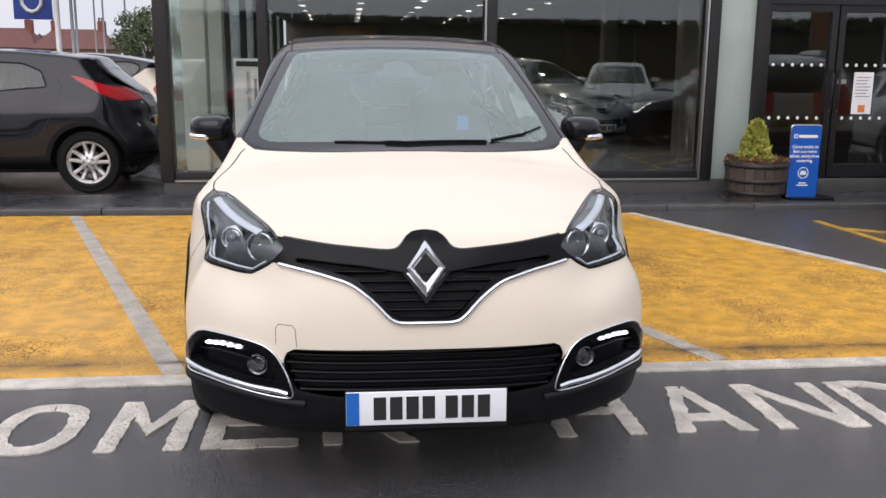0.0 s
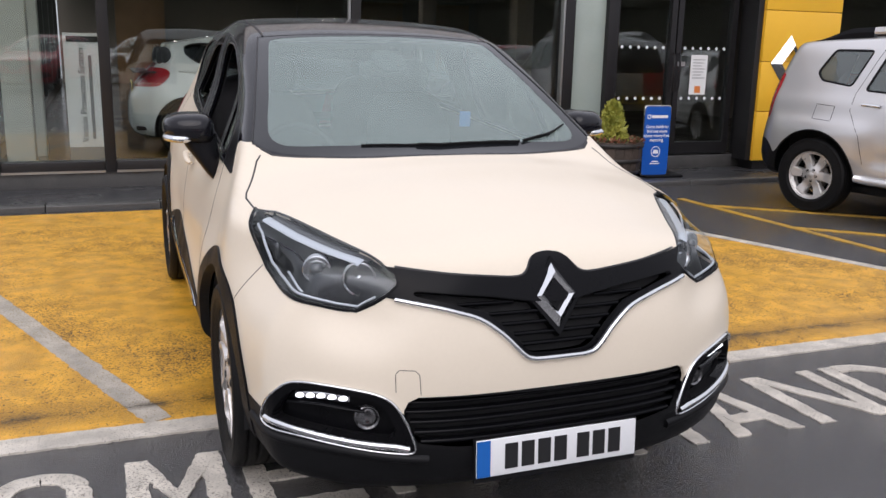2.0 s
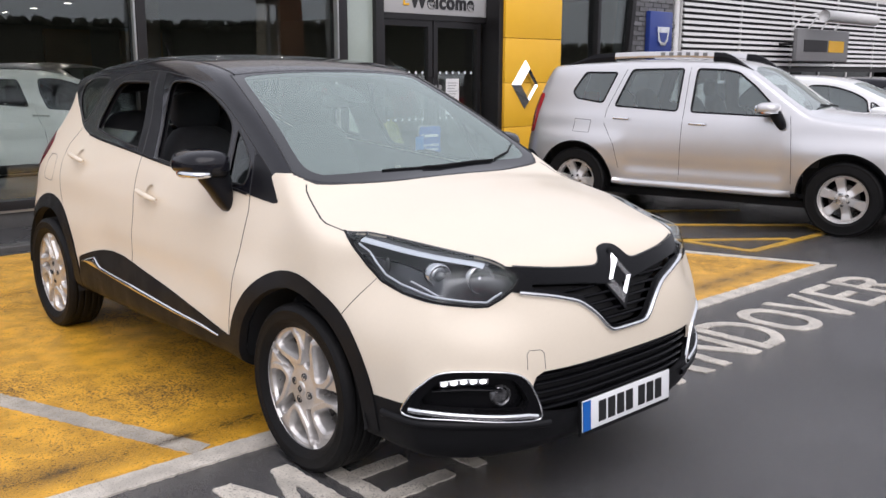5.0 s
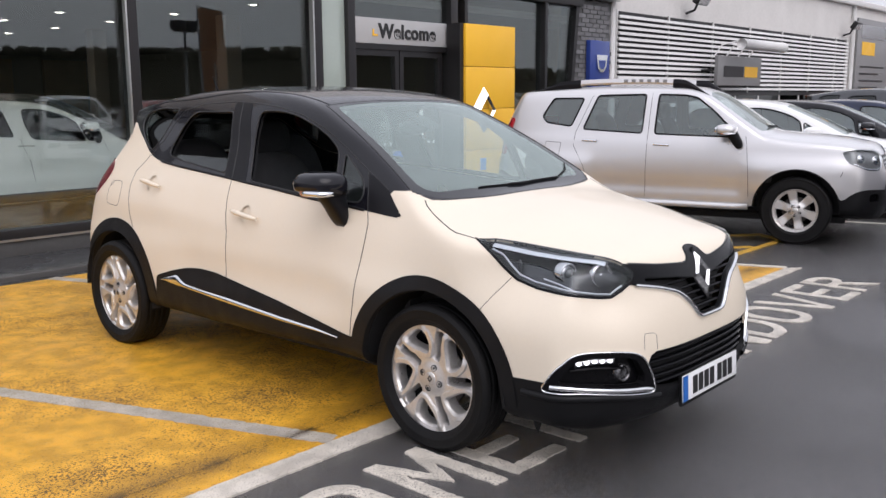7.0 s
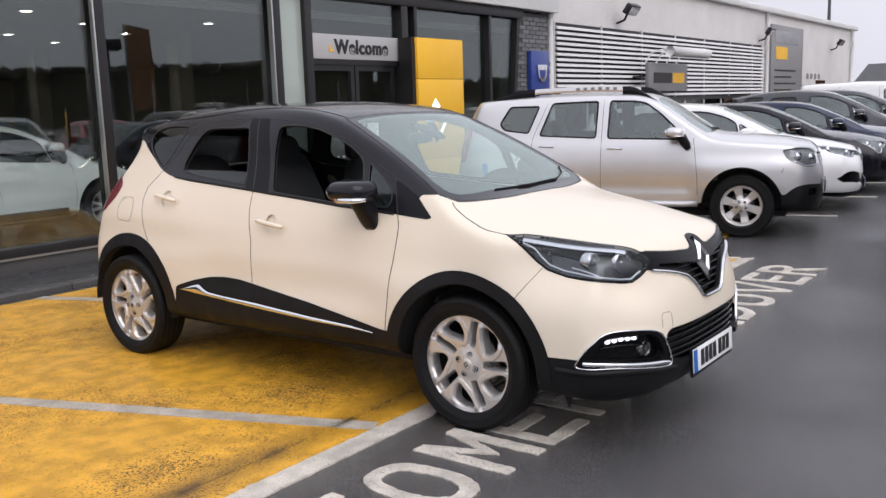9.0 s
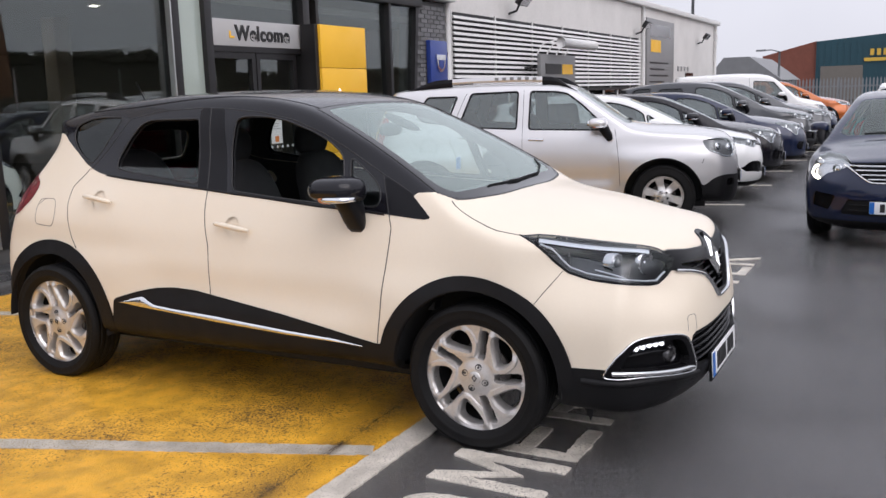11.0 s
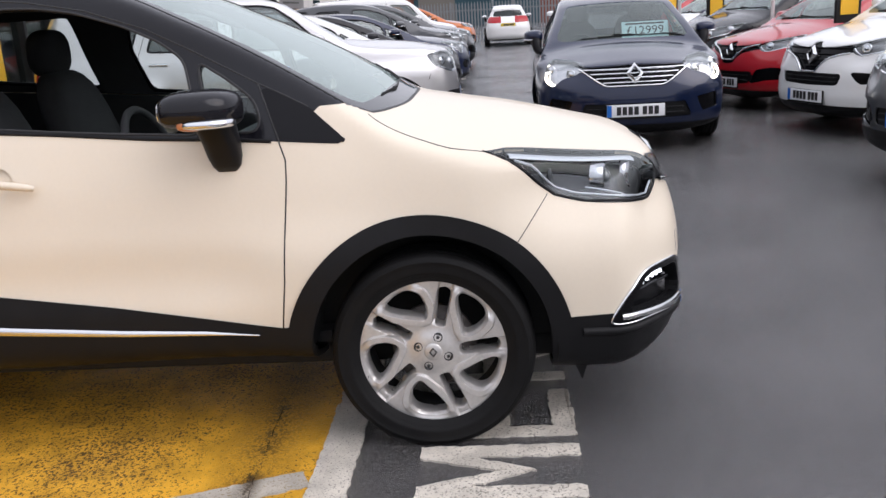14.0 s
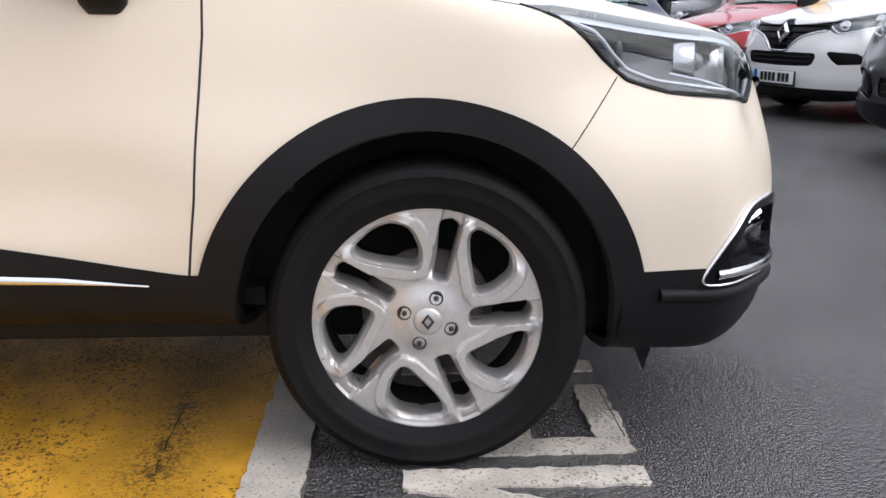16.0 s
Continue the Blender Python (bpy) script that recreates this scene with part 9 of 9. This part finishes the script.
def house(x, y, w, d, h, a, label):
    hs = thing("house", label, "house", pose(x, y, 0, 0, 0, a), "terraced houses")
    box("wall", -w / 2, -d / 2, 0, w / 2, d / 2, h, WHITE_WALL if w < 7 else BRICK_PALE, hs, "house walls")
    e = 0.4
    V = [(-w / 2 - e, -d / 2 - e, h), (w / 2 + e, -d / 2 - e, h), (w / 2 + e, d / 2 + e, h), (-w / 2 - e, d / 2 + e, h), (-w / 2 + 1.2, 0, h + d * 0.34), (w / 2 - 1.2, 0, h + d * 0.34)]
    solid("roof", V, [(0, 1, 5, 4), (2, 3, 4, 5), (1, 2, 5), (3, 0, 4), (3, 2, 1, 0)], TILE_RED, hs, "red tiled roof")
    for cx in (-w * 0.36, w * 0.30):
        box("chimney", cx, -0.35, h + d * 0.2, cx + 0.8, 0.35, h + d * 0.34 + 0.9, BRICK_RED, hs, "brick chimney")
        for k in (0.15, 0.45):
            rod("chimney_pot", [(cx + k, 0, h + d * 0.34 + 0.9), (cx + k, 0, h + d * 0.34 + 1.3)], 0.11, TILE_RED, hs, "", 8)
    for k in range(3):
        for z in (0.9, 3.2):
            if z + 1.2 < h:
                xx = -w / 2 + w * (k + 0.5) / 3
                win = hung(new("window"), hs)
                box("frame", xx - 0.6, -d / 2 - 0.05, z, xx + 0.6, -d / 2, z + 1.2, WHITE_CLAD, win)
                box("glass", xx - 0.5, -d / 2 - 0.06, z + 0.1, xx + 0.5, -d / 2 - 0.045, z + 1.1, DARK_GLASS, win)
    return hs


for k, (x, y, w, d, h, a) in enumerate(((-57.0, 106, 8.0, 6.5, 3.0, 8), (-47.6, 105, 8.0, 6.5, 3.1, 5), (-38.6, 104, 7.6, 6.5, 3.2, 2), (-30.4, 103, 7.6, 6.5, 3.1, 0), (-37.5, 74, 6.5, 5, 2.5, 20))):
    house(x, y, w, d, h, a, "brick house with a red tiled roof" if w > 7 else "cream house with a red tiled roof")
flag = thing("flag_sign", "blue brand flag on a white post", "sign", pose(-5.55, 14.0, 0))
rod("post", [(0, 0, 0), (0, 0, 2.4), (0, 0, 4.5)], 0.05, WHITE_CLAD, flag, "white post", 10)
box("panel", -0.75, -0.04, 2.20, -0.08, 0.04, 3.5, BLUE_SIGN, flag, "blue panel", 0.01)
rod("mark", [(-0.60, -0.055, 2.62), (-0.58, -0.055, 2.46), (-0.50, -0.055, 2.36), (-0.415, -0.055, 2.33), (-0.33, -0.055, 2.36), (-0.25, -0.055, 2.46), (-0.23, -0.055, 2.62)], 0.035, WHITE_CLAD, flag, "silver shield outline", 8)
for x, y, h in ((-12.6, 40.0, 6.5), (-9.9, 30.0, 6.0), (-13.9, 55.0, 9.0), (-17.6, 62.0, 8.0), (-16.0, 58.0, 9.5)):
    pole = thing("pole", "thin dark street pole", "pole", pose(x, y, 0), "street poles")
    rod("shaft", [(0, 0, 0), (0, 0, h / 2), (0, 0, h)], [0.07, 0.06, 0.045], STEEL, pole, "", 8)
    box("cap", -0.06, -0.06, h, 0.06, 0.06, h + 0.08, STEEL, pole)
# flag signs over the facing row
for x, y, z in ((6.98, -4.18, 0.97), (12.4, -4.05, 0.94), (19.0, -4.6, 0.95)):
    fs = thing("lot_sign", "black and yellow lot sign on a post", "sign", pose(x, y, 0, 0, 0, -68), "lot signs")
    rod("post", [(0, 0, 0), (0, 0, z)], 0.02, FRAME, fs, "", 8)
    box("panel", -0.17, -0.02, z, 0.17, 0.02, z + 0.75, FRAME, fs, "black panel", 0.01)
    box("face", -0.12, -0.03, z + 0.09, 0.12, -0.018, z + 0.66, YELLOW_PANEL, fs, "yellow face")
for x, y in ((9.15, -2.42), (11.4, -1.65), (15.0, -1.9)):
    wp = thing("flag_pole", "white lot flag pole", "pole", pose(x, y - 1.6, 0), "white poles")
    rod("shaft", [(0, 0, 0), (0, 0, 1.0), (0, 0, 2.3)], 0.026, WHITE_CLAD, wp, "", 8)
    box("base_plate", -0.12, -0.12, 0, 0.12, 0.12, 0.02, STEEL, wp)
BANNER_BROWN = material("brown_banner_cloth", (0.30, 0.15, 0.075), 0.8, vary=0.25, scale=2.0)
# floodlight mast and banner flag across the lot, as the glass mirrors them
mast = thing("floodlight_mast", "dark mast with twin floodlights", "lamp post", pose(19.9, -22, 0))
rod("pole", [(0, 0, 0), (0, 0, 2.4), (0, 0, 4.5)], [0.09, 0.075, 0.06], STEEL, mast, "", 8)
box("cross_arm", -0.55, -0.05, 4.42, 0.55, 0.05, 4.52, STEEL, mast)
for d in (-0.36, 0.36):
    box("lamp", d - 0.28, -0.16, 4.5, d + 0.28, 0.16, 4.95, FRAME, mast, "", 0.03)
banner_flag = thing("banner_flag", "brown orange banner flag on a pole", "flag", pose(15.35, -14.0, 0))
rod("pole", [(0.10, 0, 0), (0.05, 0, 2.4), (-0.04, 0, 4.75)], [0.05, 0.045, 0.03], STEEL, banner_flag, "", 8)
rod("arm", [(-0.04, 0, 4.73), (0.5, 0, 4.66), (1.12, 0, 4.58)], 0.022, STEEL, banner_flag, "", 8)
W, H = 13, 19
V = [(0.02 + u / (W - 1) * (1.02 + 0.10 * math.sin(v / (H - 1) * 2.6)), 0.05 * math.sin(u * 0.8 + v * 0.25) + side * 0.004, 4.68 - 0.07 * u / (W - 1) - v / (H - 1) * (2.75 + 0.35 * (1 - u / (W - 1)))) for side in (-1, 1) for v in range(H) for u in range(W)]
N = W * H
F = [(k * N + v * W + u, k * N + v * W + u + 1, k * N + (v + 1) * W + u + 1, k * N + (v + 1) * W + u) for k in (0, 1) for v in range(H - 1) for u in range(W - 1)]
solid("cloth", V, F, BANNER_BROWN, banner_flag, "brown orange cloth")
